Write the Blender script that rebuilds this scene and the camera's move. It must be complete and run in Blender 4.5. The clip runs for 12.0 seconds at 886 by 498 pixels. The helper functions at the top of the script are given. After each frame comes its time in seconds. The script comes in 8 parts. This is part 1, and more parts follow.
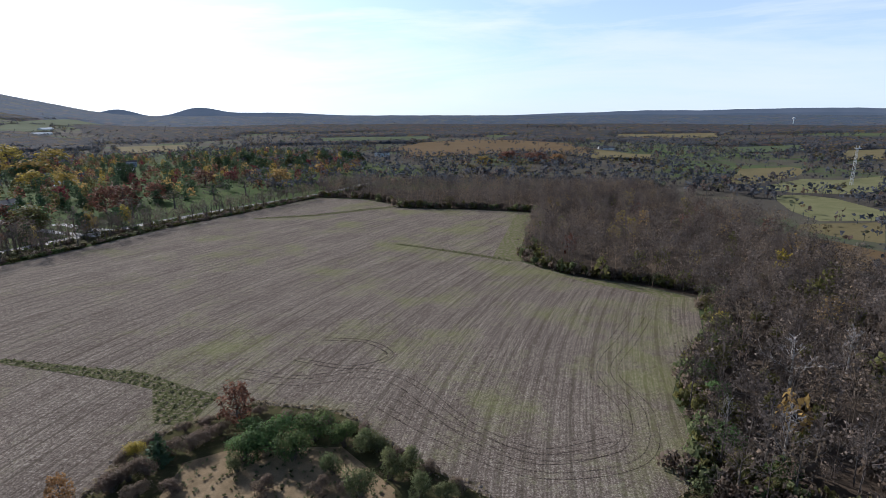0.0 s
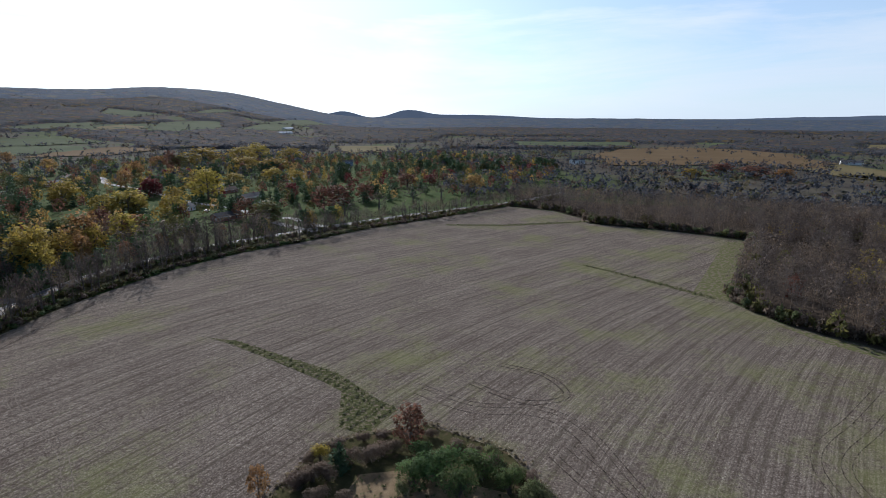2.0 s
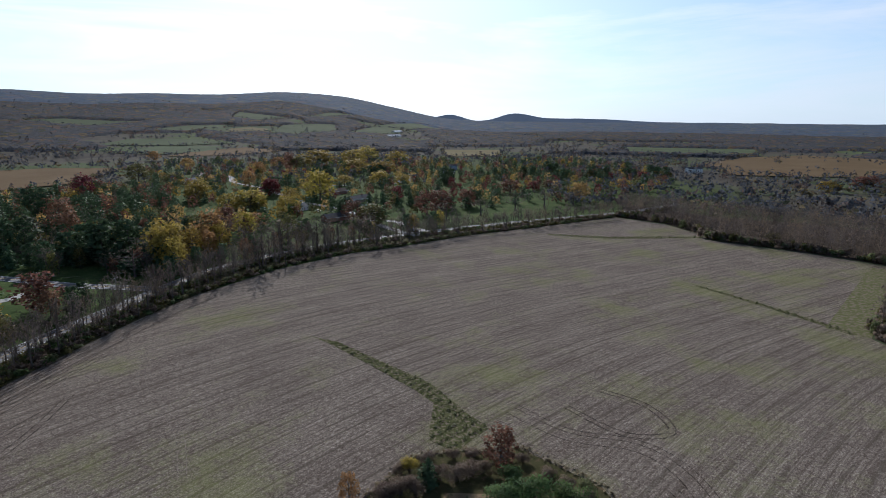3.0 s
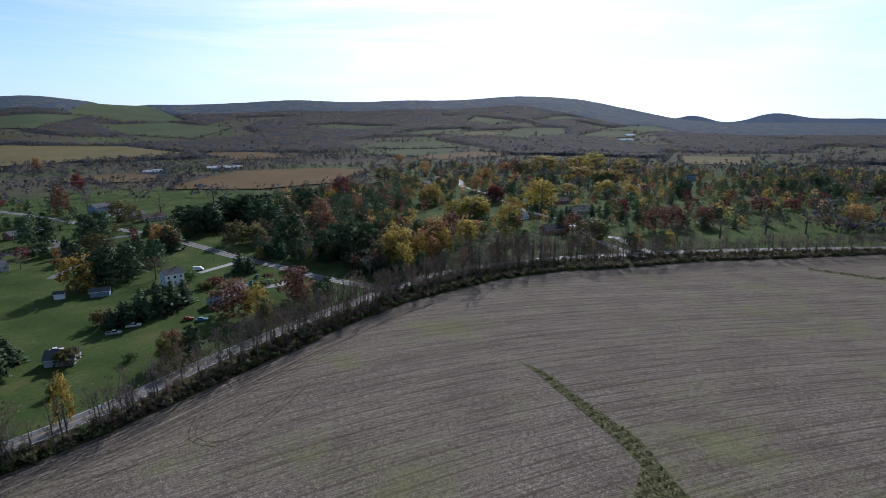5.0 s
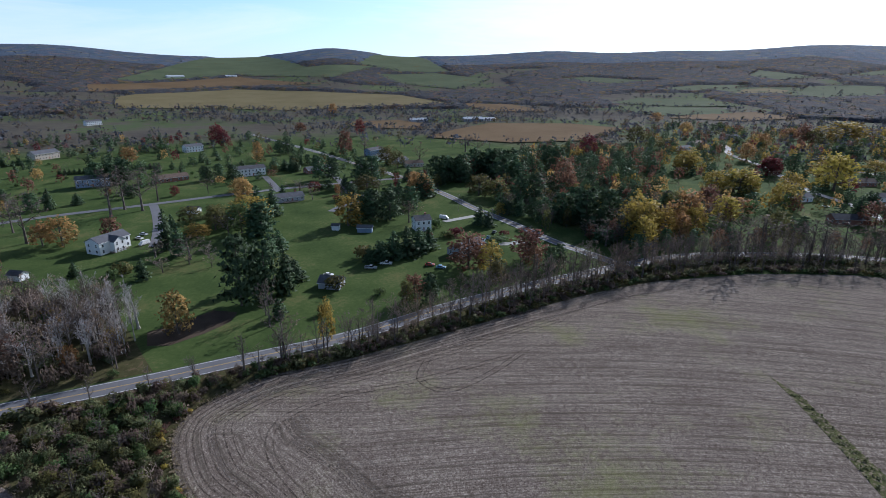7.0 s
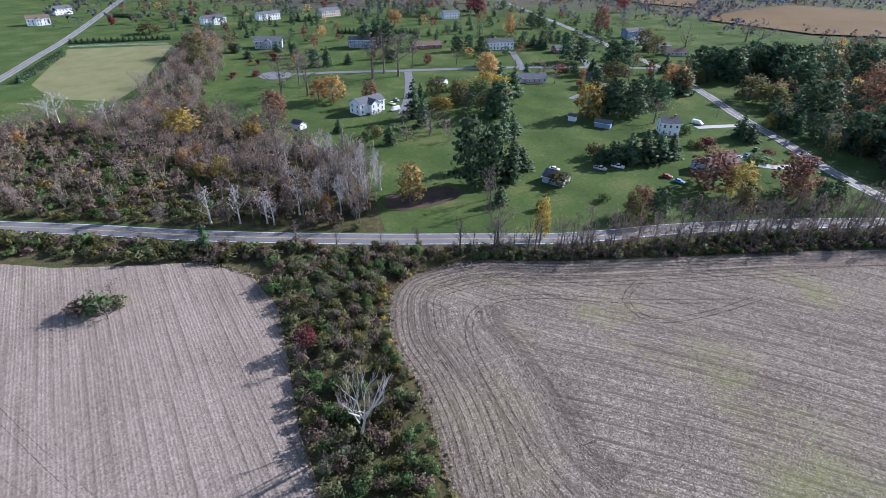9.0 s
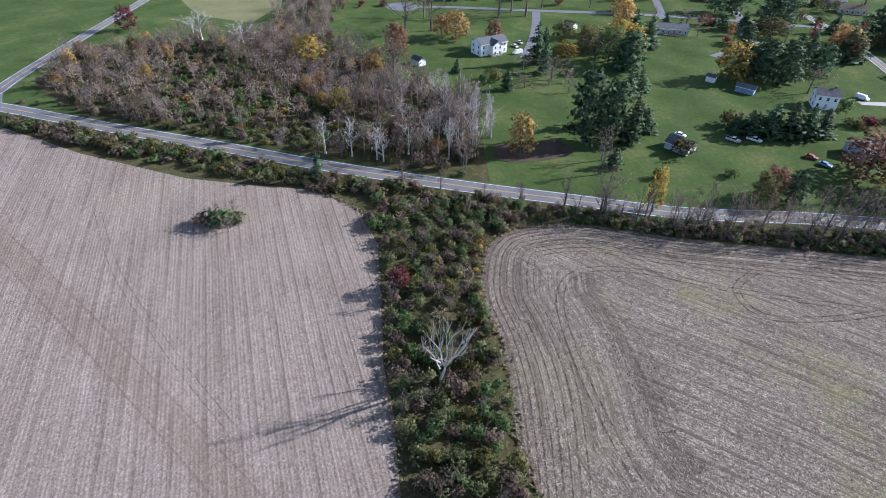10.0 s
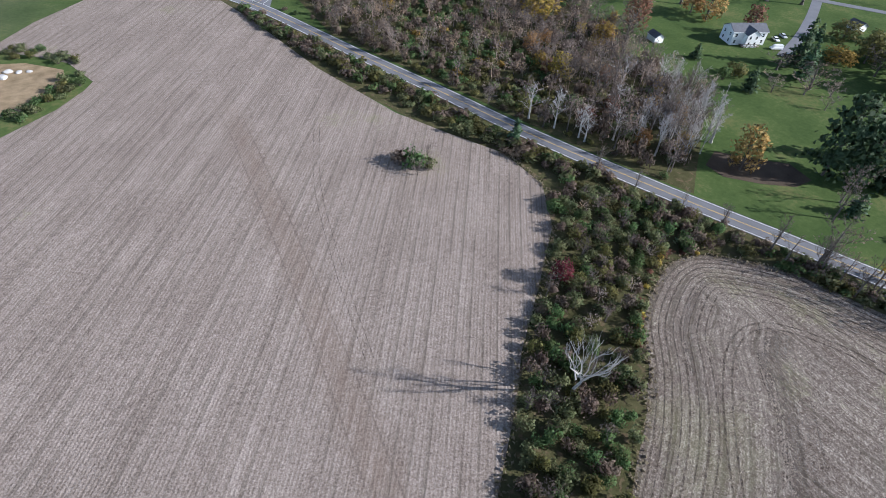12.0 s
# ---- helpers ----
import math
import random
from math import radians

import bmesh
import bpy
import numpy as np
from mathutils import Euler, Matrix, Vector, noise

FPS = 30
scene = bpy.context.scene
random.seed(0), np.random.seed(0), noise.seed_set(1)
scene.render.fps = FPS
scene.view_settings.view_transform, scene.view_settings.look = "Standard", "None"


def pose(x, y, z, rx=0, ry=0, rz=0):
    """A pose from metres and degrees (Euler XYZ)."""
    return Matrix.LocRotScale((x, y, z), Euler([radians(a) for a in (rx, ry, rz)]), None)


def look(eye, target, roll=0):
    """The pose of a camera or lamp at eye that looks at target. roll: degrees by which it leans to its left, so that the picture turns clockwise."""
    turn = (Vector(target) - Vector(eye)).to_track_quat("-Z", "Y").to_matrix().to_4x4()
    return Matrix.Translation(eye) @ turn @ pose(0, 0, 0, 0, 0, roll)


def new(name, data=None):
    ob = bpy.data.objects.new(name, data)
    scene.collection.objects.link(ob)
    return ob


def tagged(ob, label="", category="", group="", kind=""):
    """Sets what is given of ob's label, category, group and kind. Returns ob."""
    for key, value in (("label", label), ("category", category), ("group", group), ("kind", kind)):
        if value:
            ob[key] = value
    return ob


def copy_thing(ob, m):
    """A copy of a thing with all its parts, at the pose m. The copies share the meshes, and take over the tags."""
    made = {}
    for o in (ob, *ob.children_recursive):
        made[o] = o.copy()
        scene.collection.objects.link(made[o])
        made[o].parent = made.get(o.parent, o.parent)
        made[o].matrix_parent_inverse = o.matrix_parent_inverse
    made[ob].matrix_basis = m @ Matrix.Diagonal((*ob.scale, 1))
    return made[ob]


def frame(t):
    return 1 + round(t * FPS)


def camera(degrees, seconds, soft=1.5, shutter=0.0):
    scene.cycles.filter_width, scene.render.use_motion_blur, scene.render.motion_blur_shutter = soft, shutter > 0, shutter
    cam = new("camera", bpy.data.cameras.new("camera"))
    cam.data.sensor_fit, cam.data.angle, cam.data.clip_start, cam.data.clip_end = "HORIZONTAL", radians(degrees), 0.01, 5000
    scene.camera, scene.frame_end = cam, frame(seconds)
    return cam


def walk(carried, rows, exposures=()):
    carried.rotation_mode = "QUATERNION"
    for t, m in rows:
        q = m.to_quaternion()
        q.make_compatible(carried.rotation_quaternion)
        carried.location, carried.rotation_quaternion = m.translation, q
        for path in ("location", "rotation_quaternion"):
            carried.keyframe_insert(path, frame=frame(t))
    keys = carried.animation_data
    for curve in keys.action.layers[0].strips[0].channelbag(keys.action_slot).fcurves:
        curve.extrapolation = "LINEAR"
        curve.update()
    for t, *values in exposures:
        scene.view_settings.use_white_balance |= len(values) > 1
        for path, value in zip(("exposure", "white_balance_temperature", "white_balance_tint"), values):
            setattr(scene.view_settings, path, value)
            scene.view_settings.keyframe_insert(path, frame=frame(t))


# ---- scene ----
cam = camera(78.6, 12.0, soft=0.65)
PATH = [
    (0, (1.019, -1.086, 66.384), (1.017, 0.854, 65.9), -0.2),
    (0.5, (0.684, 0.708, 67.857), (0.524, 2.643, 67.375), -0.1),
    (1, (0.461, 2.568, 69.464), (0.122, 4.479, 68.982), 0.1),
    (1.5, (0.195, 4.299, 70.938), (-0.313, 6.174, 70.458), 0.1),
    (2, (-0.246, 5.683, 72.58), (-0.913, 7.507, 72.102), 0.2),
    (2.5, (-0.924, 7.126, 74.066), (-1.758, 8.88, 73.59), 0.2),
    (3, (-1.557, 8.584, 74.936), (-2.556, 10.252, 74.467), 0.4),
    (3.2, (-1.894, 9.332, 75.169), (-2.957, 10.962, 74.705), 0.2),
    (4.8, (-5.485, 15.518, 80.717), (-7.018, 16.714, 80.248), -0.2),
    (5, (-5.997, 16.019, 81.026), (-7.58, 17.15, 80.562), -0.2),
    (5.5, (-7.518, 17.02, 82.088), (-9.216, 17.97, 81.63), -0.1),
    (6, (-9.136, 17.722, 82.948), (-10.932, 18.472, 82.488), 0.0),
    (6.5, (-10.31, 18.195, 83.831), (-12.164, 18.734, 83.308), 0.2),
    (7, (-11.27, 18.44, 84.801), (-13.14, 18.772, 84.175), 0.4),
    (7.2, (-11.679, 18.383, 85.01), (-13.549, 18.636, 84.346), 0.4),
    (8.8, (-16.035, 18.63, 88.298), (-17.731, 18.259, 87.305), 0.8),
    (9, (-16.421, 18.568, 88.515), (-18.078, 18.122, 87.486), 1.0),
    (9.5, (-17.44, 18.212, 89.351), (-18.982, 17.606, 88.231), 1.4),
    (10, (-18.281, 17.501, 90.361), (-19.696, 16.77, 89.151), 2.0),
    (10.5, (-18.898, 16.771, 91.253), (-20.174, 15.941, 89.956), 2.6),
    (11, (-19.957, 15.784, 92.367), (-21.103, 14.868, 91.007), 3.3),
    (11.5, (-21.032, 14.412, 93.317), (-22.081, 13.392, 91.954), 3.9),
    (12, (-21.938, 12.931, 94.127), (-22.883, 11.82, 92.759), 4.6),
]
walk(cam, [(t, look(eye, target, roll)) for t, eye, target, roll in PATH],
     [(0, 0.1, 5930, 14), (3, -0.19, 5840, 13), (6.0, -0.1, 5600, 14), (7.0, 0.08, 5550, 15), (9.0, 1.02, 5540, 18), (10.5, 0.95, 5630, 15), (12, 0.86, 5690, 13)])

# ---- light ----
SUN_YAW, SUN_UP = 44.0, 26.5          # degrees left of +y, and above the horizon
sun = new("sun", bpy.data.lights.new("sun", "SUN"))
sun.data.energy, sun.data.angle, sun.data.color = 5.0, radians(0.53), (1.0, 0.95, 0.87)
sun_way = Vector((-math.sin(radians(SUN_YAW)) * math.cos(radians(SUN_UP)),
                  math.cos(radians(SUN_YAW)) * math.cos(radians(SUN_UP)), math.sin(radians(SUN_UP))))
sun.matrix_world = look(sun_way * 500, (0, 0, 0))

world = bpy.data.worlds.new("world")
scene.world = world
world.use_nodes = True


def link(nt, a, b):
    nt.links.new(a, b)


def math_node(nt, op, a, b=None, c=None, clamp=False):
    n = nt.nodes.new("ShaderNodeMath")
    n.operation, n.use_clamp = op, clamp
    for i, v in enumerate((a, b, c)):
        if v is None:
            continue
        if isinstance(v, (int, float)):
            n.inputs[i].default_value = v
        else:
            nt.links.new(v, n.inputs[i])
    return n.outputs[0]


def mixed(nt, fac, a, b, blend="MIX"):
    n = nt.nodes.new("ShaderNodeMix")
    n.data_type, n.blend_type = "RGBA", blend
    for socket, v in ((n.inputs[0], fac), (n.inputs[6], a), (n.inputs[7], b)):
        if isinstance(v, (int, float)):
            socket.default_value = v
        elif isinstance(v, tuple):
            socket.default_value = (*v, 1) if len(v) == 3 else v
        else:
            nt.links.new(v, socket)
    return n.outputs[2]


def noise_node(nt, vec, scale, detail=4.0, rough=0.55, dist=0.0):
    n = nt.nodes.new("ShaderNodeTexNoise")
    n.inputs["Scale"].default_value, n.inputs["Detail"].default_value = scale, detail
    n.inputs["Roughness"].default_value, n.inputs["Distortion"].default_value = rough, dist
    if vec is not None:
        nt.links.new(vec, n.inputs["Vector"])
    return n.outputs[0]


def ramp_node(nt, fac, stops, ease="LINEAR"):
    n = nt.nodes.new("ShaderNodeValToRGB")
    n.color_ramp.interpolation = ease
    els = n.color_ramp.elements
    while len(els) < len(stops):
        els.new(0.5)
    for e, (p, c) in zip(els, stops):
        e.position = p
        e.color = (*c, 1) if isinstance(c, tuple) else (c, c, c, 1)
    nt.links.new(fac, n.inputs[0])
    return n.outputs[0]


def scaled(nt, vec, s, rot=(0, 0, 0), loc=(0, 0, 0)):
    n = nt.nodes.new("ShaderNodeMapping")
    n.inputs["Scale"].default_value = s
    n.inputs["Rotation"].default_value = [radians(a) for a in rot]
    n.inputs["Location"].default_value = loc
    nt.links.new(vec, n.inputs["Vector"])
    return n.outputs[0]


def build_sky():
    nt = world.node_tree
    nt.nodes.clear()
    out, bg = nt.nodes.new("ShaderNodeOutputWorld"), nt.nodes.new("ShaderNodeBackground")
    sky = nt.nodes.new("ShaderNodeTexSky")
    sky.sky_type, sky.sun_disc = "NISHITA", False
    sky.sun_elevation, sky.sun_rotation = radians(SUN_UP), radians(-SUN_YAW)
    sky.altitude, sky.air_density, sky.dust_density, sky.ozone_density = 150, 1.0, 0.25, 1.6
    co = nt.nodes.new("ShaderNodeTexCoord").outputs["Generated"]
    up = nt.nodes.new("ShaderNodeSeparateXYZ")
    link(nt, co, up.inputs[0])
    dot = nt.nodes.new("ShaderNodeVectorMath")
    dot.operation = "DOT_PRODUCT"
    link(nt, co, dot.inputs[0])
    dot.inputs[1].default_value = sun_way
    # pale haze low down, thin drawn-out cloud above it, a bright veil about the sun, deep clear blue overhead
    high = math_node(nt, "MAXIMUM", up.outputs["Z"], 0.0)
    low = math_node(nt, "POWER", math_node(nt, "SUBTRACT", 1.0, high, clamp=True), 9.0)
    overhead = ramp_node(nt, high, [(0.22, 0.0), (0.6, 1.0)], "EASE")
    blue = mixed(nt, overhead, mixed(nt, 1.0, sky.outputs[0], (1.6, 2.05, 2.4), "MULTIPLY"), mixed(nt, 1.0, sky.outputs[0], (0.75, 0.8, 0.85), "MULTIPLY"))
    clear = mixed(nt, math_node(nt, "MULTIPLY", low, 0.75), blue, (13.0, 15.4, 17.6))
    veil = noise_node(nt, scaled(nt, co, (1.0, 1.0, 8.0), rot=(0, 0, 30)), 1.6, 6.0, 0.62, 0.5)
    cloud = ramp_node(nt, veil, [(0.46, 0.0), (0.66, 1.0)])
    thin = math_node(nt, "MULTIPLY", cloud, math_node(nt, "SUBTRACT", 0.55, math_node(nt, "MULTIPLY", overhead, 0.45)))
    streaks = mixed(nt, thin, clear, (15.0, 16.2, 17.2))
    side = nt.nodes.new("ShaderNodeVectorMath")
    side.operation = "DOT_PRODUCT"
    link(nt, co, side.inputs[0])
    side.inputs[1].default_value = (0.62, 0.78, 0.0)
    veiled = ramp_node(nt, side.outputs["Value"], [(0.45, 0.0), (0.95, 0.6)], "EASE")
    streaks = mixed(nt, math_node(nt, "MULTIPLY", veiled, math_node(nt, "ADD", 0.65, math_node(nt, "MULTIPLY", cloud, 0.35))), streaks, (13.2, 14.8, 16.2))
    near = math_node(nt, "POWER", math_node(nt, "MAXIMUM", dot.outputs["Value"], 0.0), 5.5)
    glow = math_node(nt, "MULTIPLY", near, math_node(nt, "ADD", 0.75, math_node(nt, "MULTIPLY", cloud, 0.5)), clamp=True)
    glow = math_node(nt, "MULTIPLY", glow, math_node(nt, "SUBTRACT", 1.0, math_node(nt, "MULTIPLY", overhead, 0.85)))
    link(nt, mixed(nt, glow, streaks, (27.0, 27.0, 26.6)), bg.inputs["Color"])
    bg.inputs["Strength"].default_value = 0.056
    link(nt, bg.outputs[0], out.inputs[0])


build_sky()
scene.view_settings.exposure = 0.0


# ---- materials ----
def material(name, rough=0.9, metal=0.0, spec=0.3):
    m = bpy.data.materials.new(name)
    m.use_nodes = True
    nt = m.node_tree
    b = nt.nodes["Principled BSDF"]
    b.inputs["Roughness"].default_value, b.inputs["Metallic"].default_value = rough, metal
    b.inputs["Specular IOR Level"].default_value = spec
    return m, nt, b


def place_of(nt):
    return nt.nodes.new("ShaderNodeNewGeometry").outputs["Position"]


def bump(nt, b, height, strength=0.4, distance=0.05):
    n = nt.nodes.new("ShaderNodeBump")
    n.inputs["Strength"].default_value, n.inputs["Distance"].default_value = strength, distance
    link(nt, height, n.inputs["Height"])
    link(nt, n.outputs[0], b.inputs["Normal"])


def surface(name, dark, light, scale, rough=0.85, fine=None, bumps=0.3, depth=0.02, metal=0.0, spec=None, spots=None, vary=0.0):
    """Two tones at two scales, in world coordinates; spots: a third tone with its share."""
    m, nt, b = material(name, rough, metal, spec if spec is not None else (0.02 if rough > 0.92 else 0.3))
    p = place_of(nt)
    coarse = noise_node(nt, p, scale, 5.0, 0.6)
    small = noise_node(nt, p, fine or scale * 9, 4.0, 0.65)
    fac = math_node(nt, "ADD", math_node(nt, "MULTIPLY", coarse, 0.6), math_node(nt, "MULTIPLY", small, 0.4))
    col = ramp_node(nt, fac, [(0.32, dark), (0.68, light)])
    if spots:
        tone, share = spots
        s = ramp_node(nt, noise_node(nt, p, scale * 2.3, 3.0, 0.6, 0.4), [(share, 0.0), (share + 0.1, 1.0)])
        col = mixed(nt, s, col, tone)
    if vary:
        rnd = nt.nodes.new("ShaderNodeObjectInfo").outputs["Random"]
        hsv = nt.nodes.new("ShaderNodeHueSaturation")
        link(nt, math_node(nt, "ADD", math_node(nt, "MULTIPLY", rnd, 2 * vary), 1 - vary), hsv.inputs["Value"])
        link(nt, math_node(nt, "ADD", math_node(nt, "MULTIPLY", rnd, 0.05), 0.475), hsv.inputs["Hue"])
        link(nt, col, hsv.inputs["Color"])
        col = hsv.outputs[0]
    link(nt, col, b.inputs["Base Color"])
    if bumps:
        bump(nt, b, small, bumps, depth)
    return m


def leaf_stuff(name, tones, clump=0.8, vary=0.18, through_light=0.5):
    """Foliage: tones by position noise and by the plant, partly translucent."""
    m, nt, b = material(name, 0.75, 0.0, 0.25)
    p = place_of(nt)
    n = noise_node(nt, p, clump, 3.0, 0.7)
    col = ramp_node(nt, n, [(0.3 + 0.4 * i / max(1, len(tones) - 1), t) for i, t in enumerate(tones)])
    rnd = nt.nodes.new("ShaderNodeObjectInfo").outputs["Random"]
    isl = nt.nodes.new("ShaderNodeNewGeometry").outputs["Random Per Island"]
    hsv = nt.nodes.new("ShaderNodeHueSaturation")
    value = math_node(nt, "ADD", math_node(nt, "MULTIPLY", rnd, 2 * vary), 1 - vary - 0.08)
    link(nt, math_node(nt, "ADD", value, math_node(nt, "MULTIPLY", isl, 0.2)), hsv.inputs["Value"])
    link(nt, math_node(nt, "ADD", math_node(nt, "MULTIPLY", rnd, 0.03), 0.485), hsv.inputs["Hue"])
    link(nt, col, hsv.inputs["Color"])
    link(nt, hsv.outputs[0], b.inputs["Base Color"])
    if through_light:
        tr = nt.nodes.new("ShaderNodeBsdfTranslucent")
        link(nt, hsv.outputs[0], tr.inputs["Color"])
        mix = nt.nodes.new("ShaderNodeMixShader")
        mix.inputs[0].default_value = through_light
        link(nt, b.outputs[0], mix.inputs[1])
        link(nt, tr.outputs[0], mix.inputs[2])
        link(nt, mix.outputs[0], nt.nodes["Material Output"].inputs["Surface"])
    return m


def stubble(name, east, strip=0.0):
    """Corn stubble: drilled rows, pale residue flecks, wheel marks of each pass, damp and weedy patches."""
    m, nt, b = material(name, 0.95, 0.0, 0.02)
    p = place_of(nt)
    sep = nt.nodes.new("ShaderNodeSeparateXYZ")
    link(nt, p, sep.inputs[0])
    x, y = sep.outputs["X"], sep.outputs["Y"]
    if strip:
        # rows run along the strip: its map gives metres across and along
        uv = nt.nodes.new("ShaderNodeSeparateXYZ")
        link(nt, nt.nodes.new("ShaderNodeTexCoord").outputs["UV"], uv.inputs[0])
        u = uv.outputs["X"]
    elif east:
        v = math_node(nt, "SUBTRACT", y, 80.0)
        bent = math_node(nt, "MINIMUM", math_node(nt, "MAXIMUM", v, -60.0), 150.0)
        past = math_node(nt, "MULTIPLY", math_node(nt, "MAXIMUM", math_node(nt, "SUBTRACT", v, 150.0), 0.0), 0.39)
        u = math_node(nt, "SUBTRACT", x, math_node(nt, "MULTIPLY", v, 0.17))
        u = math_node(nt, "SUBTRACT", u, math_node(nt, "MULTIPLY", math_node(nt, "MULTIPLY", bent, bent), 0.0013))
        u = math_node(nt, "SUBTRACT", u, past)
        lie = (0.3, 1.0)
    else:
        lie = (math.cos(radians(48)), math.sin(radians(48)))
        u = math_node(nt, "SUBTRACT", math_node(nt, "MULTIPLY", x, lie[1]), math_node(nt, "MULTIPLY", y, lie[0]))
    u = math_node(nt, "ADD", u, math_node(nt, "MULTIPLY", noise_node(nt, p, 0.03, 2.0), 0.9 if east and not strip else 0.5))
    w = uv.outputs["Y"] if strip else math_node(nt, "ADD", math_node(nt, "MULTIPLY", x, lie[0]), math_node(nt, "MULTIPLY", y, lie[1]))

    def drawn_out(across, along_it, detail, rough):
        vec = nt.nodes.new("ShaderNodeCombineXYZ")
        link(nt, math_node(nt, "MULTIPLY", u, across), vec.inputs[0])
        link(nt, math_node(nt, "MULTIPLY", w, along_it), vec.inputs[1])
        return noise_node(nt, vec.outputs[0], 1.0, detail, rough)

    rows = math_node(nt, "SINE", math_node(nt, "MULTIPLY", u, 2 * math.pi / 0.76))
    band = drawn_out(0.16, 0.006, 3.0, 0.6)
    streak = drawn_out(1.25, 0.05, 3.0, 0.7)
    speck = math_node(nt, "ADD", math_node(nt, "MULTIPLY", noise_node(nt, p, 4.4, 3.0, 0.78), 0.58), math_node(nt, "MULTIPLY", noise_node(nt, p, 2.3, 2.0, 0.7), 0.42))
    mid = noise_node(nt, p, 0.75, 3.0, 0.7)
    broken = noise_node(nt, p, 0.05, 4.0, 0.6)
    mix = math_node(nt, "ADD", math_node(nt, "MULTIPLY_ADD", speck, 0.8 if east else 0.62, -0.12 if east else -0.03), math_node(nt, "ADD", math_node(nt, "MULTIPLY", streak, 0.13 if east else 0.1), math_node(nt, "MULTIPLY", mid, 0.22 if east else 0.16)))
    mix = math_node(nt, "ADD", mix, math_node(nt, "ADD", math_node(nt, "MULTIPLY", band, 0.09), math_node(nt, "MULTIPLY", rows, 0.007 if east else 0.012)))
    soil = ramp_node(nt, mix, [(0.37, (0.06, 0.046, 0.037) if east else (0.11, 0.088, 0.073)), (0.45, (0.145, 0.118, 0.099) if east else (0.2, 0.166, 0.142)), (0.53, (0.26, 0.22, 0.19) if east else (0.31, 0.266, 0.233)), (0.63, (0.58, 0.53, 0.46) if east else (0.43, 0.385, 0.34))])
    tone = ramp_node(nt, broken, [(0.35, (0.72, 0.7, 0.68) if east else (1.06, 1.03, 1.01)), (0.65, (0.88, 0.87, 0.84) if east else (1.22, 1.2, 1.18))])
    soil = mixed(nt, 1.0, soil, tone, "MULTIPLY")
    # wheel marks of each pass, broken along their length
    wheel = math_node(nt, "SINE", math_node(nt, "MULTIPLY", u, 2 * math.pi / (4.6 if east else 3.05)))
    marks = ramp_node(nt, math_node(nt, "ADD", wheel, math_node(nt, "MULTIPLY", math_node(nt, "SUBTRACT", drawn_out(0.2, 0.03, 3.0, 0.7), 0.5), 1.7)), [(0.82, 0.0), (0.97, 1.0)])
    soil = mixed(nt, math_node(nt, "MULTIPLY", marks, 0.5 if east else 0.34), soil, (0.07, 0.06, 0.045))
    pair = math_node(nt, "SINE", math_node(nt, "MULTIPLY", u, 2 * math.pi / 1.52))
    lines = ramp_node(nt, math_node(nt, "ADD", pair, math_node(nt, "MULTIPLY", math_node(nt, "SUBTRACT", drawn_out(0.5, 0.06, 3.0, 0.7), 0.5), 1.8)), [(0.55, 0.0), (0.95, 1.0)])
    soil = mixed(nt, math_node(nt, "MULTIPLY", lines, 0.42 if east else 0.14), soil, (0.085, 0.07, 0.055))
    if not east:
        # a broad brown swath where machines crossed the rows
        bend = math_node(nt, "ADD", math_node(nt, "MULTIPLY", y, 0.232), math_node(nt, "MULTIPLY", math_node(nt, "MULTIPLY", y, y), 0.00022))
        off = math_node(nt, "ADD", math_node(nt, "SUBTRACT", x, bend), 37.2)
        ragged = math_node(nt, "ADD", math_node(nt, "ABSOLUTE", off), math_node(nt, "MULTIPLY", math_node(nt, "SUBTRACT", mid, 0.5), 6.0))
        swath = ramp_node(nt, math_node(nt, "MULTIPLY", ragged, 0.1), [(0.05, 1.0), (0.62, 0.0)])
        swath = math_node(nt, "MULTIPLY", swath, ramp_node(nt, drawn_out(0.5, 0.05, 4.0, 0.7), [(0.36, 0.35), (0.6, 1.0)]))
        fade = ramp_node(nt, math_node(nt, "MULTIPLY", math_node(nt, "ADD", y, 180.0), 0.005), [(0.05, 0.0), (0.2, 1.0)])
        soil = mixed(nt, math_node(nt, "MULTIPLY", math_node(nt, "MULTIPLY", swath, fade), 0.52), soil, (0.16, 0.115, 0.088))
        rut = ramp_node(nt, math_node(nt, "ABSOLUTE", math_node(nt, "SUBTRACT", math_node(nt, "ABSOLUTE", off), 2.9)), [(0.1, 1.0), (0.3, 0.0)])
        soil = mixed(nt, math_node(nt, "MULTIPLY", math_node(nt, "MULTIPLY", rut, fade), 0.3), soil, (0.08, 0.062, 0.05))
    rank = math_node(nt, "ADD", math_node(nt, "MULTIPLY", noise_node(nt, p, 0.025, 4.0, 0.65), 0.75), math_node(nt, "MULTIPLY", mid, 0.25))
    if east:
        rank = math_node(nt, "ADD", rank, math_node(nt, "MULTIPLY", math_node(nt, "ADD", x, 110.0, clamp=False), 0.00022))
    weeds = ramp_node(nt, rank,
                      [(0.514 if east else 0.6, 0.0), (0.635, 1.0)])
    soil = mixed(nt, math_node(nt, "MULTIPLY", weeds, 0.2 if strip else 0.5 if east else 0.25), soil, (0.155, 0.17, 0.05))
    link(nt, soil, b.inputs["Base Color"])
    bump(nt, b, math_node(nt, "ADD", math_node(nt, "MULTIPLY", rows, 0.04 if east else 0.08), speck), 0.9, 0.14)
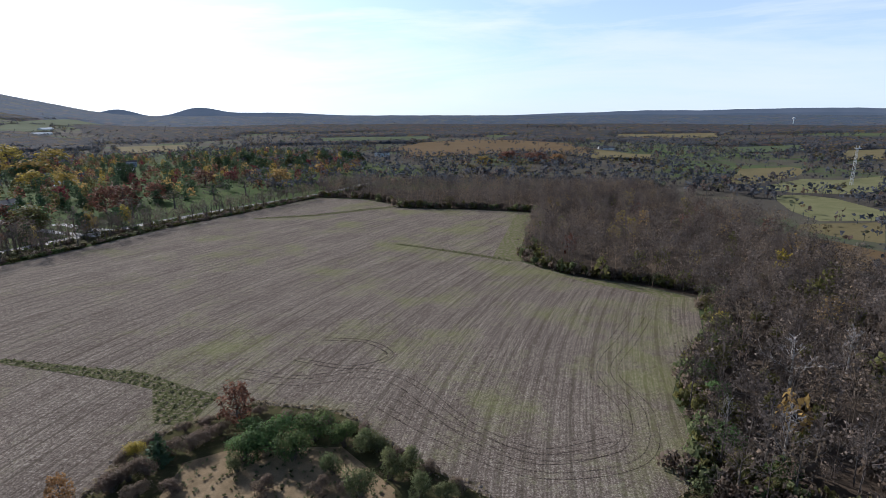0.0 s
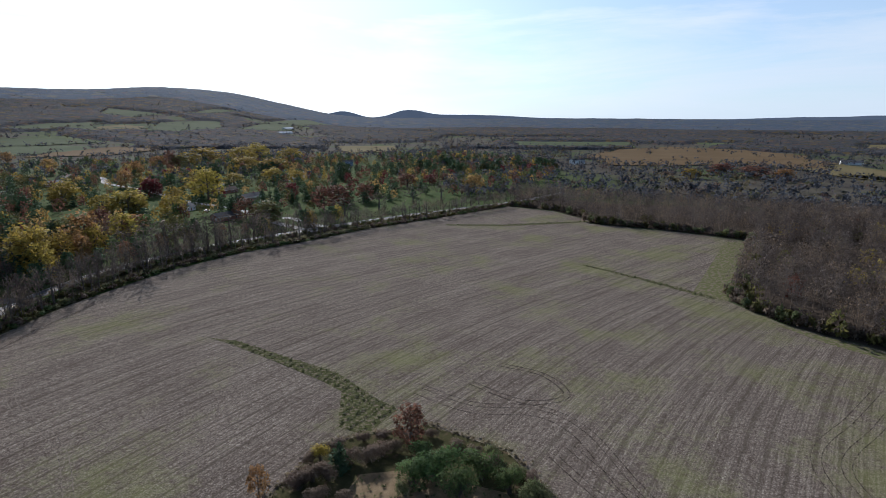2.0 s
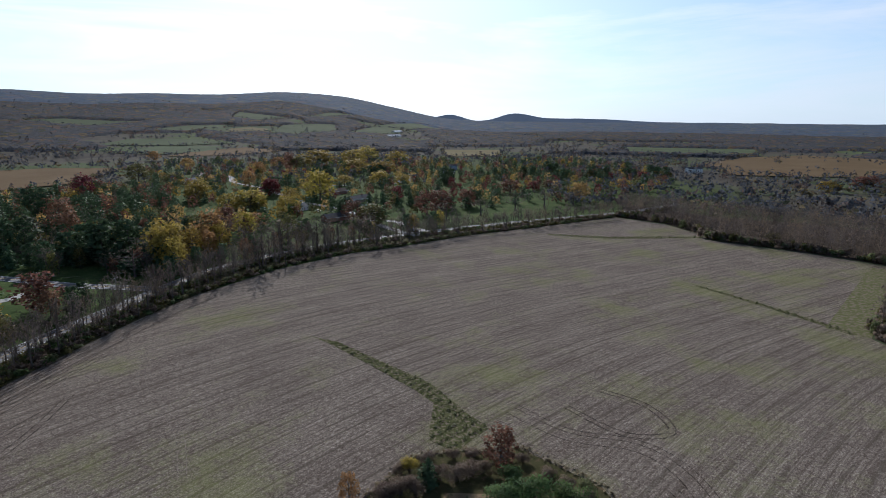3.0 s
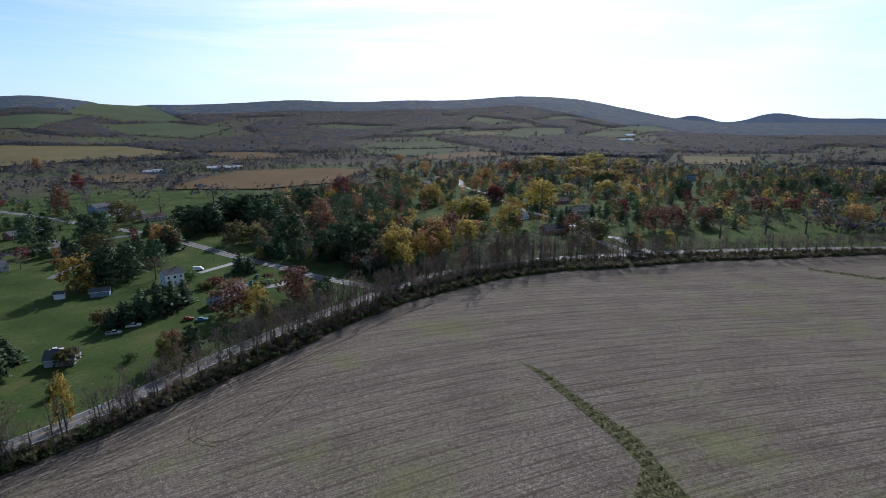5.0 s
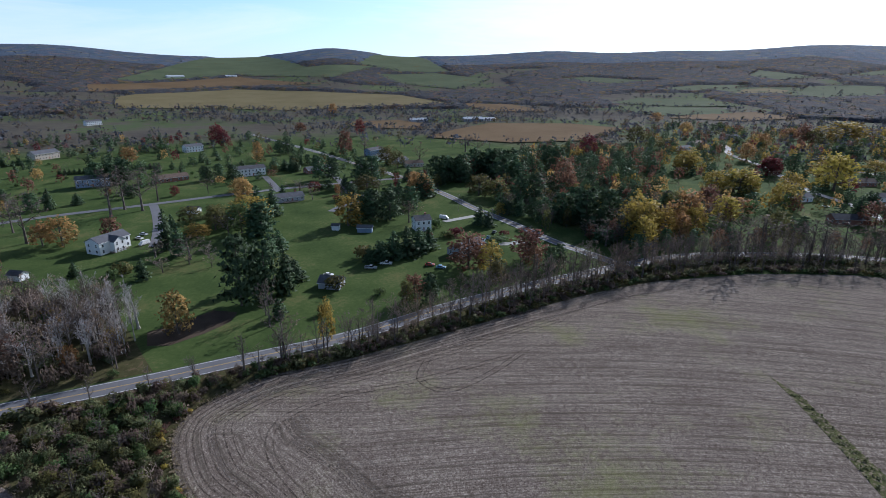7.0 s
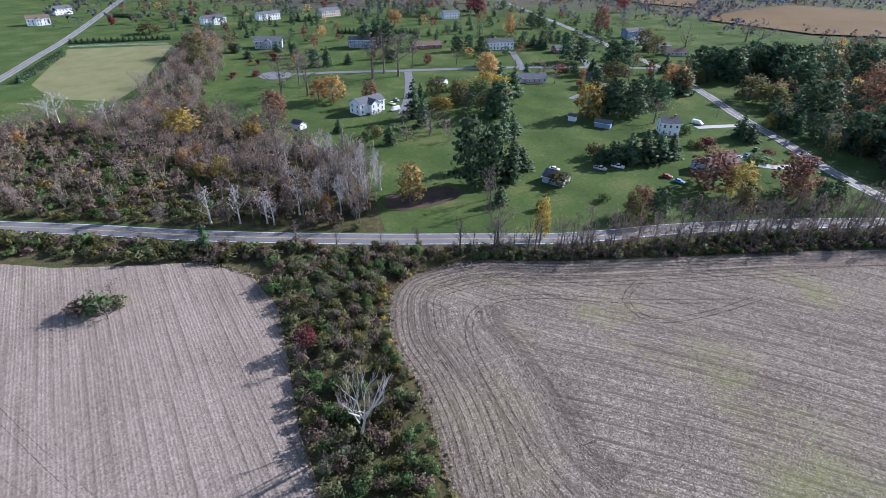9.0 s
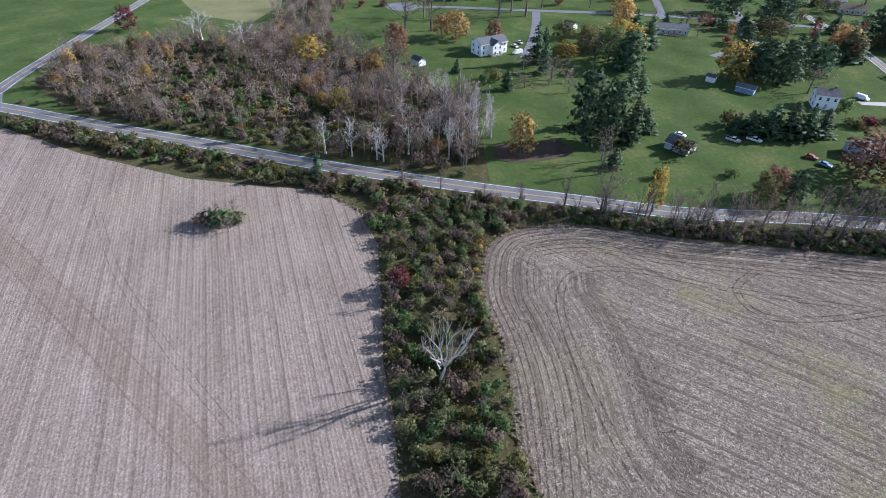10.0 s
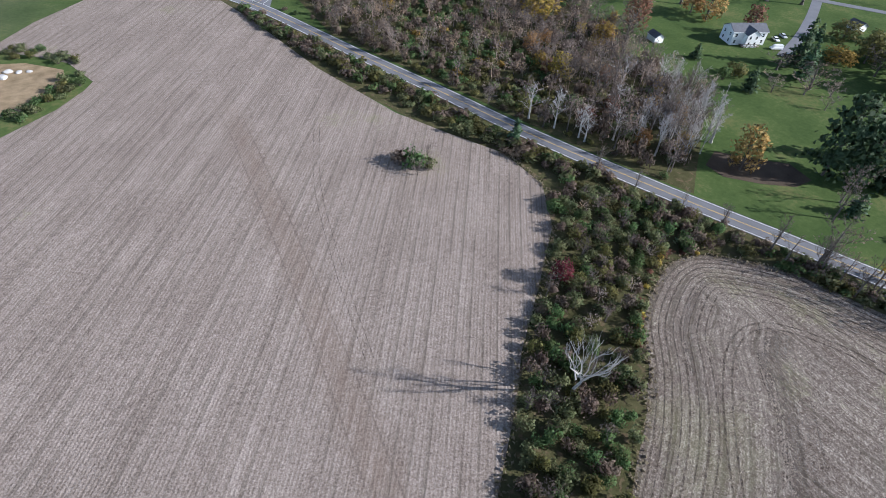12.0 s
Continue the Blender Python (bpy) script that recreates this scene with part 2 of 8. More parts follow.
    if strip:
        # the passes give way raggedly to the rows of the field
        rim = math_node(nt, "ADD", math_node(nt, "MULTIPLY", uv.outputs["X"], 1 / strip), math_node(nt, "MULTIPLY", math_node(nt, "SUBTRACT", drawn_out(0.35, 0.03, 4.0, 0.7), 0.5), 0.5))
        gone = nt.nodes.new("ShaderNodeBsdfTransparent")
        blend = nt.nodes.new("ShaderNodeMixShader")
        link(nt, ramp_node(nt, rim, [(0.7, 0.0), (0.95, 1.0)]), blend.inputs[0])
        link(nt, b.outputs[0], blend.inputs[1])
        link(nt, gone.outputs[0], blend.inputs[2])
        link(nt, blend.outputs[0], nt.nodes["Material Output"].inputs["Surface"])
    return m


def crowns_stuff(name, gain=1.0, through_light=0.0, cast=(1.0, 1.0, 1.0), cell_size=12.0):
    """Distant woods: mostly bare crowns, their grey tinted blue to imitate haze, with rust, ochre and evergreen ones
    among them.
    """
    m, nt, b = material(name, 0.95, 0.0, 0.02)
    p = place_of(nt)
    cell = nt.nodes.new("ShaderNodeTexVoronoi")
    cell.inputs["Scale"].default_value = 1 / cell_size
    link(nt, p, cell.inputs["Vector"])
    hue = nt.nodes.new("ShaderNodeSeparateColor")
    link(nt, cell.outputs["Color"], hue.inputs[0])
    col = ramp_node(nt, hue.outputs[0], [(0.0, (0.052, 0.059, 0.07)), (0.35, (0.072, 0.076, 0.086)), (0.64, (0.058, 0.064, 0.077)), (0.8, (0.115, 0.08, 0.066)), (0.88, (0.045, 0.058, 0.04)), (0.95, (0.125, 0.1, 0.056))])
    small = noise_node(nt, p, 6.0 / cell_size, 4.0, 0.75)
    col = mixed(nt, 1.0, col, ramp_node(nt, small, [(0.3, 0.45 * gain), (0.7, 1.5 * gain)]), "MULTIPLY")
    col = mixed(nt, 1.0, col, cast, "MULTIPLY")
    bump(nt, b, noise_node(nt, p, 0.16, 3.0, 0.6), 1.0, 4.0)
    link(nt, col, b.inputs["Base Color"])
    if through_light:
        tr = nt.nodes.new("ShaderNodeBsdfTranslucent")
        link(nt, col, tr.inputs["Color"])
        mix = nt.nodes.new("ShaderNodeMixShader")
        mix.inputs[0].default_value = through_light
        link(nt, b.outputs[0], mix.inputs[1])
        link(nt, tr.outputs[0], mix.inputs[2])
        link(nt, mix.outputs[0], nt.nodes["Material Output"].inputs["Surface"])
    return m


def land_cover(name):
    """Mown lawn about the houses, passing into brown wood floor and rough pasture farther off."""
    m, nt, b = material(name, 0.95, 0.0, 0.02)
    p = place_of(nt)
    away = nt.nodes.new("ShaderNodeVectorMath")
    away.operation = "DISTANCE"
    link(nt, p, away.inputs[0])
    away.inputs[1].default_value = (-330, 0, 0)
    north = nt.nodes.new("ShaderNodeVectorMath")
    north.operation = "DISTANCE"
    link(nt, p, north.inputs[0])
    north.inputs[1].default_value = (-340, 500, 0)
    south = nt.nodes.new("ShaderNodeVectorMath")
    south.operation = "DISTANCE"
    link(nt, p, south.inputs[0])
    south.inputs[1].default_value = (-330, -480, 0)
    reach = math_node(nt, "MINIMUM", math_node(nt, "MULTIPLY", away.outputs["Value"], 1 / 430), math_node(nt, "MULTIPLY", north.outputs["Value"], 1 / 340))
    reach = math_node(nt, "MINIMUM", reach, math_node(nt, "MULTIPLY", south.outputs["Value"], 1 / 360))
    edge = math_node(nt, "ADD", reach, math_node(nt, "MULTIPLY", noise_node(nt, p, 0.008, 4.0, 0.6), 0.5))
    wild = ramp_node(nt, math_node(nt, "MULTIPLY", edge, 0.5), [(0.56, 0.0), (0.68, 1.0)])
    coarse, small, blades = noise_node(nt, p, 0.045, 5.0, 0.6), noise_node(nt, p, 0.6, 4.0, 0.7), noise_node(nt, p, 4.0, 3.0, 0.7)
    mix = math_node(nt, "ADD", math_node(nt, "MULTIPLY", coarse, 0.5), math_node(nt, "ADD", math_node(nt, "MULTIPLY", small, 0.3), math_node(nt, "MULTIPLY", blades, 0.2)))
    lawn = ramp_node(nt, mix, [(0.36, (0.034, 0.058, 0.019)), (0.52, (0.066, 0.096, 0.031)), (0.64, (0.112, 0.132, 0.052))])
    fallen = ramp_node(nt, math_node(nt, "ADD", math_node(nt, "MULTIPLY", coarse, 0.6), math_node(nt, "MULTIPLY", small, 0.4)), [(0.55, 0.0), (0.66, 1.0)])
    lawn = mixed(nt, math_node(nt, "MULTIPLY", fallen, 0.45), lawn, (0.14, 0.11, 0.05))
    big = noise_node(nt, p, 0.0035, 4.0, 0.6)
    floor = ramp_node(nt, math_node(nt, "ADD", math_node(nt, "MULTIPLY", big, 0.75), math_node(nt, "MULTIPLY", coarse, 0.25)), [(0.4, (0.07, 0.062, 0.055)), (0.49, (0.1, 0.09, 0.07)), (0.56, (0.075, 0.1, 0.045)), (0.66, (0.12, 0.14, 0.065))])
    link(nt, mixed(nt, wild, lawn, floor), b.inputs["Base Color"])
    bump(nt, b, blades, 0.6, 0.08)
    return m


LAND = land_cover("lawn_and_rough_land")
MEADOW = surface("far_meadow", (0.07, 0.092, 0.05), (0.11, 0.13, 0.072), 0.01, 0.95, 0.3, 0.3, 0.1, spots=((0.1, 0.1, 0.045), 0.6))
LITTER = surface("leaf_litter", (0.045, 0.035, 0.027), (0.115, 0.088, 0.066), 0.12, 0.95, 4.0, 0.6, 0.08)
DRYGRASS = surface("dry_grass", (0.15, 0.11, 0.065), (0.36, 0.27, 0.17), 0.25, 0.95, 5.0, 0.8, 0.15)
WEEDS = surface("weedy_grass", (0.055, 0.06, 0.025), (0.115, 0.12, 0.05), 0.5, 0.95, 4.0, 0.8, 0.2, spots=((0.2, 0.165, 0.12), 0.5))
ASPHALT = surface("asphalt", (0.11, 0.11, 0.12), (0.165, 0.165, 0.175), 0.15, 0.75, 9.0, 0.2, 0.01)
WATER = surface("pond_water", (0.02, 0.03, 0.035), (0.03, 0.04, 0.045), 0.2, 0.06, 0.8, 0.1, 0.02, spec=0.5)
CONCRETE = surface("concrete", (0.3, 0.29, 0.28), (0.42, 0.41, 0.39), 0.3, 0.85, 6.0, 0.2, 0.01)
LINE_WHITE = surface("road_paint_white", (0.6, 0.6, 0.58), (0.8, 0.8, 0.78), 1.0, 0.6, 8.0, 0.1, 0.003)
LINE_YELLOW = surface("road_paint_yellow", (0.5, 0.33, 0.07), (0.62, 0.42, 0.1), 1.0, 0.6, 8.0, 0.1, 0.003)
STUBBLE_E, STUBBLE_W = stubble("corn_stubble", True), stubble("corn_stubble_pale", False)
TANFIELD = surface("cut_bean_field", (0.135, 0.112, 0.055), (0.195, 0.165, 0.088), 0.012, 0.95, 0.4, 0.3, 0.1)
BROWNFIELD = surface("harvested_brown_field", (0.12, 0.08, 0.042), (0.17, 0.12, 0.068), 0.012, 0.95, 0.4, 0.3, 0.1)
FAR_WOOD = crowns_stuff("far_wood_crowns", 1.5, 0.4)
CANOPY = crowns_stuff("far_canopy", 0.95, cast=(1.06, 1.0, 0.94), cell_size=14.0)
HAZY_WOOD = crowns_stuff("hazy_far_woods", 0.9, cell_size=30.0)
# a weak blue emission paints distance haze over the farthest woods
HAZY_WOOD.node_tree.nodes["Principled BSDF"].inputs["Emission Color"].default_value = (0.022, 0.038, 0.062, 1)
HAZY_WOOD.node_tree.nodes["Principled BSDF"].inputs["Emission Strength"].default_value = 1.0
VERGE = surface("rough_verge_grass", (0.04, 0.042, 0.018), (0.1, 0.092, 0.045), 0.25, 0.95, 3.0, 0.8, 0.2, spots=((0.12, 0.09, 0.055), 0.56))
THINGREEN = surface("stubble_greened_over", (0.085, 0.092, 0.04), (0.15, 0.155, 0.066), 0.3, 0.95, 4.0, 0.8, 0.1, spots=((0.19, 0.16, 0.115), 0.48))
TRACK_DARK = surface("damp_trodden_soil", (0.06, 0.046, 0.036), (0.16, 0.125, 0.1), 1.1, 0.95, 6.0, 0.6, 0.06, spots=((0.34, 0.29, 0.24), 0.58))
TRACK_PALE = surface("pale_flattened_straw", (0.17, 0.14, 0.115), (0.42, 0.36, 0.3), 1.1, 0.95, 6.0, 0.6, 0.06)
for worn, low in ((TRACK_DARK, 0.37), (TRACK_PALE, 0.25)):
    # tracks show only where the wheels pressed hardest
    nt_worn = worn.node_tree
    clear = nt_worn.nodes.new("ShaderNodeBsdfTransparent")
    blend = nt_worn.nodes.new("ShaderNodeMixShader")
    link(nt_worn, ramp_node(nt_worn, noise_node(nt_worn, place_of(nt_worn), 0.5, 5.0, 0.75), [(low, 0.04), (low + 0.25, 0.75)]), blend.inputs[0])
    link(nt_worn, clear.outputs[0], blend.inputs[1])
    link(nt_worn, nt_worn.nodes["Principled BSDF"].outputs[0], blend.inputs[2])
    link(nt_worn, blend.outputs[0], nt_worn.nodes["Material Output"].inputs["Surface"])
TANGRASS = surface("pale_mown_grass", (0.13, 0.135, 0.062), (0.215, 0.205, 0.108), 0.06, 0.95, 2.0, 0.4, 0.06)
BARK = surface("grey_brown_bark", (0.06, 0.048, 0.04), (0.15, 0.125, 0.105), 0.9, 0.9, 9.0, 0.5, 0.03)


def twig_stuff(name, dark, light, cell_size=6.5):
    """Bare twigs, each crown of its own tone."""
    m, nt, b = material(name, 0.9, 0.0, 0.2)
    p = place_of(nt)
    flat = scaled(nt, p, (1, 1, 0.12))
    cell = nt.nodes.new("ShaderNodeTexVoronoi")
    cell.inputs["Scale"].default_value = 1 / cell_size
    link(nt, flat, cell.inputs["Vector"])
    hue = nt.nodes.new("ShaderNodeSeparateColor")
    link(nt, cell.outputs["Color"], hue.inputs[0])
    fac = math_node(nt, "ADD", math_node(nt, "MULTIPLY", hue.outputs[0], 0.7), math_node(nt, "MULTIPLY", noise_node(nt, p, 0.7, 3.0, 0.7), 0.3))
    col = ramp_node(nt, fac, [(0.15, dark), (0.6, light), (0.85, tuple(c * k for c, k in zip(light, (1.25, 1.12, 0.85))))])
    link(nt, col, b.inputs["Base Color"])
    tr = nt.nodes.new("ShaderNodeBsdfTranslucent")
    link(nt, col, tr.inputs["Color"])
    mix = nt.nodes.new("ShaderNodeMixShader")
    mix.inputs[0].default_value = 0.28
    link(nt, b.outputs[0], mix.inputs[1])
    link(nt, tr.outputs[0], mix.inputs[2])
    link(nt, mix.outputs[0], nt.nodes["Material Output"].inputs["Surface"])
    return m


TWIG = twig_stuff("grey_brown_twigs", (0.075, 0.06, 0.052), (0.19, 0.155, 0.135))
BRUSH_TWIG = twig_stuff("pale_brown_twigs", (0.15, 0.118, 0.102), (0.31, 0.25, 0.215), 4.0)
PALE_BARK = surface("pale_bark", (0.28, 0.255, 0.225), (0.5, 0.465, 0.425), 0.8, 0.85, 6.0, 0.4, 0.02)
PALE_TWIG = surface("pale_grey_twigs", (0.3, 0.275, 0.26), (0.5, 0.465, 0.44), 0.2, 0.9, 2.0, 0.0, vary=0.1)
LEAVES = {
    "yellow": leaf_stuff("yellow_leaves", [(0.2, 0.15, 0.035), (0.35, 0.26, 0.055), (0.47, 0.37, 0.09)]),
    "orange": leaf_stuff("orange_leaves", [(0.23, 0.135, 0.055), (0.38, 0.23, 0.085), (0.48, 0.32, 0.14)]),
    "rust": leaf_stuff("rust_leaves", [(0.1, 0.05, 0.035), (0.185, 0.09, 0.06), (0.26, 0.14, 0.095)]),
    "red": leaf_stuff("dark_red_leaves", [(0.075, 0.018, 0.022), (0.15, 0.032, 0.035), (0.19, 0.06, 0.055)]),
    "olive": leaf_stuff("olive_leaves", [(0.066, 0.067, 0.025), (0.13, 0.125, 0.043), (0.2, 0.178, 0.064)]),
    "green": leaf_stuff("green_leaves", [(0.045, 0.075, 0.03), (0.09, 0.142, 0.05), (0.155, 0.21, 0.08)]),
    "shrub": leaf_stuff("shrub_leaves", [(0.07, 0.085, 0.04), (0.14, 0.16, 0.072), (0.23, 0.23, 0.118)]),
    "needle": leaf_stuff("conifer_needles", [(0.034, 0.056, 0.03), (0.062, 0.104, 0.05), (0.11, 0.165, 0.08)], 0.6, 0.2, 0.32),
    "straw": leaf_stuff("dry_grass_blades", [(0.14, 0.115, 0.07), (0.23, 0.19, 0.12), (0.31, 0.265, 0.18)]),
    "brush": leaf_stuff("brown_brush_leaves", [(0.1, 0.074, 0.058), (0.17, 0.128, 0.1), (0.25, 0.19, 0.15)]),
}
# the horizon hills glow blue-grey, so their haze is painted in as emission
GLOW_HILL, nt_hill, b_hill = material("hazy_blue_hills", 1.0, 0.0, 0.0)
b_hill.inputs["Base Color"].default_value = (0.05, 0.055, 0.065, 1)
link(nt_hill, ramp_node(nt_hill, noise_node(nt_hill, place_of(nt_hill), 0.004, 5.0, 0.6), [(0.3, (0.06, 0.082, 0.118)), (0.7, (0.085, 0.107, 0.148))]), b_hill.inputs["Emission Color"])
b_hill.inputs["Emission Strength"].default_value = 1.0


# ---- the lie of the land ----
RIDGE = [(36.0, 66), (41.5, 104), (47.0, 104), (52.5, 86), (58.0, 88), (63.5, 74), (69.0, 94), (74.5, 73), (80.0, 68), (85.5, 67), (91.0, 108), (96.5, 57), (102.0, 58), (107.5, 58), (113.0, 88), (118.5, 80), (124.0, 80), (129.5, 80)]


def skyline(a):
    """Height of the western hills at their crest, by the bearing in degrees left of +y."""
    return 46.0 + 8.0 * ease((a - 30) / 10) + sum(h * math.exp(-(((a - c) / 4.6) ** 2)) for c, h in RIDGE)


def ease(v):
    v = min(1.0, max(0.0, v))
    return v * v * (3 - 2 * v)


def land(x, y):
    """The ground's height: level round the fields, rising to the hills."""
    r = math.hypot(x, y)
    if r < 900:
        return 0.0
    a = math.degrees(math.atan2(-x, y))
    near = ease((a - 34) / 14)                 # the western ridge stands nearer than the northern rim
    crest = 4300 - 1000 * near
    if a > 150 or a < -60:
        return 48 * ease((r - 900) / 3400)
    top = skyline(a)
    z = top * ease((r - 900) / (crest - 900)) ** 1.35
    if r > crest:
        z = top * (1 - 0.25 * ease((r - crest) / 1500))
    rough = noise.noise(Vector((x / 420, y / 420, 0.3)))
    return z + 7 * rough * ease((r - 1000) / 1500)


def mesh_object(name, verts, faces, mat=None, parent=None, smooth=False):
    me = bpy.data.meshes.new(name)
    me.from_pydata(verts, [], faces)
    if mat:
        me.materials.append(mat)
    if smooth:
        me.shade_smooth()
    ob = new(name, me)
    if parent:
        ob.parent = parent
    return ob


def part(name, bm, mat, parent, label=""):
    """Links a bmesh as one mesh object under a thing or a part."""
    me = bpy.data.meshes.new(name)
    bm.to_mesh(me)
    bm.free()
    me.materials.append(mat)
    ob = new(name, me)
    ob.parent = parent
    if label:
        ob["label"] = label
    return ob


def spline(points, step=6.0):
    """A smooth line through points, cut into short steps."""
    pts = [Vector((*p, 0)) for p in points]
    out = []
    for i in range(len(pts) - 1):
        a, b = pts[max(i - 1, 0)], pts[i]
        c, d = pts[i + 1], pts[min(i + 2, len(pts) - 1)]
        n = max(2, int((c - b).length / step))
        for k in range(n):
            t = k / n
            out.append(0.5 * ((2 * b) + (c - a) * t + (2 * a - 5 * b + 4 * c - d) * t * t + (3 * b - a - 3 * c + d) * t ** 3))
    return out + [pts[-1]]


def ribbon(line, left, right, top, base, follow=False):
    """A slab along a line, from its left to its right offset: vertices and faces."""
    verts, faces = [], []
    n = len(line)
    for i, p in enumerate(line):
        d = (line[min(i + 1, n - 1)] - line[max(i - 1, 0)]).normalized()
        side = Vector((d.y, -d.x, 0))
        for off, z in ((left, base), (left, top), (right, top), (right, base)):
            q = p + side * off
            verts.append((q.x, q.y, z + (land(q.x, q.y) if follow else 0)))
    for i in range(n - 1):
        for k in range(3):
            faces.append((4 * i + k, 4 * i + k + 1, 4 * i + k + 5, 4 * i + k + 4))
    faces += [(3, 2, 1, 0), (4 * n - 4, 4 * n - 3, 4 * n - 2, 4 * n - 1)]
    return verts, faces


def inside(x, y, poly):
    hit = False
    for (x1, y1), (x2, y2) in zip(poly, poly[1:] + poly[:1]):
        if (y1 > y) != (y2 > y) and x < (x2 - x1) * (y - y1) / (y2 - y1) + x1:
            hit = not hit
    return hit


def slab(name, poly, top, mat, label, base=-0.3, drape=0.0, category="ground"):
    """A patch of ground with an edge, level or draped over the land."""
    bm = bmesh.new()
    face = bm.faces.new([bm.verts.new((x, y, top)) for x, y in poly])
    if drape:
        bmesh.ops.triangulate(bm, faces=[face])
        for _ in range(5):
            long = [e for e in bm.edges if e.calc_length() > drape]
            if not long:
                break
            bmesh.ops.subdivide_edges(bm, edges=long, cuts=1)
            bmesh.ops.triangulate(bm, faces=bm.faces[:])
        for v in bm.verts:
            v.co.z = land(v.co.x, v.co.y) + top
    else:
        ext = bmesh.ops.extrude_face_region(bm, geom=[face])
        for v in [g for g in ext["geom"] if isinstance(g, bmesh.types.BMVert)]:
            v.co.z = base
        bmesh.ops.recalc_face_normals(bm, faces=bm.faces[:])
    me = bpy.data.meshes.new(name)
    bm.to_mesh(me)
    bm.free()
    me.materials.append(mat)
    if drape:
        for p in me.polygons:
            if p.normal.z < 0:
                p.flip()
    return tagged(new(name, me), label, category, kind="structure")


def build_ground():
    radii = [0] + [900 * (i / 12) for i in range(1, 13)] + [900 + 4000 * (i / 70) for i in range(1, 71)]
    seg = 300
    verts, faces = [(0, 0, 0)], []
    for r in radii[1:]:
        for k in range(seg):
            a = 2 * math.pi * k / seg
            x, y = r * math.sin(a), r * math.cos(a)
            verts.append((x, y, land(x, y)))
    for k in range(seg):
        faces.append((0, 1 + (k + 1) % seg, 1 + k))
    for i in range(len(radii) - 2):
        for k in range(seg):
            a, b = 1 + i * seg + k, 1 + i * seg + (k + 1) % seg
            faces.append((a, b, b + seg, a + seg))
    ob = mesh_object("ground", verts, faces, LAND, smooth=True)
    tagged(ob, "green autumn grassland rolling out to wooded hills", "ground", kind="structure")


build_ground()


def blue_hills():
    """The hazy hills along the northern rim, far behind everything else."""
    humps = [(-46, 7, 38), (-35, 6, 40), (-28, 5, 26), (-20, 5.5, 34), (-12, 4, 14), (4, 8, 5), (16, 4.5, 26), (23.6, 2.2, 64), (20, 2.5, 14), (30.2, 1.8, 52), (36.5, 3.0, 105)]
    verts, faces = [], []
    n = 240
    for i in range(n + 1):
        a = -60 + 102 * i / n
        top = 52 + sum(h * math.exp(-(((a - c) / w) ** 2)) for c, w, h in humps) + 3 * noise.noise(Vector((a / 1.5, 0, 0)))
        for r, z in ((4480, -5), (4520, top * 0.7), (4560, top), (4640, top * 0.8), (4700, -5)):
            verts.append((-r * math.sin(radians(a)), r * math.cos(radians(a)), z))
    for i in range(n):
        for k in range(4):
            faces.append((5 * i + k, 5 * i + k + 1, 5 * i + k + 6, 5 * i + k + 5))
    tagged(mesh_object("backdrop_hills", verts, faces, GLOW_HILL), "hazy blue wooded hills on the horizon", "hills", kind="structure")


blue_hills()

FIELD_EAST = [(-76.2, 5.3), (-90.7, -2.8), (-101.1, -9.9), (-111.5, -19.1), (-123.9, -24.7), (-134.2, -26.6), (-143.5, -22.9), (-155.7, -7.3), (-162.6, 17.5), (-175.5, 51.6), (-189.5, 86.8), (-200.4, 117.7), (-207.1, 145.5), (-209.1, 192.3), (-200.7, 234.9), (-184.1, 270.8), (-165.8, 319.6), (-144, 357.2), (-101.5, 439.8), (-63, 430.1), (-33.6, 401.1), (-32, 388.3), (27.8, 378.4), (62.6, 366.2), (44.5, 276.2), (36.8, 240.2), (53.3, 217.9), (73.4, 207), (94.3, 188.9), (79.4, 150), (64.5, 132.5), (56, 117), (54.8, 107.4), (51.9, 96.2), (45.3, 83.5), (26.8, 71.1), (9.2, 81.6), (-4, 91.6), (-16.5, 104), (-23.3, 110.5), (-44, 114.3), (-49, 109.7), (-56.1, 105.1), (-62.8, 97.6), (-63.5, 86.8), (-62.9, 58.7), (-61.5, 29.8), (-67.8, 14.8)]
FIELD_WEST = [(-56.7, -8.4), (-71.3, -19.5), (-81.7, -28.7), (-96.3, -38.9), (-117, -54.1), (-128.5, -69.5), (-129.8, -88), (-121.7, -107.7), (-114.7, -126.9), (-107.9, -170.7), (-105.4, -230.3), (-102.6, -254.9), (-72.4, -271.8), (-51.5, -282.6), (-28.9, -264.9), (-15.2, -249.9), (-14, -240.6), (-23.4, -230.8), (-32.3, -219.1), (-36.4, -199.6), (-32.7, -194.5), (-22.4, -185), (-5.8, -175.4), (29.5, -156.4), (61.4, -64.1), (0.2, 3.8), (-30.7, 7.4)]
slab("ground_field_east", FIELD_EAST, 0.06, STUBBLE_E, "harvested corn stubble field with curving drilled rows", category="field")
slab("ground_field_west", FIELD_WEST, 0.06, STUBBLE_W, "pale harvested corn stubble field with straight rows", category="field")

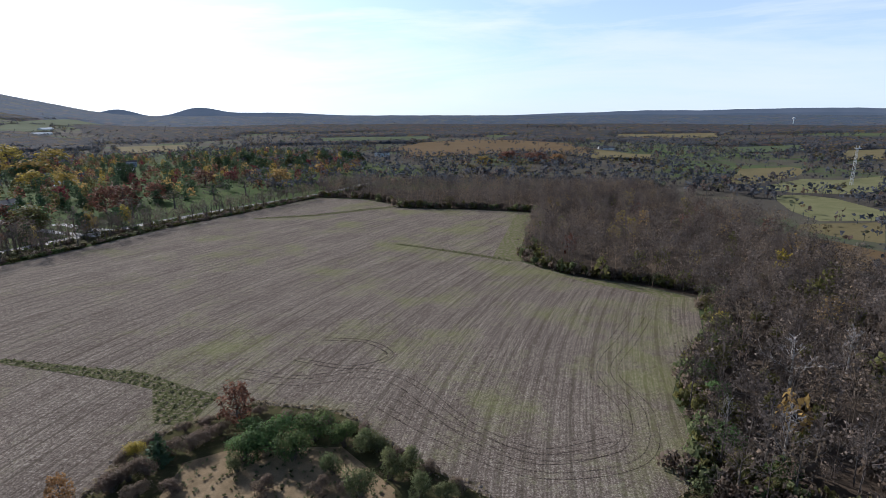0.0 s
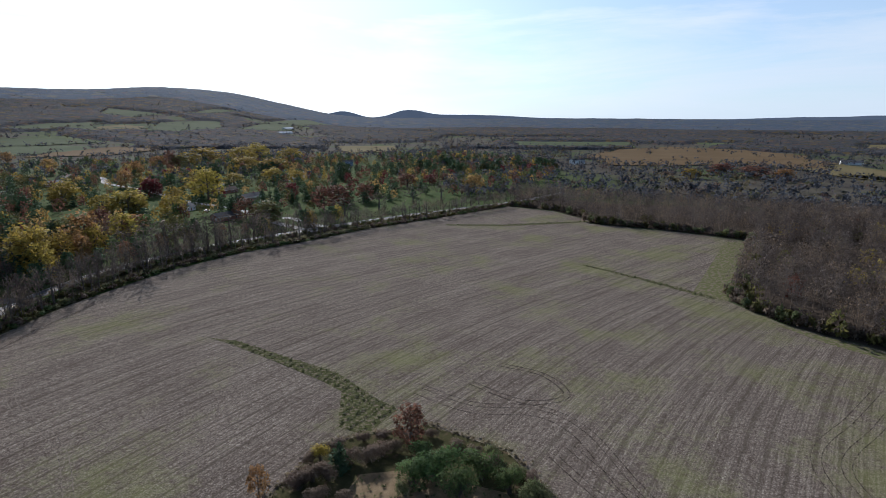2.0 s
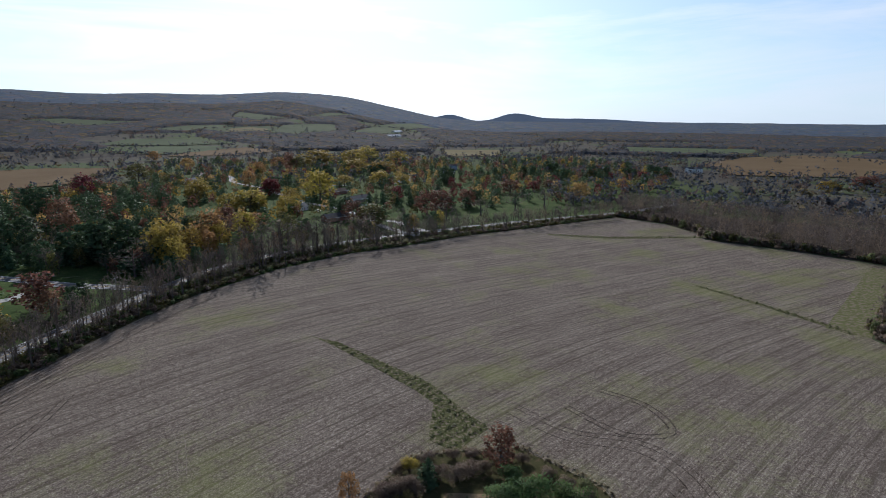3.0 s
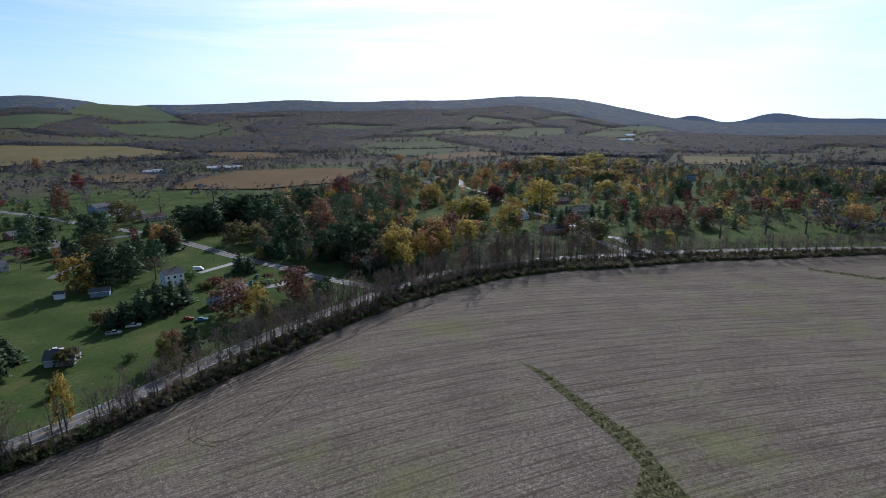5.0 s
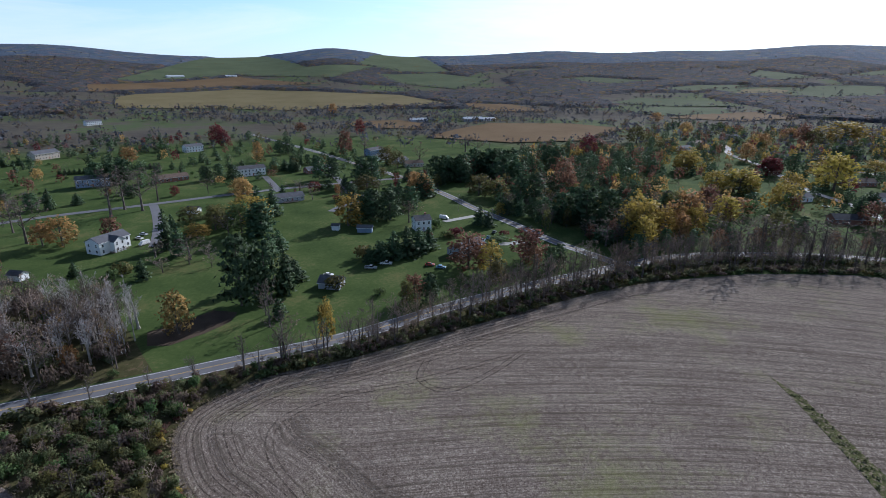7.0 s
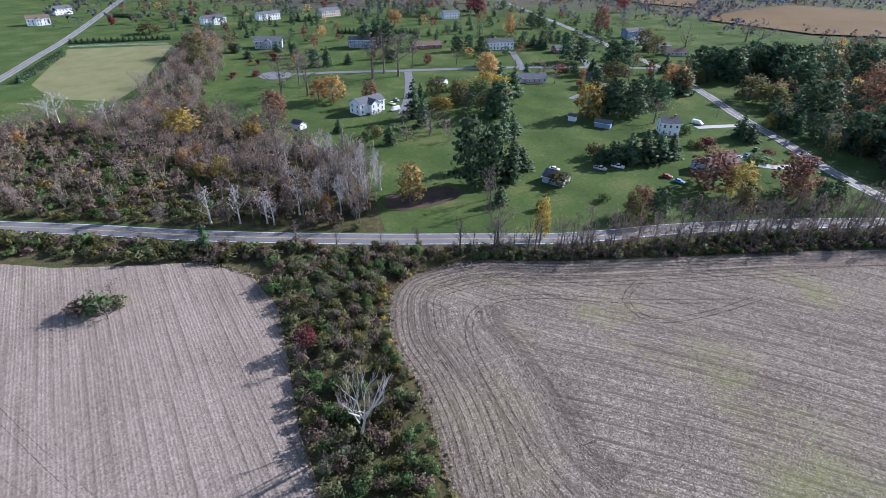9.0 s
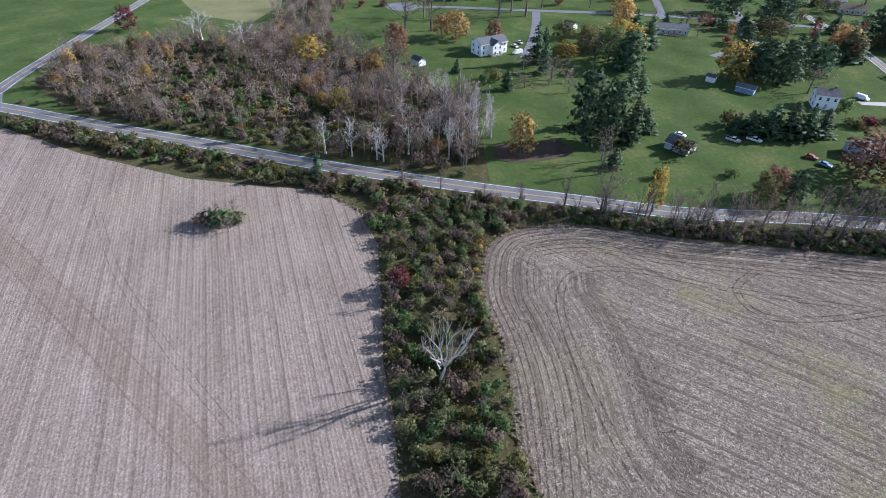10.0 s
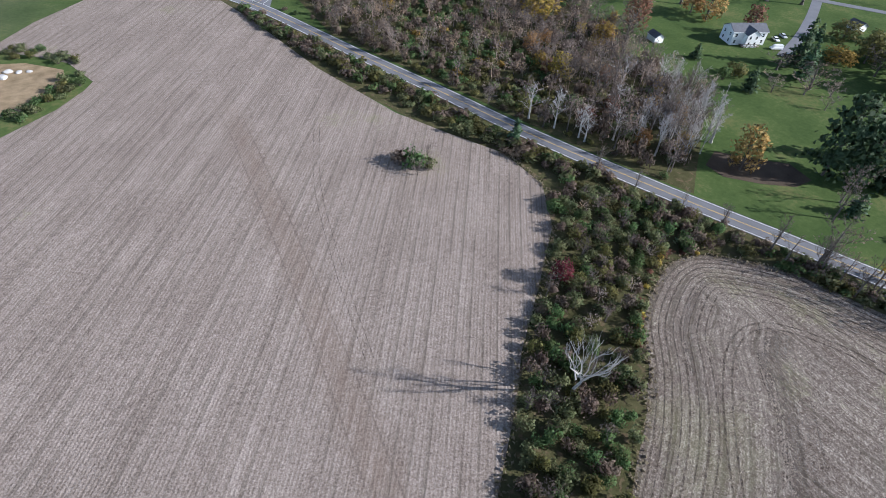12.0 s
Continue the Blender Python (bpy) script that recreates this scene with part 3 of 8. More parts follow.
MAIN_ROAD = spline([(-95.5, -337.8), (-102.9, -277.4), (-114.8, -238.5), (-122.6, -200.4), (-128.5, -170.5), (-136.4, -135.4), (-143.3, -100.2), (-150.7, -70.3), (-159.1, -40.3), (-167.6, -13.3), (-176.1, 13.6), (-185.1, 33.3), (-196.1, 55), (-211.1, 92.2), (-223.9, 130.4), (-231.9, 156.1), (-235.6, 181.9), (-232.5, 212.3), (-224.3, 247), (-209.1, 282.8), (-193.1, 317.3), (-162.2, 371.6), (-125.9, 427.9), (-95, 477.8), (-69.1, 545.1)], 4.0)
SIDE_ROAD = spline([(-220.7, 143.7), (-244.6, 133.8), (-268.7, 122.8), (-308.2, 110.9), (-344.7, 97.9), (-389.1, 86.2), (-456.5, 63.2), (-516, 34), (-610.5, -10.8), (-705.8, -60.5), (-811.7, -116.5)], 8.0)
CUL_ROAD = spline([(-337.4, -193.2), (-358.8, -165.2), (-386.1, -110.1), (-419.4, -43.7), (-443.6, 24.8), (-454.4, 63.2)], 6.0)
LEFT_ROAD = spline([(-115.9, -244.4), (-134.5, -258.7), (-179.5, -286.4), (-279.2, -345.5), (-330.1, -377), (-417.6, -431), (-634.2, -578.1)], 8.0)


def road(name, line, half, label, painted=True, mat=None):
    verts, faces = ribbon(line, -half, half, 0.12, -0.2)
    ob = tagged(mesh_object(name, verts, faces, mat or ASPHALT), label, "road", kind="structure")
    if painted:
        for off, w, m, n in ((-half + 0.45, 0.09, LINE_WHITE, "edge_line"), (half - 0.45, 0.09, LINE_WHITE, "edge_line"),
                             (-0.16, 0.06, LINE_YELLOW, "centre_line"), (0.16, 0.06, LINE_YELLOW, "centre_line")):
            v, f = ribbon(line, off - w, off + w, 0.126, 0.10)
            mesh_object(n, v, f, m, ob)
    return ob


road("road", MAIN_ROAD, 3.7, "grey two-lane country road with white edge lines")
road("road_side", SIDE_ROAD, 3.3, "grey side road leading into the housing")
road("road_cul_de_sac", CUL_ROAD, 3.0, "pale grey residential lane", False)
road("road_left", LEFT_ROAD, 3.3, "grey country road with painted lines", True)

v, f = ribbon(spline([(-128, -262), (-118, -247), (-112, -236)], 3.0), -5.5, 5.5, 0.115, -0.2)
tagged(mesh_object("road_junction", v, f, ASPHALT), "grey asphalt road junction", "road", kind="structure")
bm = bmesh.new()
bmesh.ops.create_cone(bm, cap_ends=True, segments=28, radius1=11, radius2=11, depth=0.3, matrix=pose(-344, -188, -0.035))
me = bpy.data.meshes.new("road_turning_circle")
bm.to_mesh(me)
bm.free()
me.materials.append(ASPHALT)
tagged(new("road_turning_circle", me), "round asphalt turning circle", "road", kind="structure")
bm = bmesh.new()
bm.faces.new([bm.verts.new((x, y, 0.04)) for x, y in ((-436, 591), (-433, 619), (-416, 626), (-391, 586), (-370, 540), (-380, 520), (-396, 540))])
me = bpy.data.meshes.new("water_pond")
bm.to_mesh(me)
bm.free()
me.materials.append(WATER)
POND = tagged(new("water_pond", me), "small bright pond among the houses", "pond", kind="structure")
slab("ground_mown_field", [(-274, -315), (-366, -383), (-409, -321), (-339, -280), (-291, -251), (-260, -240), (-254, -278)], 0.03, TANGRASS, "pale mown grass field")
slab("ground_weed_strip", [(-132, 137.6), (-121, 135.7), (-98.5, 129.8), (-79.1, 124.2), (-71.6, 121.2), (-63.6, 106), (-55.6, 104.8), (-53.5, 118.3), (-61.6, 121.4), (-78.1, 130.2), (-106.7, 135.8), (-121, 138.6)], 0.1, WEEDS, "weedy green strip across the stubble", category="grass strip")
slab("ground_weed_line", [(-24.5, 275), (-6.5, 265), (13, 253), (31, 241), (33, 243.5), (14, 256), (-5.5, 267.5), (-24, 277)], 0.1, WEEDS, "thin weedy line across the stubble", category="grass strip")
slab("ground_weed_bank", [(-123, 346), (-85, 357), (-57, 376), (-34, 393), (-33, 398), (-58, 382), (-86, 363), (-124, 350)], 0.1, WEEDS, "weedy bank across the stubble", category="grass strip")
slab("ground_grass_corner", [(23.5, 244), (50, 360), (61, 360), (44, 276), (37, 241)], 0.09, THINGREEN, "green grassy field corner by the wood", category="grass strip")
slab("ground_grass_margin", [(40, 229), (60.6, 206), (84, 190), (93, 190), (73, 206), (53, 217)], 0.09, THINGREEN, "green grassy margin by the wood", category="grass strip")
slab("ground_dry_clearing", [(-50, 92), (-41, 97), (-20, 97), (-8, 84), (-5, 62), (-50, 62)], 0.08, DRYGRASS, "tan dry grass clearing among bushes", category="grass")
slab("ground_hedge_bottom", [(-72, 9), (-86, 3), (-98, -4), (-107, -13), (-122, -20), (-135, -22), (-141, -18), (-150, -4), (-160, -8), (-160, -20), (-150, -45), (-134, -80), (-122, -75), (-112, -57), (-92, -42), (-77, -32), (-67, -23), (-50, -12), (-20, 0), (-30, 20), (-60, 22)], 0.04, VERGE, "weedy ground under the hedgerow", category="ground")
slab("ground_rough_corner", [(-70, 10), (-62, 105), (-45, 122), (-20, 118), (8, 92), (28, 82), (52, 92), (70, 60), (40, 10), (0, -10), (-40, -8)], 0.035, VERGE, "rough weedy ground beside the bushes", category="ground")
v, f = ribbon([p for p in MAIN_ROAD if p.y < 520], 3.5, 22, 0.02, -0.2)
tagged(mesh_object("ground_verge", v, f, VERGE), "rough brown verge between road and field", "verge", kind="structure")
slab("ground_thicket_floor", [(-128, -197), (-144, -126), (-153, -79), (-164, -41), (-176, -48), (-217, -71), (-226, -91), (-230, -117), (-249, -144), (-262, -215), (-245, -219), (-211, -243), (-203, -260), (-165, -270), (-135, -245)], 0.035, VERGE, "rough weedy ground under the thicket")


slab("ground_leaf_patch", [(-191, -51), (-199, -40), (-206, -33), (-203, -24), (-195, -25), (-187, -32), (-180, -41), (-181, -48)], 0.045, LITTER, "bare brown earth and fallen leaves under the garden trees", category="ground")
def headland(points, width, top, mat, label):
    """A strip of stubble whose rows follow the field's edge; its map holds metres across and along."""
    line = spline(points, 3.0)
    cols, verts, faces, uvs, run = 6, [], [], [], 0.0
    for i, p in enumerate(line):
        d = (line[min(i + 1, len(line) - 1)] - line[max(i - 1, 0)]).normalized()
        run += (p - line[i - 1]).length if i else 0.0
        for k in range(cols + 1):
            off = width * k / cols
            verts.append((p.x + d.y * off, p.y - d.x * off, top))
            uvs.append((off, run))
    for i in range(len(line) - 1):
        for k in range(cols):
            a = i * (cols + 1) + k
            faces.append((a, a + 1, a + cols + 2, a + cols + 1))
    ob = mesh_object("ground_headland", verts, faces, mat)
    layer = ob.data.uv_layers.new(name="strip")
    for loop in ob.data.loops:
        layer.data[loop.index].uv = uvs[loop.vertex_index]
    for face in ob.data.polygons:
        if face.normal.z < 0:
            face.flip()
    return tagged(ob, label, "field", kind="structure")


headland([(-66, 17), (-76.2, 5.3), (-90.7, -2.8), (-101.1, -9.9), (-111.5, -19.1), (-123.9, -24.7)], 34.0, 0.064, stubble("corn_stubble_hedge_side", True, 34.0), "stubble rows that follow the hedgerow")
headland([(-101.1, -9.9), (-111.5, -19.1), (-123.9, -24.7), (-134.2, -26.6), (-143.5, -22.9), (-155.7, -7.3), (-162.6, 17.5), (-175.5, 51.6), (-189.5, 86.8), (-200.4, 117.7), (-207.1, 145.5)], 11.0, 0.068, stubble("corn_stubble_road_side", True, 11.0), "stubble rows that turn round the field corner")
TRACKS = [0]


def tyre_tracks(points, offsets, half, mat, label):
    line = spline(points, 3.0)
    for off in offsets:
        TRACKS[0] += 1
        v, f = ribbon(line, off - half, off + half, 0.072 + 0.0016 * TRACKS[0], 0.02)
        tagged(mesh_object("ground_tyre_track", v, f, mat), label, "tyre track", kind="structure")


tyre_tracks([(-88.5, -134), (-73, -104), (-61.5, -71), (-54, -45)], (-0.9, 0.9), 0.07, TRACK_DARK, "dark tyre tracks crossing the stubble")
tyre_tracks([(-183, 116), (-164, 97), (-148, 86), (-130, 81), (-115, 75.5), (-100, 66)], (-0.9, 0.9), 0.08, TRACK_PALE, "pale tyre tracks in the stubble")
tyre_tracks([(-141.7, 137.7), (-122.6, 122.4), (-106.5, 112.4), (-89.5, 98.7)], (-0.9, 0.9), 0.07, TRACK_PALE, "pale tyre tracks in the stubble")
tyre_tracks([(-82, 26), (-96, 14), (-110, 4), (-122, -2), (-133, -1), (-141, 12), (-146, 36), (-155, 66)], (-1.6, 0.2), 0.2, TRACK_DARK, "dark turning tracks in the stubble")
tyre_tracks([(-158, 40), (-147, 36), (-140, 43), (-147, 57), (-159, 72)], (-0.9, 0.9), 0.18, TRACK_DARK, "dark turning tracks in the stubble")
for k, off in enumerate((1.5, 3.1, 4.6, 6.4, 8.0, 9.8, 11.6, 13.4)):
    tyre_tracks([(-70 + off * 0.5, 9), (-88, -1), (-101, -9.9), (-111.5, -19.1), (-123.9, -24.7), (-134.2, -26.6), (-143.5, -22.9), (-155.7, -7.3), (-162.6, 17.5), (-175.5, 51.6), (-189.5, 86.8)], (off,), 0.13 if k % 2 else 0.2, TRACK_DARK, "dark headland pass round the stubble")
tyre_tracks([(-14, 113), (0, 100), (18, 88), (40, 92), (48, 110), (46, 130), (58, 150), (70, 170)], (-6.5, -4.5, -1, 1), 0.1, TRACK_DARK, "dark turning tracks in the stubble")
tyre_tracks([(-52, 130), (-36, 126), (-20, 130), (-8, 124), (6, 104), (20, 94), (36, 98)], (-2.2, -0.4, 3.0), 0.12, TRACK_DARK, "dark turning tracks in the stubble")
tyre_tracks([(-40, 138), (-24, 133), (-14, 140), (-22, 150), (-36, 152)], (-0.9, 0.9), 0.2, TRACK_DARK, "dark turning tracks in the stubble")


# ---- plants: each kind is grown once in a few shapes and then copied ----
class Soup:
    """Vertices and faces of one mesh in the making."""

    def __init__(self):
        self.v, self.f, self.n = [], [], {}

    def tube(self, pts, radii, sides=5):
        base = len(self.v)
        for i, (p, r) in enumerate(zip(pts, radii)):
            d = (pts[min(i + 1, len(pts) - 1)] - pts[max(i - 1, 0)]).normalized()
            a = d.orthogonal().normalized()
            b = d.cross(a)
            for k in range(sides):
                t = 2 * math.pi * k / sides
                self.v.append(p + (a * math.cos(t) + b * math.sin(t)) * r)
        for i in range(len(pts) - 1):
            for k in range(sides):
                p, q = base + i * sides + k, base + i * sides + (k + 1) % sides
                self.f.append((p, q, q + sides, p + sides))

    def spike(self, p, q, r):
        """A thin three-sided twig."""
        base = len(self.v)
        d = (q - p).normalized()
        a = d.orthogonal().normalized()
        b = d.cross(a)
        self.v += [p + a * r, p - a * (0.5 * r) + b * (0.87 * r), p - a * (0.5 * r) - b * (0.87 * r), q]
        self.f += [(base, base + 1, base + 3), (base + 1, base + 2, base + 3), (base + 2, base, base + 3)]

    def sliver(self, p, q, r, rng):
        """The finest twigs, one thin blade each."""
        base = len(self.v)
        side = (q - p).cross(Vector((rng.uniform(-1, 1), rng.uniform(-1, 1), rng.uniform(-1, 1)))).normalized() * r
        self.v += [p - side, p + side, q]
        self.f.append((base, base + 1, base + 2))

    def leaf(self, p, size, rng, droop=0.0, out=None):
        """A folded spray of leaves; with out, it is shaded as part of the rounded crown."""
        a = Vector((rng.gauss(0, 1), rng.gauss(0, 1), rng.gauss(0, 0.7) - droop)).normalized()
        b = a.orthogonal().normalized()
        b = (b * math.cos(t := rng.uniform(0, 6.28)) + a.cross(b) * math.sin(t))
        n = a.cross(b) * (0.3 * size * rng.uniform(-1, 1))
        base = len(self.v)
        self.v += [p - a * size * 0.5, p + b * size * 0.36 + n, p + a * size * rng.uniform(0.35, 0.6), p - b * size * 0.36 + n]
        if out is None:
            self.f += [(base, base + 1, base + 2), (base, base + 2, base + 3)]
            return
        out = out.normalized()
        flat = b.cross(a)
        if flat.dot(out) < 0:
            flat = -flat
        up = (self.v[base + 1] - self.v[base]).cross(self.v[base + 2] - self.v[base]).dot(out) > 0
        self.f += [(base, base + 1, base + 2), (base, base + 2, base + 3)] if up else [(base, base + 2, base + 1), (base, base + 3, base + 2)]
        way = (out + flat * 0.55).normalized()
        for k in range(4):
            self.n[base + k] = way

    def mesh(self, name, mat):
        me = bpy.data.meshes.new(name)
        me.from_pydata(self.v, [], self.f)
        me.materials.append(mat)
        if self.n:
            normals = np.zeros((len(self.v), 3))
            for k, way in self.n.items():
                normals[k] = way
            soften(me, normals)
        return me


SOFT = {}


def soften(me, normals):
    """Gives a crown the shading of its rounded outline."""
    me.shade_smooth()
    me.normals_split_custom_set_from_vertices(normals.tolist())
    SOFT[me.name] = normals


def grow(rng, h, spread, first=0.25, limbs=9, lean=0.0, rise=0.75, sides=5):
    """A trunk with limbs and branches: the wood, and the tips with their directions."""
    wood, tips = Soup(), []
    bend = Vector((rng.uniform(-1, 1), rng.uniform(-1, 1), 0)) * (0.04 + lean)
    def at(t):
        return Vector((bend.x * h * t * t, bend.y * h * t * t, h * 0.86 * t))
    r0 = h * 0.017 + 0.04
    wood.tube([at(t) for t in (0, 0.06, 0.25, 0.5, 0.75, 1.0)], [r0 * 1.5, r0, r0 * 0.85, r0 * 0.6, r0 * 0.35, r0 * 0.12], sides)
    tips.append((at(1.0), Vector((0, 0, 1)), h * 0.12))
    for i in range(limbs):
        t = first + (0.95 - first) * (i + rng.uniform(0, 0.8)) / limbs
        ang = i * 2.4 + rng.uniform(-0.5, 0.5)
        out = Vector((math.cos(ang), math.sin(ang), 0))
        size = spread * (1.15 - 0.75 * abs(t - 0.45)) * rng.uniform(0.7, 1.1) * (1.0 if t < 0.7 else 0.65)
        p = at(t)
        d = (out + Vector((0, 0, rise * rng.uniform(0.7, 1.4)))).normalized()
        pts, q = [p], p
        for k in range(4):
            d = (d + Vector((rng.uniform(-1, 1), rng.uniform(-1, 1), rng.uniform(-0.1, 0.6))) * 0.22).normalized()
            q = q + d * size * 0.3
            pts.append(q)
        rr = r0 * (0.55 - 0.35 * t)
        wood.tube(pts, [rr, rr * 0.75, rr * 0.55, rr * 0.35, rr * 0.15], 3)
        for k in range(1, 5):
            for _ in range(2 if k < 4 else 3):
                side = (d + Vector((rng.uniform(-1, 1), rng.uniform(-1, 1), rng.uniform(-0.4, 0.9))) * 0.9).normalized()
                end = pts[k] + side * size * rng.uniform(0.22, 0.4)
                wood.spike(pts[k], end, rr * 0.4)
                tips.append((end, side, size * 0.3))
    return wood, tips


def plant(name, pieces, label, category):
    """An Empty with its parts, kept as a pattern out of which copies are made."""
    root = new(name)
    for piece, me in pieces:
        ob = new(piece, me)
        ob.parent = root
    return tagged(root, label, category)


def bare_tree(seed, h=15.0, spread=4.2, bark=None, twig=None, twigs=2, sprays=0, **kw):
    rng = random.Random(seed)
    wood, tips = grow(rng, h, spread, **kw)
    fine = Soup()
    for p, d, s in tips:
        for _ in range(sprays):
            fine.leaf(p + d * s * 0.5, s * rng.uniform(0.35, 0.6), rng, 0.0, d + Vector((0, 0, 0.3)))
        for _ in range(twigs):
            way = (d + Vector((rng.uniform(-1, 1), rng.uniform(-1, 1), rng.uniform(-0.3, 0.8))) * 0.8).normalized()
            q = p + way * s * rng.uniform(0.5, 1.1)
            fine.sliver(p, q, 0.05, rng)
            for _k in range(3):
                way = (way + Vector((rng.uniform(-1, 1), rng.uniform(-1, 1), rng.uniform(-0.4, 0.8))) * 0.7).normalized()
                m = p.lerp(q, rng.uniform(0.2, 1.0))
                fine.sliver(m, m + way * s * rng.uniform(0.4, 0.8), 0.035, rng)
    return [("trunk", wood.mesh("trunk", bark or BARK)), ("crown", fine.mesh("crown", twig or TWIG))]


def leaf_tree(seed, mat, h=9.0, spread=3.6, leaves=850, size=0.68):
    """A round-headed tree: short bole, forking limbs, a lumpy head of leaf sprays with gaps."""
    rng = random.Random(seed)
    wood, crown = Soup(), Soup()
    r0 = 0.2
    fork = Vector((rng.uniform(-0.2, 0.2), rng.uniform(-0.2, 0.2), h * 0.3))
    wood.tube([Vector((0, 0, -0.1)), Vector((0, 0, 0.5)), fork, Vector((0, 0, h * 0.85))], [r0 * 1.4, r0, r0 * 0.8, 0.03], 6)
    lumps = []
    for i in range(17):
        t = (i + 0.5) / 17
        a = i * 2.4 + rng.uniform(-0.4, 0.4)
        z = h * (0.14 + 0.74 * t)
        rr = spread * 0.68 * math.sqrt(max(0.05, 1 - ((t - 0.36) / 0.7) ** 2)) * rng.uniform(0.8, 1.1)
        c = Vector((math.cos(a) * rr, math.sin(a) * rr, z))
        lumps.append((c, spread * rng.uniform(0.3, 0.44)))
        mid = fork.lerp(c, 0.5) + Vector((0, 0, -0.2))
        wood.tube([Vector((0, 0, h * (0.16 + 0.45 * t))), mid, c], [r0 * 0.45, r0 * 0.28, 0.02], 3)
    for i in range(leaves):
        c, r = lumps[i % 17]
        d = Vector((rng.gauss(0, 1), rng.gauss(0, 1), rng.gauss(0, 0.9))).normalized() * (r * rng.uniform(0.45, 1.1))
        crown.leaf(c + d, size * rng.uniform(0.5, 1.15), rng, 0.0, d.normalized() * 0.8 + (c + d - Vector((0, 0, h * 0.5))).normalized())
    return [("trunk", wood.mesh("trunk", BARK)), ("crown", crown.mesh("crown", mat))]


def conifer(seed, h=11.0, spread=2.8, mat=None, ragged=0.25, base=0.06, taper=0.85, layers=0, steps=3):
    rng = random.Random(seed)
    wood, crown = Soup(), Soup()
    wood.tube([Vector((0, 0, h * t)) for t in (0, 0.05, 0.5, 0.98)], [h * 0.024, h * 0.018, h * 0.012, 0.02], 6)
    layers = layers or 18
    for i in range(layers):
        t = base + (0.98 - base) * i / layers
        size = spread * ((1 - t) ** taper + 0.05) * min(1.0, 0.55 + t * 4)
        for k in range(9 if t < 0.6 else 6):
            ang = rng.uniform(0, 6.28)
            ln = size * rng.uniform(1 - ragged * 1.5, 1 + ragged)
            out = Vector((math.cos(ang), math.sin(ang), rng.uniform(-0.3, 0.18)))
            p = Vector((0, 0, h * t + rng.uniform(-0.2, 0.2)))
            for m in range(steps):
                u = (m + rng.uniform(0.3, 1.0)) / steps
                crown.leaf(p + out * ln * u + Vector((0, 0, -0.12 * ln * u * u)), ln * 1.05 / steps + 0.2, rng, 0.3, Vector((out.x, out.y, 0.45)))
    crown.spike(Vector((0, 0, h * 0.9)), Vector((0, 0, h)), 0.12)
    return [("trunk", wood.mesh("trunk", BARK)), ("crown", crown.mesh("crown", mat or LEAVES["needle"]))]


def white_pine(seed, h=15.0, spread=4.2, leaves=900, size=1.3):
    """A tall full pine: tiers of upswept boughs that make a rounded column, with shaded gaps between."""
    rng = random.Random(seed)
    wood, crown = Soup(), Soup()
    wood.tube([Vector((0, 0, h * t)) for t in (0, 0.05, 0.5, 0.97)], [h * 0.024, h * 0.018, h * 0.012, 0.02], 6)
    boughs = []
    for i in range(34):
        t = 0.08 + 0.88 * (i + rng.random()) / 34
        a = i * 2.4 + rng.uniform(-0.3, 0.3)
        reach = spread * (0.98 if t < 0.5 else math.sqrt(max(0.03, 1 - ((t - 0.5) / 0.52) ** 2))) * rng.uniform(0.72, 1.08)
        c = Vector((math.cos(a) * reach * 0.68, math.sin(a) * reach * 0.68, h * t))
        wood.spike(Vector((0, 0, h * (t - 0.03))), c, 0.07)
        boughs.append((c, Vector((math.cos(a), math.sin(a), 0.2)), max(0.5, reach * 0.42)))
    for i in range(leaves):
        c, out, r = boughs[i % 34]
        d = Vector((rng.gauss(0, 0.5), rng.gauss(0, 0.5), rng.gauss(0, 0.26))) * r + out * (r * rng.uniform(-0.8, 0.9))
        crown.leaf(c + d, size * rng.uniform(0.55, 1.15), rng, 0.0, Vector((c.x + d.x, c.y + d.y, 0)).normalized() * 0.8 + d.normalized() * 0.5 + Vector((0, 0, 0.5)))
    crown.spike(Vector((0, 0, h * 0.9)), Vector((0, 0, h)), 0.12)
    return [("trunk", wood.mesh("trunk", BARK)), ("crown", crown.mesh("crown", LEAVES["needle"]))]


def bush(seed, mat, h=2.6, spread=1.9, leaves=340, size=0.48, stems=12):
    rng = random.Random(seed)
    wood, crown = Soup(), Soup()
    lumps = [(Vector((rng.uniform(-1, 1) * spread * 0.6, rng.uniform(-1, 1) * spread * 0.6, h * rng.uniform(0.3, 0.68))), rng.uniform(0.35, 0.62)) for _ in range(8)]
    for _ in range(stems):
        q, r = rng.choice(lumps)
        wood.spike(Vector((rng.uniform(-0.3, 0.3), rng.uniform(-0.3, 0.3), -0.05)), q + Vector((rng.uniform(-1, 1), rng.uniform(-1, 1), rng.uniform(0.2, 1.1))) * 0.6, 0.05)
    for i in range(leaves):
        c, r = lumps[i % len(lumps)]
        d = Vector((rng.gauss(0, 1), rng.gauss(0, 1), rng.gauss(0, 0.85))).normalized() * rng.uniform(0.55, 1.08)
        p = c + Vector((d.x * r * spread, d.y * r * spread, d.z * r * h * 0.62))
        if p.z > 0.05:
            crown.leaf(p, size * rng.uniform(0.5, 1.2), rng, 0.0, d * 0.8 + (p - Vector((0, 0, h * 0.3))).normalized())
    return [("woody_base", wood.mesh("woody_base", BARK)), ("foliage", crown.mesh("foliage", mat))]


def recoloured(pieces, mat):
    out = []
    for n, me in pieces:
        if n in ("crown", "foliage"):
            kept = SOFT.get(me.name)
            me = me.copy()
            me.materials[0] = mat
            if kept is not None:
                SOFT[me.name] = kept
        out.append((n, me))
    return out


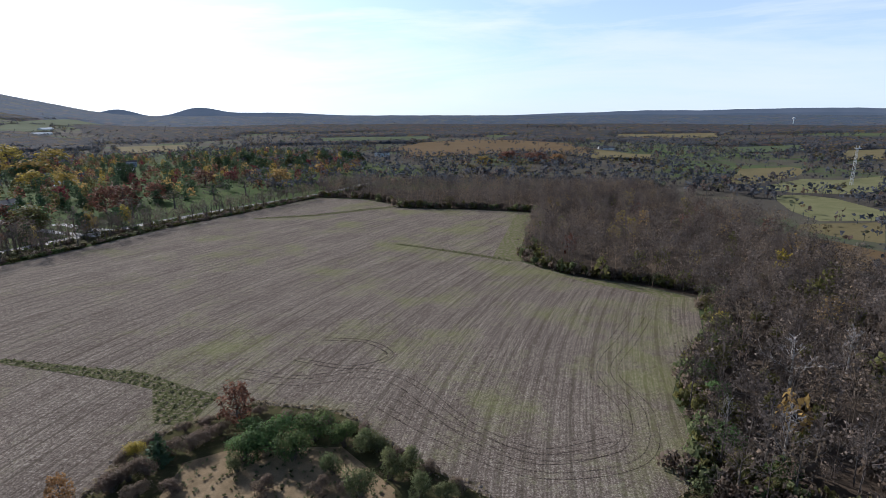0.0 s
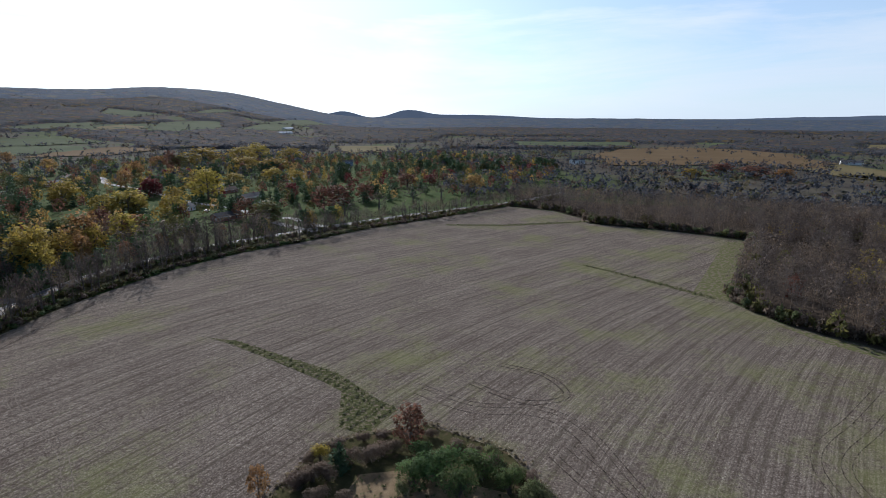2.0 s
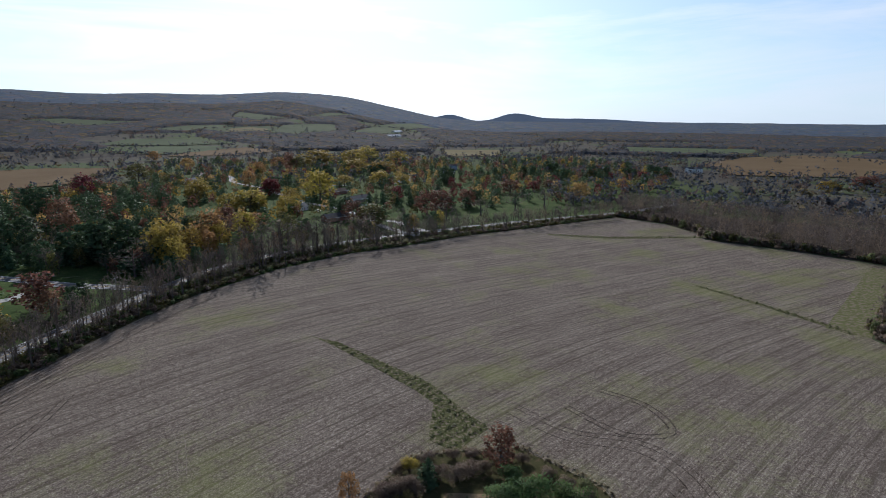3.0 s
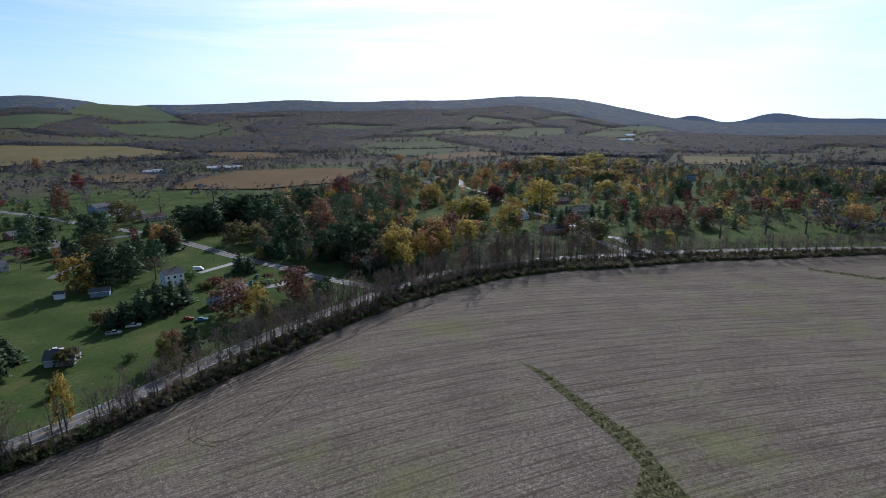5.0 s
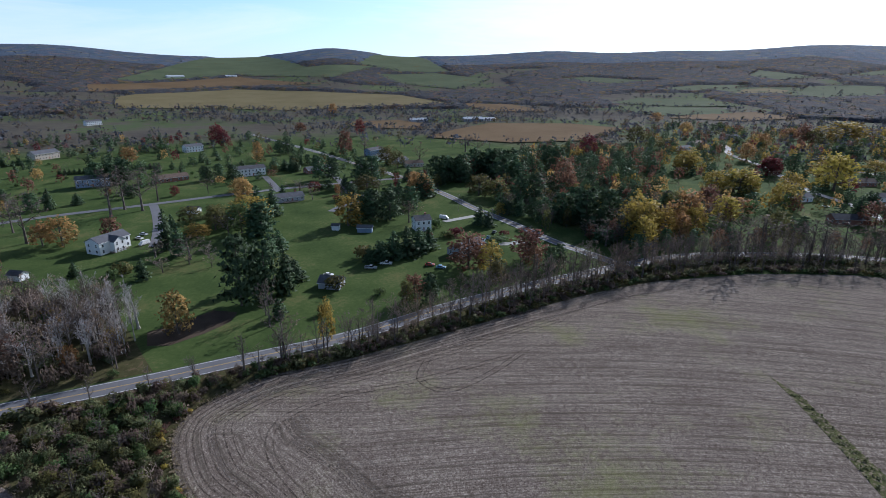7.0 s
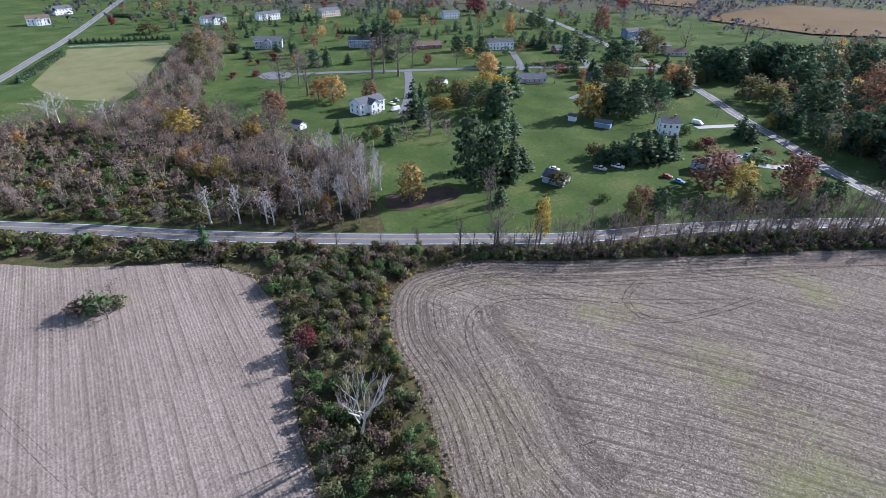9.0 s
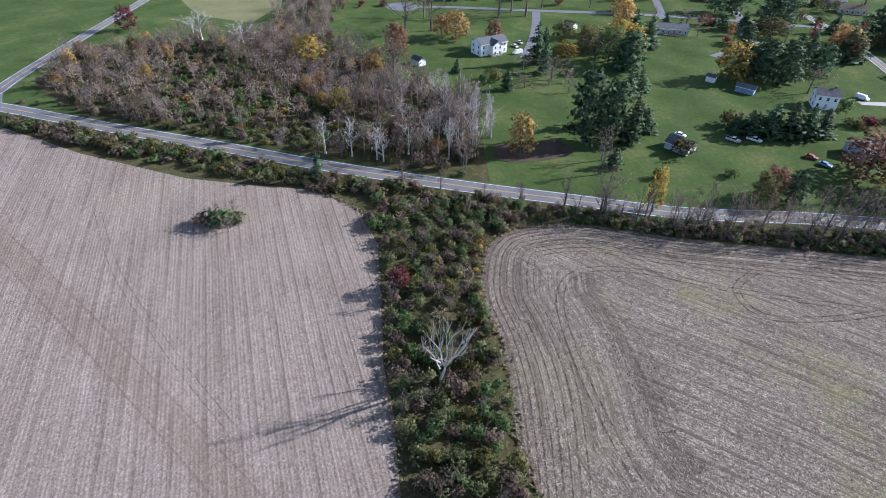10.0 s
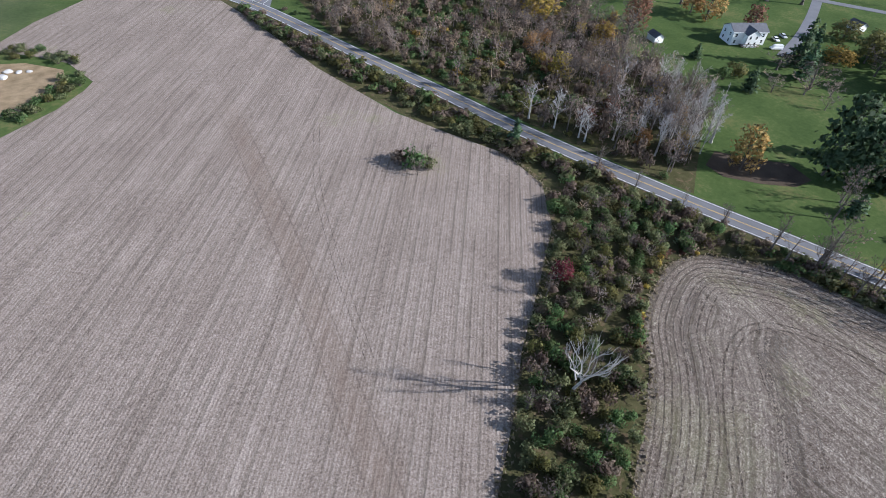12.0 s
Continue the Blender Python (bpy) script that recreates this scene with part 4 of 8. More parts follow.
def sparse_tree(soup, x, y, z, h, r, rng, n=26, thick=1.0, sprays=36):
    """A bare tree of a dense wood: stem, rising limbs and a soft rounded head of fine twigs."""
    foot = Vector((x, y, z - 0.2))
    mid = Vector((x + rng.uniform(-0.8, 0.8), y + rng.uniform(-0.8, 0.8), z + h * 0.55))
    soup.spike(foot, mid + Vector((0, 0, h * 0.3)), 0.15)
    for i in range(n):
        d = Vector((rng.gauss(0, 1), rng.gauss(0, 1), rng.gauss(0.5, 0.8))).normalized()
        p = mid + Vector((d.x * r * 0.2, d.y * r * 0.2, d.z * h * 0.08 - h * 0.06))
        q = mid + Vector((d.x * r, d.y * r, d.z * h * 0.4)) * rng.uniform(0.7, 1.0)
        if i % 4 == 0:
            soup.spike(p, q, 0.07 * thick)
        else:
            soup.sliver(p, q, 0.06 * thick, rng)
        for _k in range(5):
            m = p.lerp(q, rng.uniform(0.4, 1.0))
            w = (d + Vector((rng.uniform(-1, 1), rng.uniform(-1, 1), rng.uniform(-0.4, 1.0)))).normalized()
            soup.sliver(m, m + w * r * rng.uniform(0.2, 0.42), 0.05 * thick, rng)
    # close sprays of twigs that fill the head
    lumps = []
    for i in range(9):
        t, a = (i + 0.5) / 9, i * 2.4 + rng.uniform(-0.4, 0.4)
        rr = r * 0.62 * math.sqrt(max(0.05, 1 - ((t - 0.35) / 0.72) ** 2))
        lumps.append((mid + Vector((math.cos(a) * rr, math.sin(a) * rr, h * (0.42 * t - 0.12))), r * rng.uniform(0.3, 0.44)))
    for i in range(sprays):
        c, w = lumps[i % 9]
        d = Vector((rng.gauss(0, 1), rng.gauss(0, 1), rng.gauss(0.25, 0.9))).normalized() * (w * rng.uniform(0.4, 1.1))
        soup.leaf(c + d, r * rng.uniform(0.09, 0.2), rng, 0.0, d.normalized() * 0.7 + (c + d - mid).normalized() + Vector((0, 0, 0.2)))


def light_bare(seed, h, r, n, mat=None, sprays=40):
    soup = Soup()
    sparse_tree(soup, 0, 0, 0, h, r, random.Random(seed), n, 1.0, sprays)
    return [("crown", soup.mesh("crown", mat or TWIG))]


BARE = [bare_tree(10 + i, 15 + (i % 3), 4.0 + 0.5 * (i % 2), limbs=11, sprays=1, first=0.22 + 0.05 * (i % 3)) for i in range(5)]
SLIM = [bare_tree(30 + i, 12, 2.4, limbs=7, first=0.3, rise=1.3) for i in range(3)]
PALE = [bare_tree(40 + i, 13, 3.2, bark=PALE_BARK, twig=PALE_TWIG, limbs=8, first=0.25, rise=1.0) for i in range(3)]
POPLAR = [bare_tree(50 + i, 15, 2.0, bark=PALE_BARK, twig=PALE_TWIG, limbs=10, first=0.12, rise=2.4, twigs=3) for i in range(3)]
LEAFY = [leaf_tree(60 + i, LEAVES["olive"], 9.0, 3.3) for i in range(3)]
SPRUCE = [conifer(70 + i, 10, 2.9, ragged=0.22, taper=0.7, layers=24) for i in range(3)]
PINE = [white_pine(80 + i) for i in range(3)]
CEDAR = [conifer(90 + i, 5, 1.3, ragged=0.25, base=0.02, taper=0.6) for i in range(2)]
SCRUB = [bare_tree(120 + i, 6.5, 3.0, twig=BRUSH_TWIG, limbs=9, first=0.08, rise=1.1, twigs=2) for i in range(3)]
BUSH = [bush(100 + i, LEAVES["shrub"]) for i in range(4)]
SHAPES = {"bare": BARE, "slim": SLIM, "pale": PALE, "dark_scrub": [light_bare(160 + i, 7, 3.0, 26) for i in range(3)], "poplar": POPLAR, "spruce": SPRUCE, "pine": PINE, "cedar": CEDAR, "scrub": SCRUB}
for hue in ("yellow", "orange", "rust", "red", "olive", "green"):
    SHAPES[hue] = [recoloured(p, LEAVES[hue]) for p in LEAFY]
for hue in ("shrub", "brush", "green", "olive", "red", "rust", "yellow"):
    SHAPES["bush_" + hue] = [recoloured(p, LEAVES[hue]) for p in BUSH]
SIZES = {"bare": (15.5, 4.6), "slim": (12, 2.6), "pale": (13, 3.5), "poplar": (15, 2.2), "spruce": (10, 2.9), "pine": (15, 4.2), "cedar": (5, 1.3), "scrub": (6.5, 3.2)}
WORDS = {"bare": ("leafless_tree", "leafless grey-brown deciduous tree", "tree"), "slim": ("leafless_tree", "slender leafless grey tree by the road", "tree"),
         "pale": ("pale_tree", "leafless tree with pale whitish bark", "tree"), "poplar": ("poplar_tree", "tall narrow pale leafless poplar", "tree"),
         "spruce": ("spruce_tree", "dark green conical spruce", "tree"), "pine": ("pine_tree", "large ragged green white pine", "tree"), "cedar": ("cedar_tree", "small dark evergreen cedar", "tree"), "scrub": ("leafless_shrub", "tall leafless brown shrub in rough growth", "shrub")}
for hue, words in (("yellow", "golden yellow"), ("orange", "orange"), ("rust", "rust-brown"), ("red", "dark red"), ("olive", "olive-yellow"), ("green", "green")):
    WORDS[hue] = (hue + "_leaved_tree", "deciduous tree with %s autumn leaves" % words, "tree")
    SIZES[hue] = (9.0, 3.6)
for hue, words in (("shrub", "dull green"), ("brush", "brown"), ("green", "dark green"), ("olive", "olive"), ("red", "dark red"), ("rust", "rust-coloured"), ("yellow", "yellowing")):
    WORDS["bush_" + hue] = (hue.replace("brush", "brown").replace("shrub", "hedge") + "_bush", "%s leafy bush in rough growth" % words, "bush")
    SIZES["bush_" + hue] = (2.9, 2.2)
SIZES["dark_scrub"], WORDS["dark_scrub"] = (7, 3.2), WORDS["scrub"]
SIZES["brush"], WORDS["brush"] = (9.0, 3.6), WORDS["rust"]
SIZES["thin"], WORDS["thin"] = SIZES["bare"], WORDS["bare"]
LIGHT = {"thin": [light_bare(170 + i, 15, 4.4, 8, None, 30) for i in range(3)], "bare": [light_bare(130 + i, 15, 4.4, 30, None, 30) for i in range(3)], "slim": [light_bare(134 + i, 12, 2.6, 16, None, 12) for i in range(2)], "scrub": [light_bare(137 + i, 7.5, 3.2, 14, BRUSH_TWIG, 50) for i in range(3)], "dark_scrub": [light_bare(160 + i, 7, 3.0, 12, None, 36) for i in range(3)], "poplar": POPLAR,
         "pine": [white_pine(140 + i, leaves=130, size=2.2) for i in range(2)], "spruce": [conifer(143, 10, 2.9, layers=9, steps=2)]}
light_leafy = [leaf_tree(150 + i, LEAVES["olive"], leaves=84, size=1.7) for i in range(3)]
light_bush = [bush(155 + i, LEAVES["shrub"], leaves=110, size=0.95, stems=5) for i in range(3)]
for hue in ("yellow", "orange", "rust", "red", "olive", "green", "brush"):
    LIGHT[hue] = [recoloured(p[1:], LEAVES[hue]) for p in light_leafy]
for hue in ("shrub", "brush", "green", "olive", "yellow"):
    LIGHT["bush_" + hue] = [recoloured(p[1:], LEAVES[hue]) for p in light_bush]
LIGHT["roadside"] = [bare_tree(220 + i, 12, 2.9, limbs=6, first=0.22, rise=1.1, twigs=1, sprays=1, sides=3) for i in range(4)]
SIZES["roadside"], WORDS["roadside"] = SIZES["slim"], WORDS["slim"]
LIGHT["fuzz"] = [bush(180 + i, LEAVES["brush"], leaves=210, size=0.5, stems=10)[1:] for i in range(3)]
SIZES["fuzz"], WORDS["fuzz"] = SIZES["bush_brush"], WORDS["bush_brush"]
FINE_BUSH = [bush(190 + i, LEAVES["shrub"], leaves=1900, size=0.19, stems=24) for i in range(3)]
for hue, words in (("green", "dark green"), ("shrub", "dull green"), ("brush", "reddish-brown"), ("yellow", "yellowing")):
    SHAPES["near_" + hue] = [recoloured(p, LEAVES[hue]) for p in FINE_BUSH]
    SIZES["near_" + hue], WORDS["near_" + hue] = (2.9, 2.2), WORDS["bush_" + hue]
PATTERNS, MASSES = {}, {}
dice = random.Random(7)


def put(kind, x, y, h=None, w=None, turn=None, group="", label="", mass=""):
    """Stands a plant of a kind at a place, h metres high and w wide."""
    if mass.startswith("far_") and kind == "bare":
        kind = "thin"
    shapes = LIGHT[kind] if mass else SHAPES[kind]
    i = dice.randrange(len(shapes))
    h0, r0 = SIZES[kind]
    name, words, category = WORDS[kind]
    h = h or h0 * dice.uniform(0.8, 1.15)
    sz = h / h0
    sx = w / (2 * r0) if w else sz * dice.uniform(0.85, 1.15)
    m = pose(x, y, land(x, y) - 0.03, 0, 0, turn if turn is not None else dice.uniform(0, 360)) @ Matrix.Diagonal((sx, sx, sz, 1))
    if mass:
        for piece, me in shapes[i]:
            MASSES.setdefault((mass, me.materials[0].name), []).append((me, m))
        return None
    if (kind, i) not in PATTERNS:
        ob = plant(name, shapes[i], words, category)
        ob.matrix_basis = m
        ob.scale = (sx, sx, sz)
        PATTERNS[kind, i] = ob
    else:
        src = PATTERNS[kind, i]
        kept = tuple(src.scale)
        src.scale = (1, 1, 1)
        ob = copy_thing(src, m)
        src.scale = kept
    tagged(ob, label or words, category, group)
    return ob


def flush_masses(words):
    """Growth too dense to count becomes one mesh for each of its materials."""
    for (mass, mat), items in MASSES.items():
        verts, faces, normals, base = [], [], [], 0
        for me, m in items:
            co = np.empty(len(me.vertices) * 3)
            me.vertices.foreach_get("co", co)
            co = co.reshape(-1, 3) @ np.array(m.to_3x3()).T + np.array(m.translation)
            verts.append(co)
            soft = SOFT.get(me.name)
            way = np.zeros_like(co) if soft is None else soft @ np.array(m.to_3x3().inverted())
            normals.append(way / np.maximum(np.linalg.norm(way, axis=1, keepdims=True), 1e-6))
            faces += [tuple(base + k for k in p.vertices) for p in me.polygons]
            base += len(co)
        me = bpy.data.meshes.new(mass)
        me.from_pydata(np.concatenate(verts).tolist(), [], faces)
        me.materials.append(bpy.data.materials[mat])
        normals = np.concatenate(normals)
        if normals.any():
            soften(me, normals)
        label, category = words[mass]
        tagged(new(mass, me), label, category, kind="stuff")


def rough_clump(soup, x, y, z, h, r, rng, n=14):
    """A far crown as a loose heap of sprays above a stub of trunk."""
    soup.spike(Vector((x, y, z - 0.5)), Vector((x, y, z + h * 0.7)), 0.25)
    for _ in range(n):
        d = Vector((rng.gauss(0, 1), rng.gauss(0, 1), rng.gauss(0, 1))).normalized() * rng.uniform(0.4, 1.0)
        soup.leaf(Vector((x + d.x * r, y + d.y * r, z + h * 0.58 + d.z * h * 0.4)), r * rng.uniform(0.5, 0.95), rng, 0.0, d + Vector((0, 0, 0.35)))


# ---- open farmland in the distance ----
FAR_FIELDS = []


def far_field(name, poly, mat, label):
    FAR_FIELDS.append(poly)
    far = max(math.hypot(x, y) for x, y in poly) > 850
    slab(name, poly, 1.3 if far else 0.05, mat, label, drape=70.0, category="field")


far_field("ground_tan_field", [(-1492, -530), (-1579, -513), (-1751, -291), (-1607, -11), (-1592, 172), (-1357, 272), (-1308, 196), (-1261, 17), (-1220, -95), (-1278, -264), (-1274, -453)], TANFIELD, "broad tan harvested field beyond the houses")
far_field("ground_brown_field", [(-731, 121), (-822, 179), (-919, 258), (-896, 394), (-809, 447), (-672, 324), (-662, 219)], BROWNFIELD, "brown harvested field beyond the houses")
far_field("ground_brown_strip", [(-898, 19), (-975, 34), (-989, 111), (-914, 150), (-835, 130), (-860, 65)], BROWNFIELD, "strip of brown harvested field")
far_field("ground_brown_upper", [(-1364, 295), (-1301, 415), (-1132, 440), (-1154, 320)], BROWNFIELD, "brown harvested field by a farm")
far_field("ground_brown_band", [(-1732, -688), (-2089, -346), (-1816, -46), (-1818, -302), (-1594, -635)], BROWNFIELD, "long ploughed field below the hills")
far_field("ground_hill_meadow", [(-1843, -671), (-2127, -655), (-2848, -635), (-4150, -693), (-2285, -118), (-2365, 159), (-1972, -14), (-2148, -356), (-1874, -607)], MEADOW, "green meadow on the hillside")
far_field("ground_hill_meadow", [(-2407, 82), (-4193, 394), (-2200, 434), (-2229, 259)], MEADOW, "green meadow on the hillside")
far_field("ground_hill_meadow", [(-2142, 145), (-2197, 365), (-1938, 526), (-1737, 363), (-1909, 204)], MEADOW, "green meadow below the ridge")
far_field("ground_valley_meadow", [(-1871, 758), (-1889, 876), (-1714, 1028), (-1694, 849)], MEADOW, "green valley meadow between hedges")
far_field("ground_valley_meadow", [(-1297, 656), (-1371, 777), (-1252, 891), (-1139, 891), (-1171, 772)], MEADOW, "green valley meadow between hedges")
far_field("ground_valley_meadow", [(-1236, 1095), (-1362, 1272), (-1356, 1521), (-1223, 1377), (-1180, 1144)], MEADOW, "bright green valley meadow")
far_field("ground_pale_field", [(-1331, 1017), (-1408, 1113), (-1362, 1236), (-1286, 1129)], TANFIELD, "pale cut field in the valley")
far_field("ground_hill_meadow", [(-1644, 1303), (-1744, 1415), (-1480, 1399), (-1508, 1294)], MEADOW, "green meadow on the hillside")
far_field("ground_hill_meadow", [(-1491, 1477), (-1608, 1766), (-1604, 1922), (-1504, 1632)], MEADOW, "green meadow on the hillside")
far_field("ground_valley_meadow", [(-1535, 924), (-1543, 1069), (-1471, 1181), (-1421, 1083), (-1450, 949)], MEADOW, "green valley meadow between hedges")
far_field("ground_valley_meadow", [(-1207, 1400), (-1331, 1697), (-1343, 1902), (-1161, 1651), (-1166, 1473)], MEADOW, "green valley meadow between hedges")
far_field("ground_brown_field", [(-973, 620), (-1042, 745), (-1028, 850), (-914, 852), (-895, 718)], BROWNFIELD, "brown field in the valley woods")
far_field("ground_brown_hill_field", [(-94, 1017), (-52, 1285), (61, 1441), (194, 1366), (289, 1211), (217, 899), (117, 952), (41, 893), (-48, 866)], BROWNFIELD, "brown harvested field on a rise")
far_field("ground_valley_meadow", [(-1116, 595), (-1191, 735), (-1091, 834), (-1022, 794), (-1013, 634)], MEADOW, "green valley meadow between hedges")
far_field("ground_valley_meadow", [(-1444, 1021), (-1436, 1140), (-1294, 1310), (-1204, 1218), (-1325, 1051)], MEADOW, "green meadow below the ridge")
far_field("ground_valley_meadow", [(-1358, 1724), (-1537, 2301), (-1289, 2206), (-1292, 1933)], MEADOW, "green meadow below the ridge")
far_field("ground_brown_hill_field", [(-116, 1012), (-78, 1187), (92, 1357), (259, 1166), (291, 1021), (171, 997), (15, 895)], BROWNFIELD, "brown harvested field on a rise")
far_field("ground_pale_pasture", [(201, 899), (291, 1021), (325, 857), (281, 739), (231, 807)], TANFIELD, "pale grass pasture on a rise")
far_field("ground_farm_field", [(276, 524), (365, 666), (439, 685), (443, 657), (383, 585), (293, 511)], TANFIELD, "pale green cut field with mown rows")
far_field("ground_farm_field", [(284, 491), (372, 559), (405, 548), (481, 587), (387, 470), (340, 450), (299, 461)], TANGRASS, "green field beside the tower")
far_field("ground_farm_field", [(272, 445), (300, 448), (313, 426), (306, 367), (281, 335), (238, 334), (243, 371)], TANGRASS, "pale green field beside the wood")
far_field("ground_farm_field", [(220, 325), (276, 330), (231, 273), (220, 285), (207, 309)], TANFIELD, "tan corn stubble field")
far_field("ground_farm_field", [(193, 295), (209, 278), (217, 255), (184, 213), (179, 232), (180, 261)], BROWNFIELD, "brown harvested field beside the wood")
far_field("ground_farm_field", [(558, 774), (705, 962), (804, 995), (634, 780)], TANFIELD, "pale field on a rise")

far_field("ground_distant_field", [(9, 1321), (277, 1091), (246, 909), (117, 970), (7, 1107)], BROWNFIELD, "tan harvested field beyond the wood")
far_field("ground_distant_field", [(255, 963), (342, 892), (285, 739), (234, 817)], TANFIELD, "pale cut field on a slope")
far_field("ground_distant_field", [(526, 1697), (852, 1715), (731, 1468), (454, 1445)], TANFIELD, "pale distant field")
far_field("ground_distant_field", [(559, 1072), (740, 1131), (641, 971), (492, 923)], MEADOW, "green pasture among woods")
far_field("ground_distant_field", [(-351, 1533), (-39, 1614), (-19, 1374), (-283, 1288)], MEADOW, "green pasture among woods")
far_field("ground_distant_field", [(-679, 1132), (-564, 1211), (-474, 1028), (-560, 945)], TANFIELD, "pale distant field")


# ---- woods ----
HOMES = [(-289, -99), (-302, 58), (-259, 74), (-493, -7), (-384, -23), (-486, -63), (-468, -120), (-455, -172), (-427, -242), (-512, -355), (-556, -321), (-602, -274), (-449, -503), (-510, -540), (-586, 46), (-558, 54), (-533, 68), (-512, 79), (-638, -145), (-957, -370), (-475, -170), (-333, 329), (-324, 393), (-374, 418), (-277, 311), (-579, 398), (-620, 440), (-677, 528), (-97, 881), (-325, 403), (-412, 721), (-303, 374), (-389, 669), (-98, 880), (-970, 240), (-972, 267), (-970, 143)]
STREETS = [spline([(-619.1, 477.3), (-586.6, 461.5), (-550.1, 434.1), (-506.4, 419.3), (-467.6, 409.1), (-411.8, 384.4)], 6.0), spline([(-411.8, 384.4), (-362.1, 362.9), (-313.9, 352.8), (-277.0, 337.4), (-243.6, 316.7), (-217.2, 304.8), (-194.3, 297.6)], 6.0), spline([(-409.0, 479.3), (-428.3, 472.5), (-447.3, 470.9)], 6.0), spline([(-242.7, 329.0), (-235.6, 331.2), (-216.8, 319.8), (-192.7, 312.1)], 6.0)]

WOOD_EAST = [(64.4, 368.7), (45.5, 276.2), (37.8, 242), (54.2, 218.7), (74.3, 207.8), (96.2, 189.6), (81.3, 149.9), (66.4, 132.4), (57.9, 116.9), (56.7, 107.3), (53.8, 96.2), (47.1, 81.6), (110.7, 57), (182.7, 114.6), (176.4, 229.4), (195.8, 337.6), (165.4, 460.9), (91.3, 470.5)]
WOOD_NORTH = [(-103.4, 443.6), (-63.9, 433), (-35.5, 404.1), (-31.9, 391), (27.8, 381.1), (62.6, 368.9), (165.7, 375.5), (174.4, 461.2), (41.4, 492.8), (-32.1, 486.5), (-109.5, 517.2)]


def road_gap(x, y, line):
    return min((p.x - x) ** 2 + (p.y - y) ** 2 for p in line[::2]) ** 0.5


def scatter(poly, spacing, rng):
    xs, ys = [p[0] for p in poly], [p[1] for p in poly]
    y = min(ys)
    while y < max(ys):
        x = min(xs)
        while x < max(xs):
            px, py = x + rng.uniform(-0.48, 0.48) * spacing, y + rng.uniform(-0.48, 0.48) * spacing
            if inside(px, py, poly):
                yield px, py
            x += spacing
        y += spacing


def plant_wood(name, poly, spacing, label, near):
    """Trees that can be told apart stand along the near edge; the depth of the wood is one mass."""
    rng = random.Random(len(poly))
    mass, made = Soup(), 0
    for px, py in scatter(poly, spacing, rng):
        if near(px, py) and made < 60 and rng.random() < 0.45:
            put("bare" if rng.random() < 0.94 else "pale", px, py, rng.uniform(10, 15))
            made += 1
        elif name == "bare_wood" and rng.random() < 0.06:
            put(rng.choice(("olive", "olive", "rust", "yellow", "orange")), px, py, rng.uniform(8, 12), rng.uniform(6, 8.5), mass="wood_leafy_trees")
        else:
            sparse_tree(mass, px, py, 0, rng.uniform(11, 19), rng.uniform(3.6, 5.6), rng, 20 if name == "bare_wood" else 12, 1.0, 84 if name == "bare_wood" else 60)
    tagged(new(name, mass.mesh(name, TWIG)), label, "woods", kind="stuff")
    for px, py in scatter(poly, 5.2, rng):
        if name == "bare_wood" and py < 215:
            put(rng.choices(("scrub", "dark_scrub", "bush_brush", "bush_olive"), (30, 40, 20, 10))[0], px, py, rng.uniform(3, 7), rng.uniform(4, 6), mass="wood_edge_scrub")
    slab("ground_" + name, poly, 0.03, LITTER, "brown leaf litter under the trees")


plant_wood("bare_wood", WOOD_EAST, 6.8, "dense leafless grey-brown wood beside the stubble field", lambda x, y: (y < 200 and x < 125))
plant_wood("field_edge_wood", WOOD_NORTH, 6.4, "dark leafless wood beyond the stubble field", lambda x, y: False)


GROVE = [(-298, 101), (-360, 118), (-435, 136), (-587, 209), (-626, 295), (-545, 330), (-331, 229), (-254, 179), (-246, 149), (-279, 135)]
GARDENS = [(-300, 190), (-540, 330), (-700, 420), (-877, 539), (-738, 640), (-560, 800), (-312, 1000), (-126, 854), (-90, 640), (-135, 505), (-200, 436), (-240, 343), (-258, 267), (-268, 210)]
WEST_HOMES = [(-355, -210), (-300, -40), (-330, 60), (-460, 150), (-680, 120), (-1000, -180), (-1050, -480), (-560, -620), (-420, -430)]


def open_land(x, y):
    return any(inside(x, y, f) for f in FAR_FIELDS)


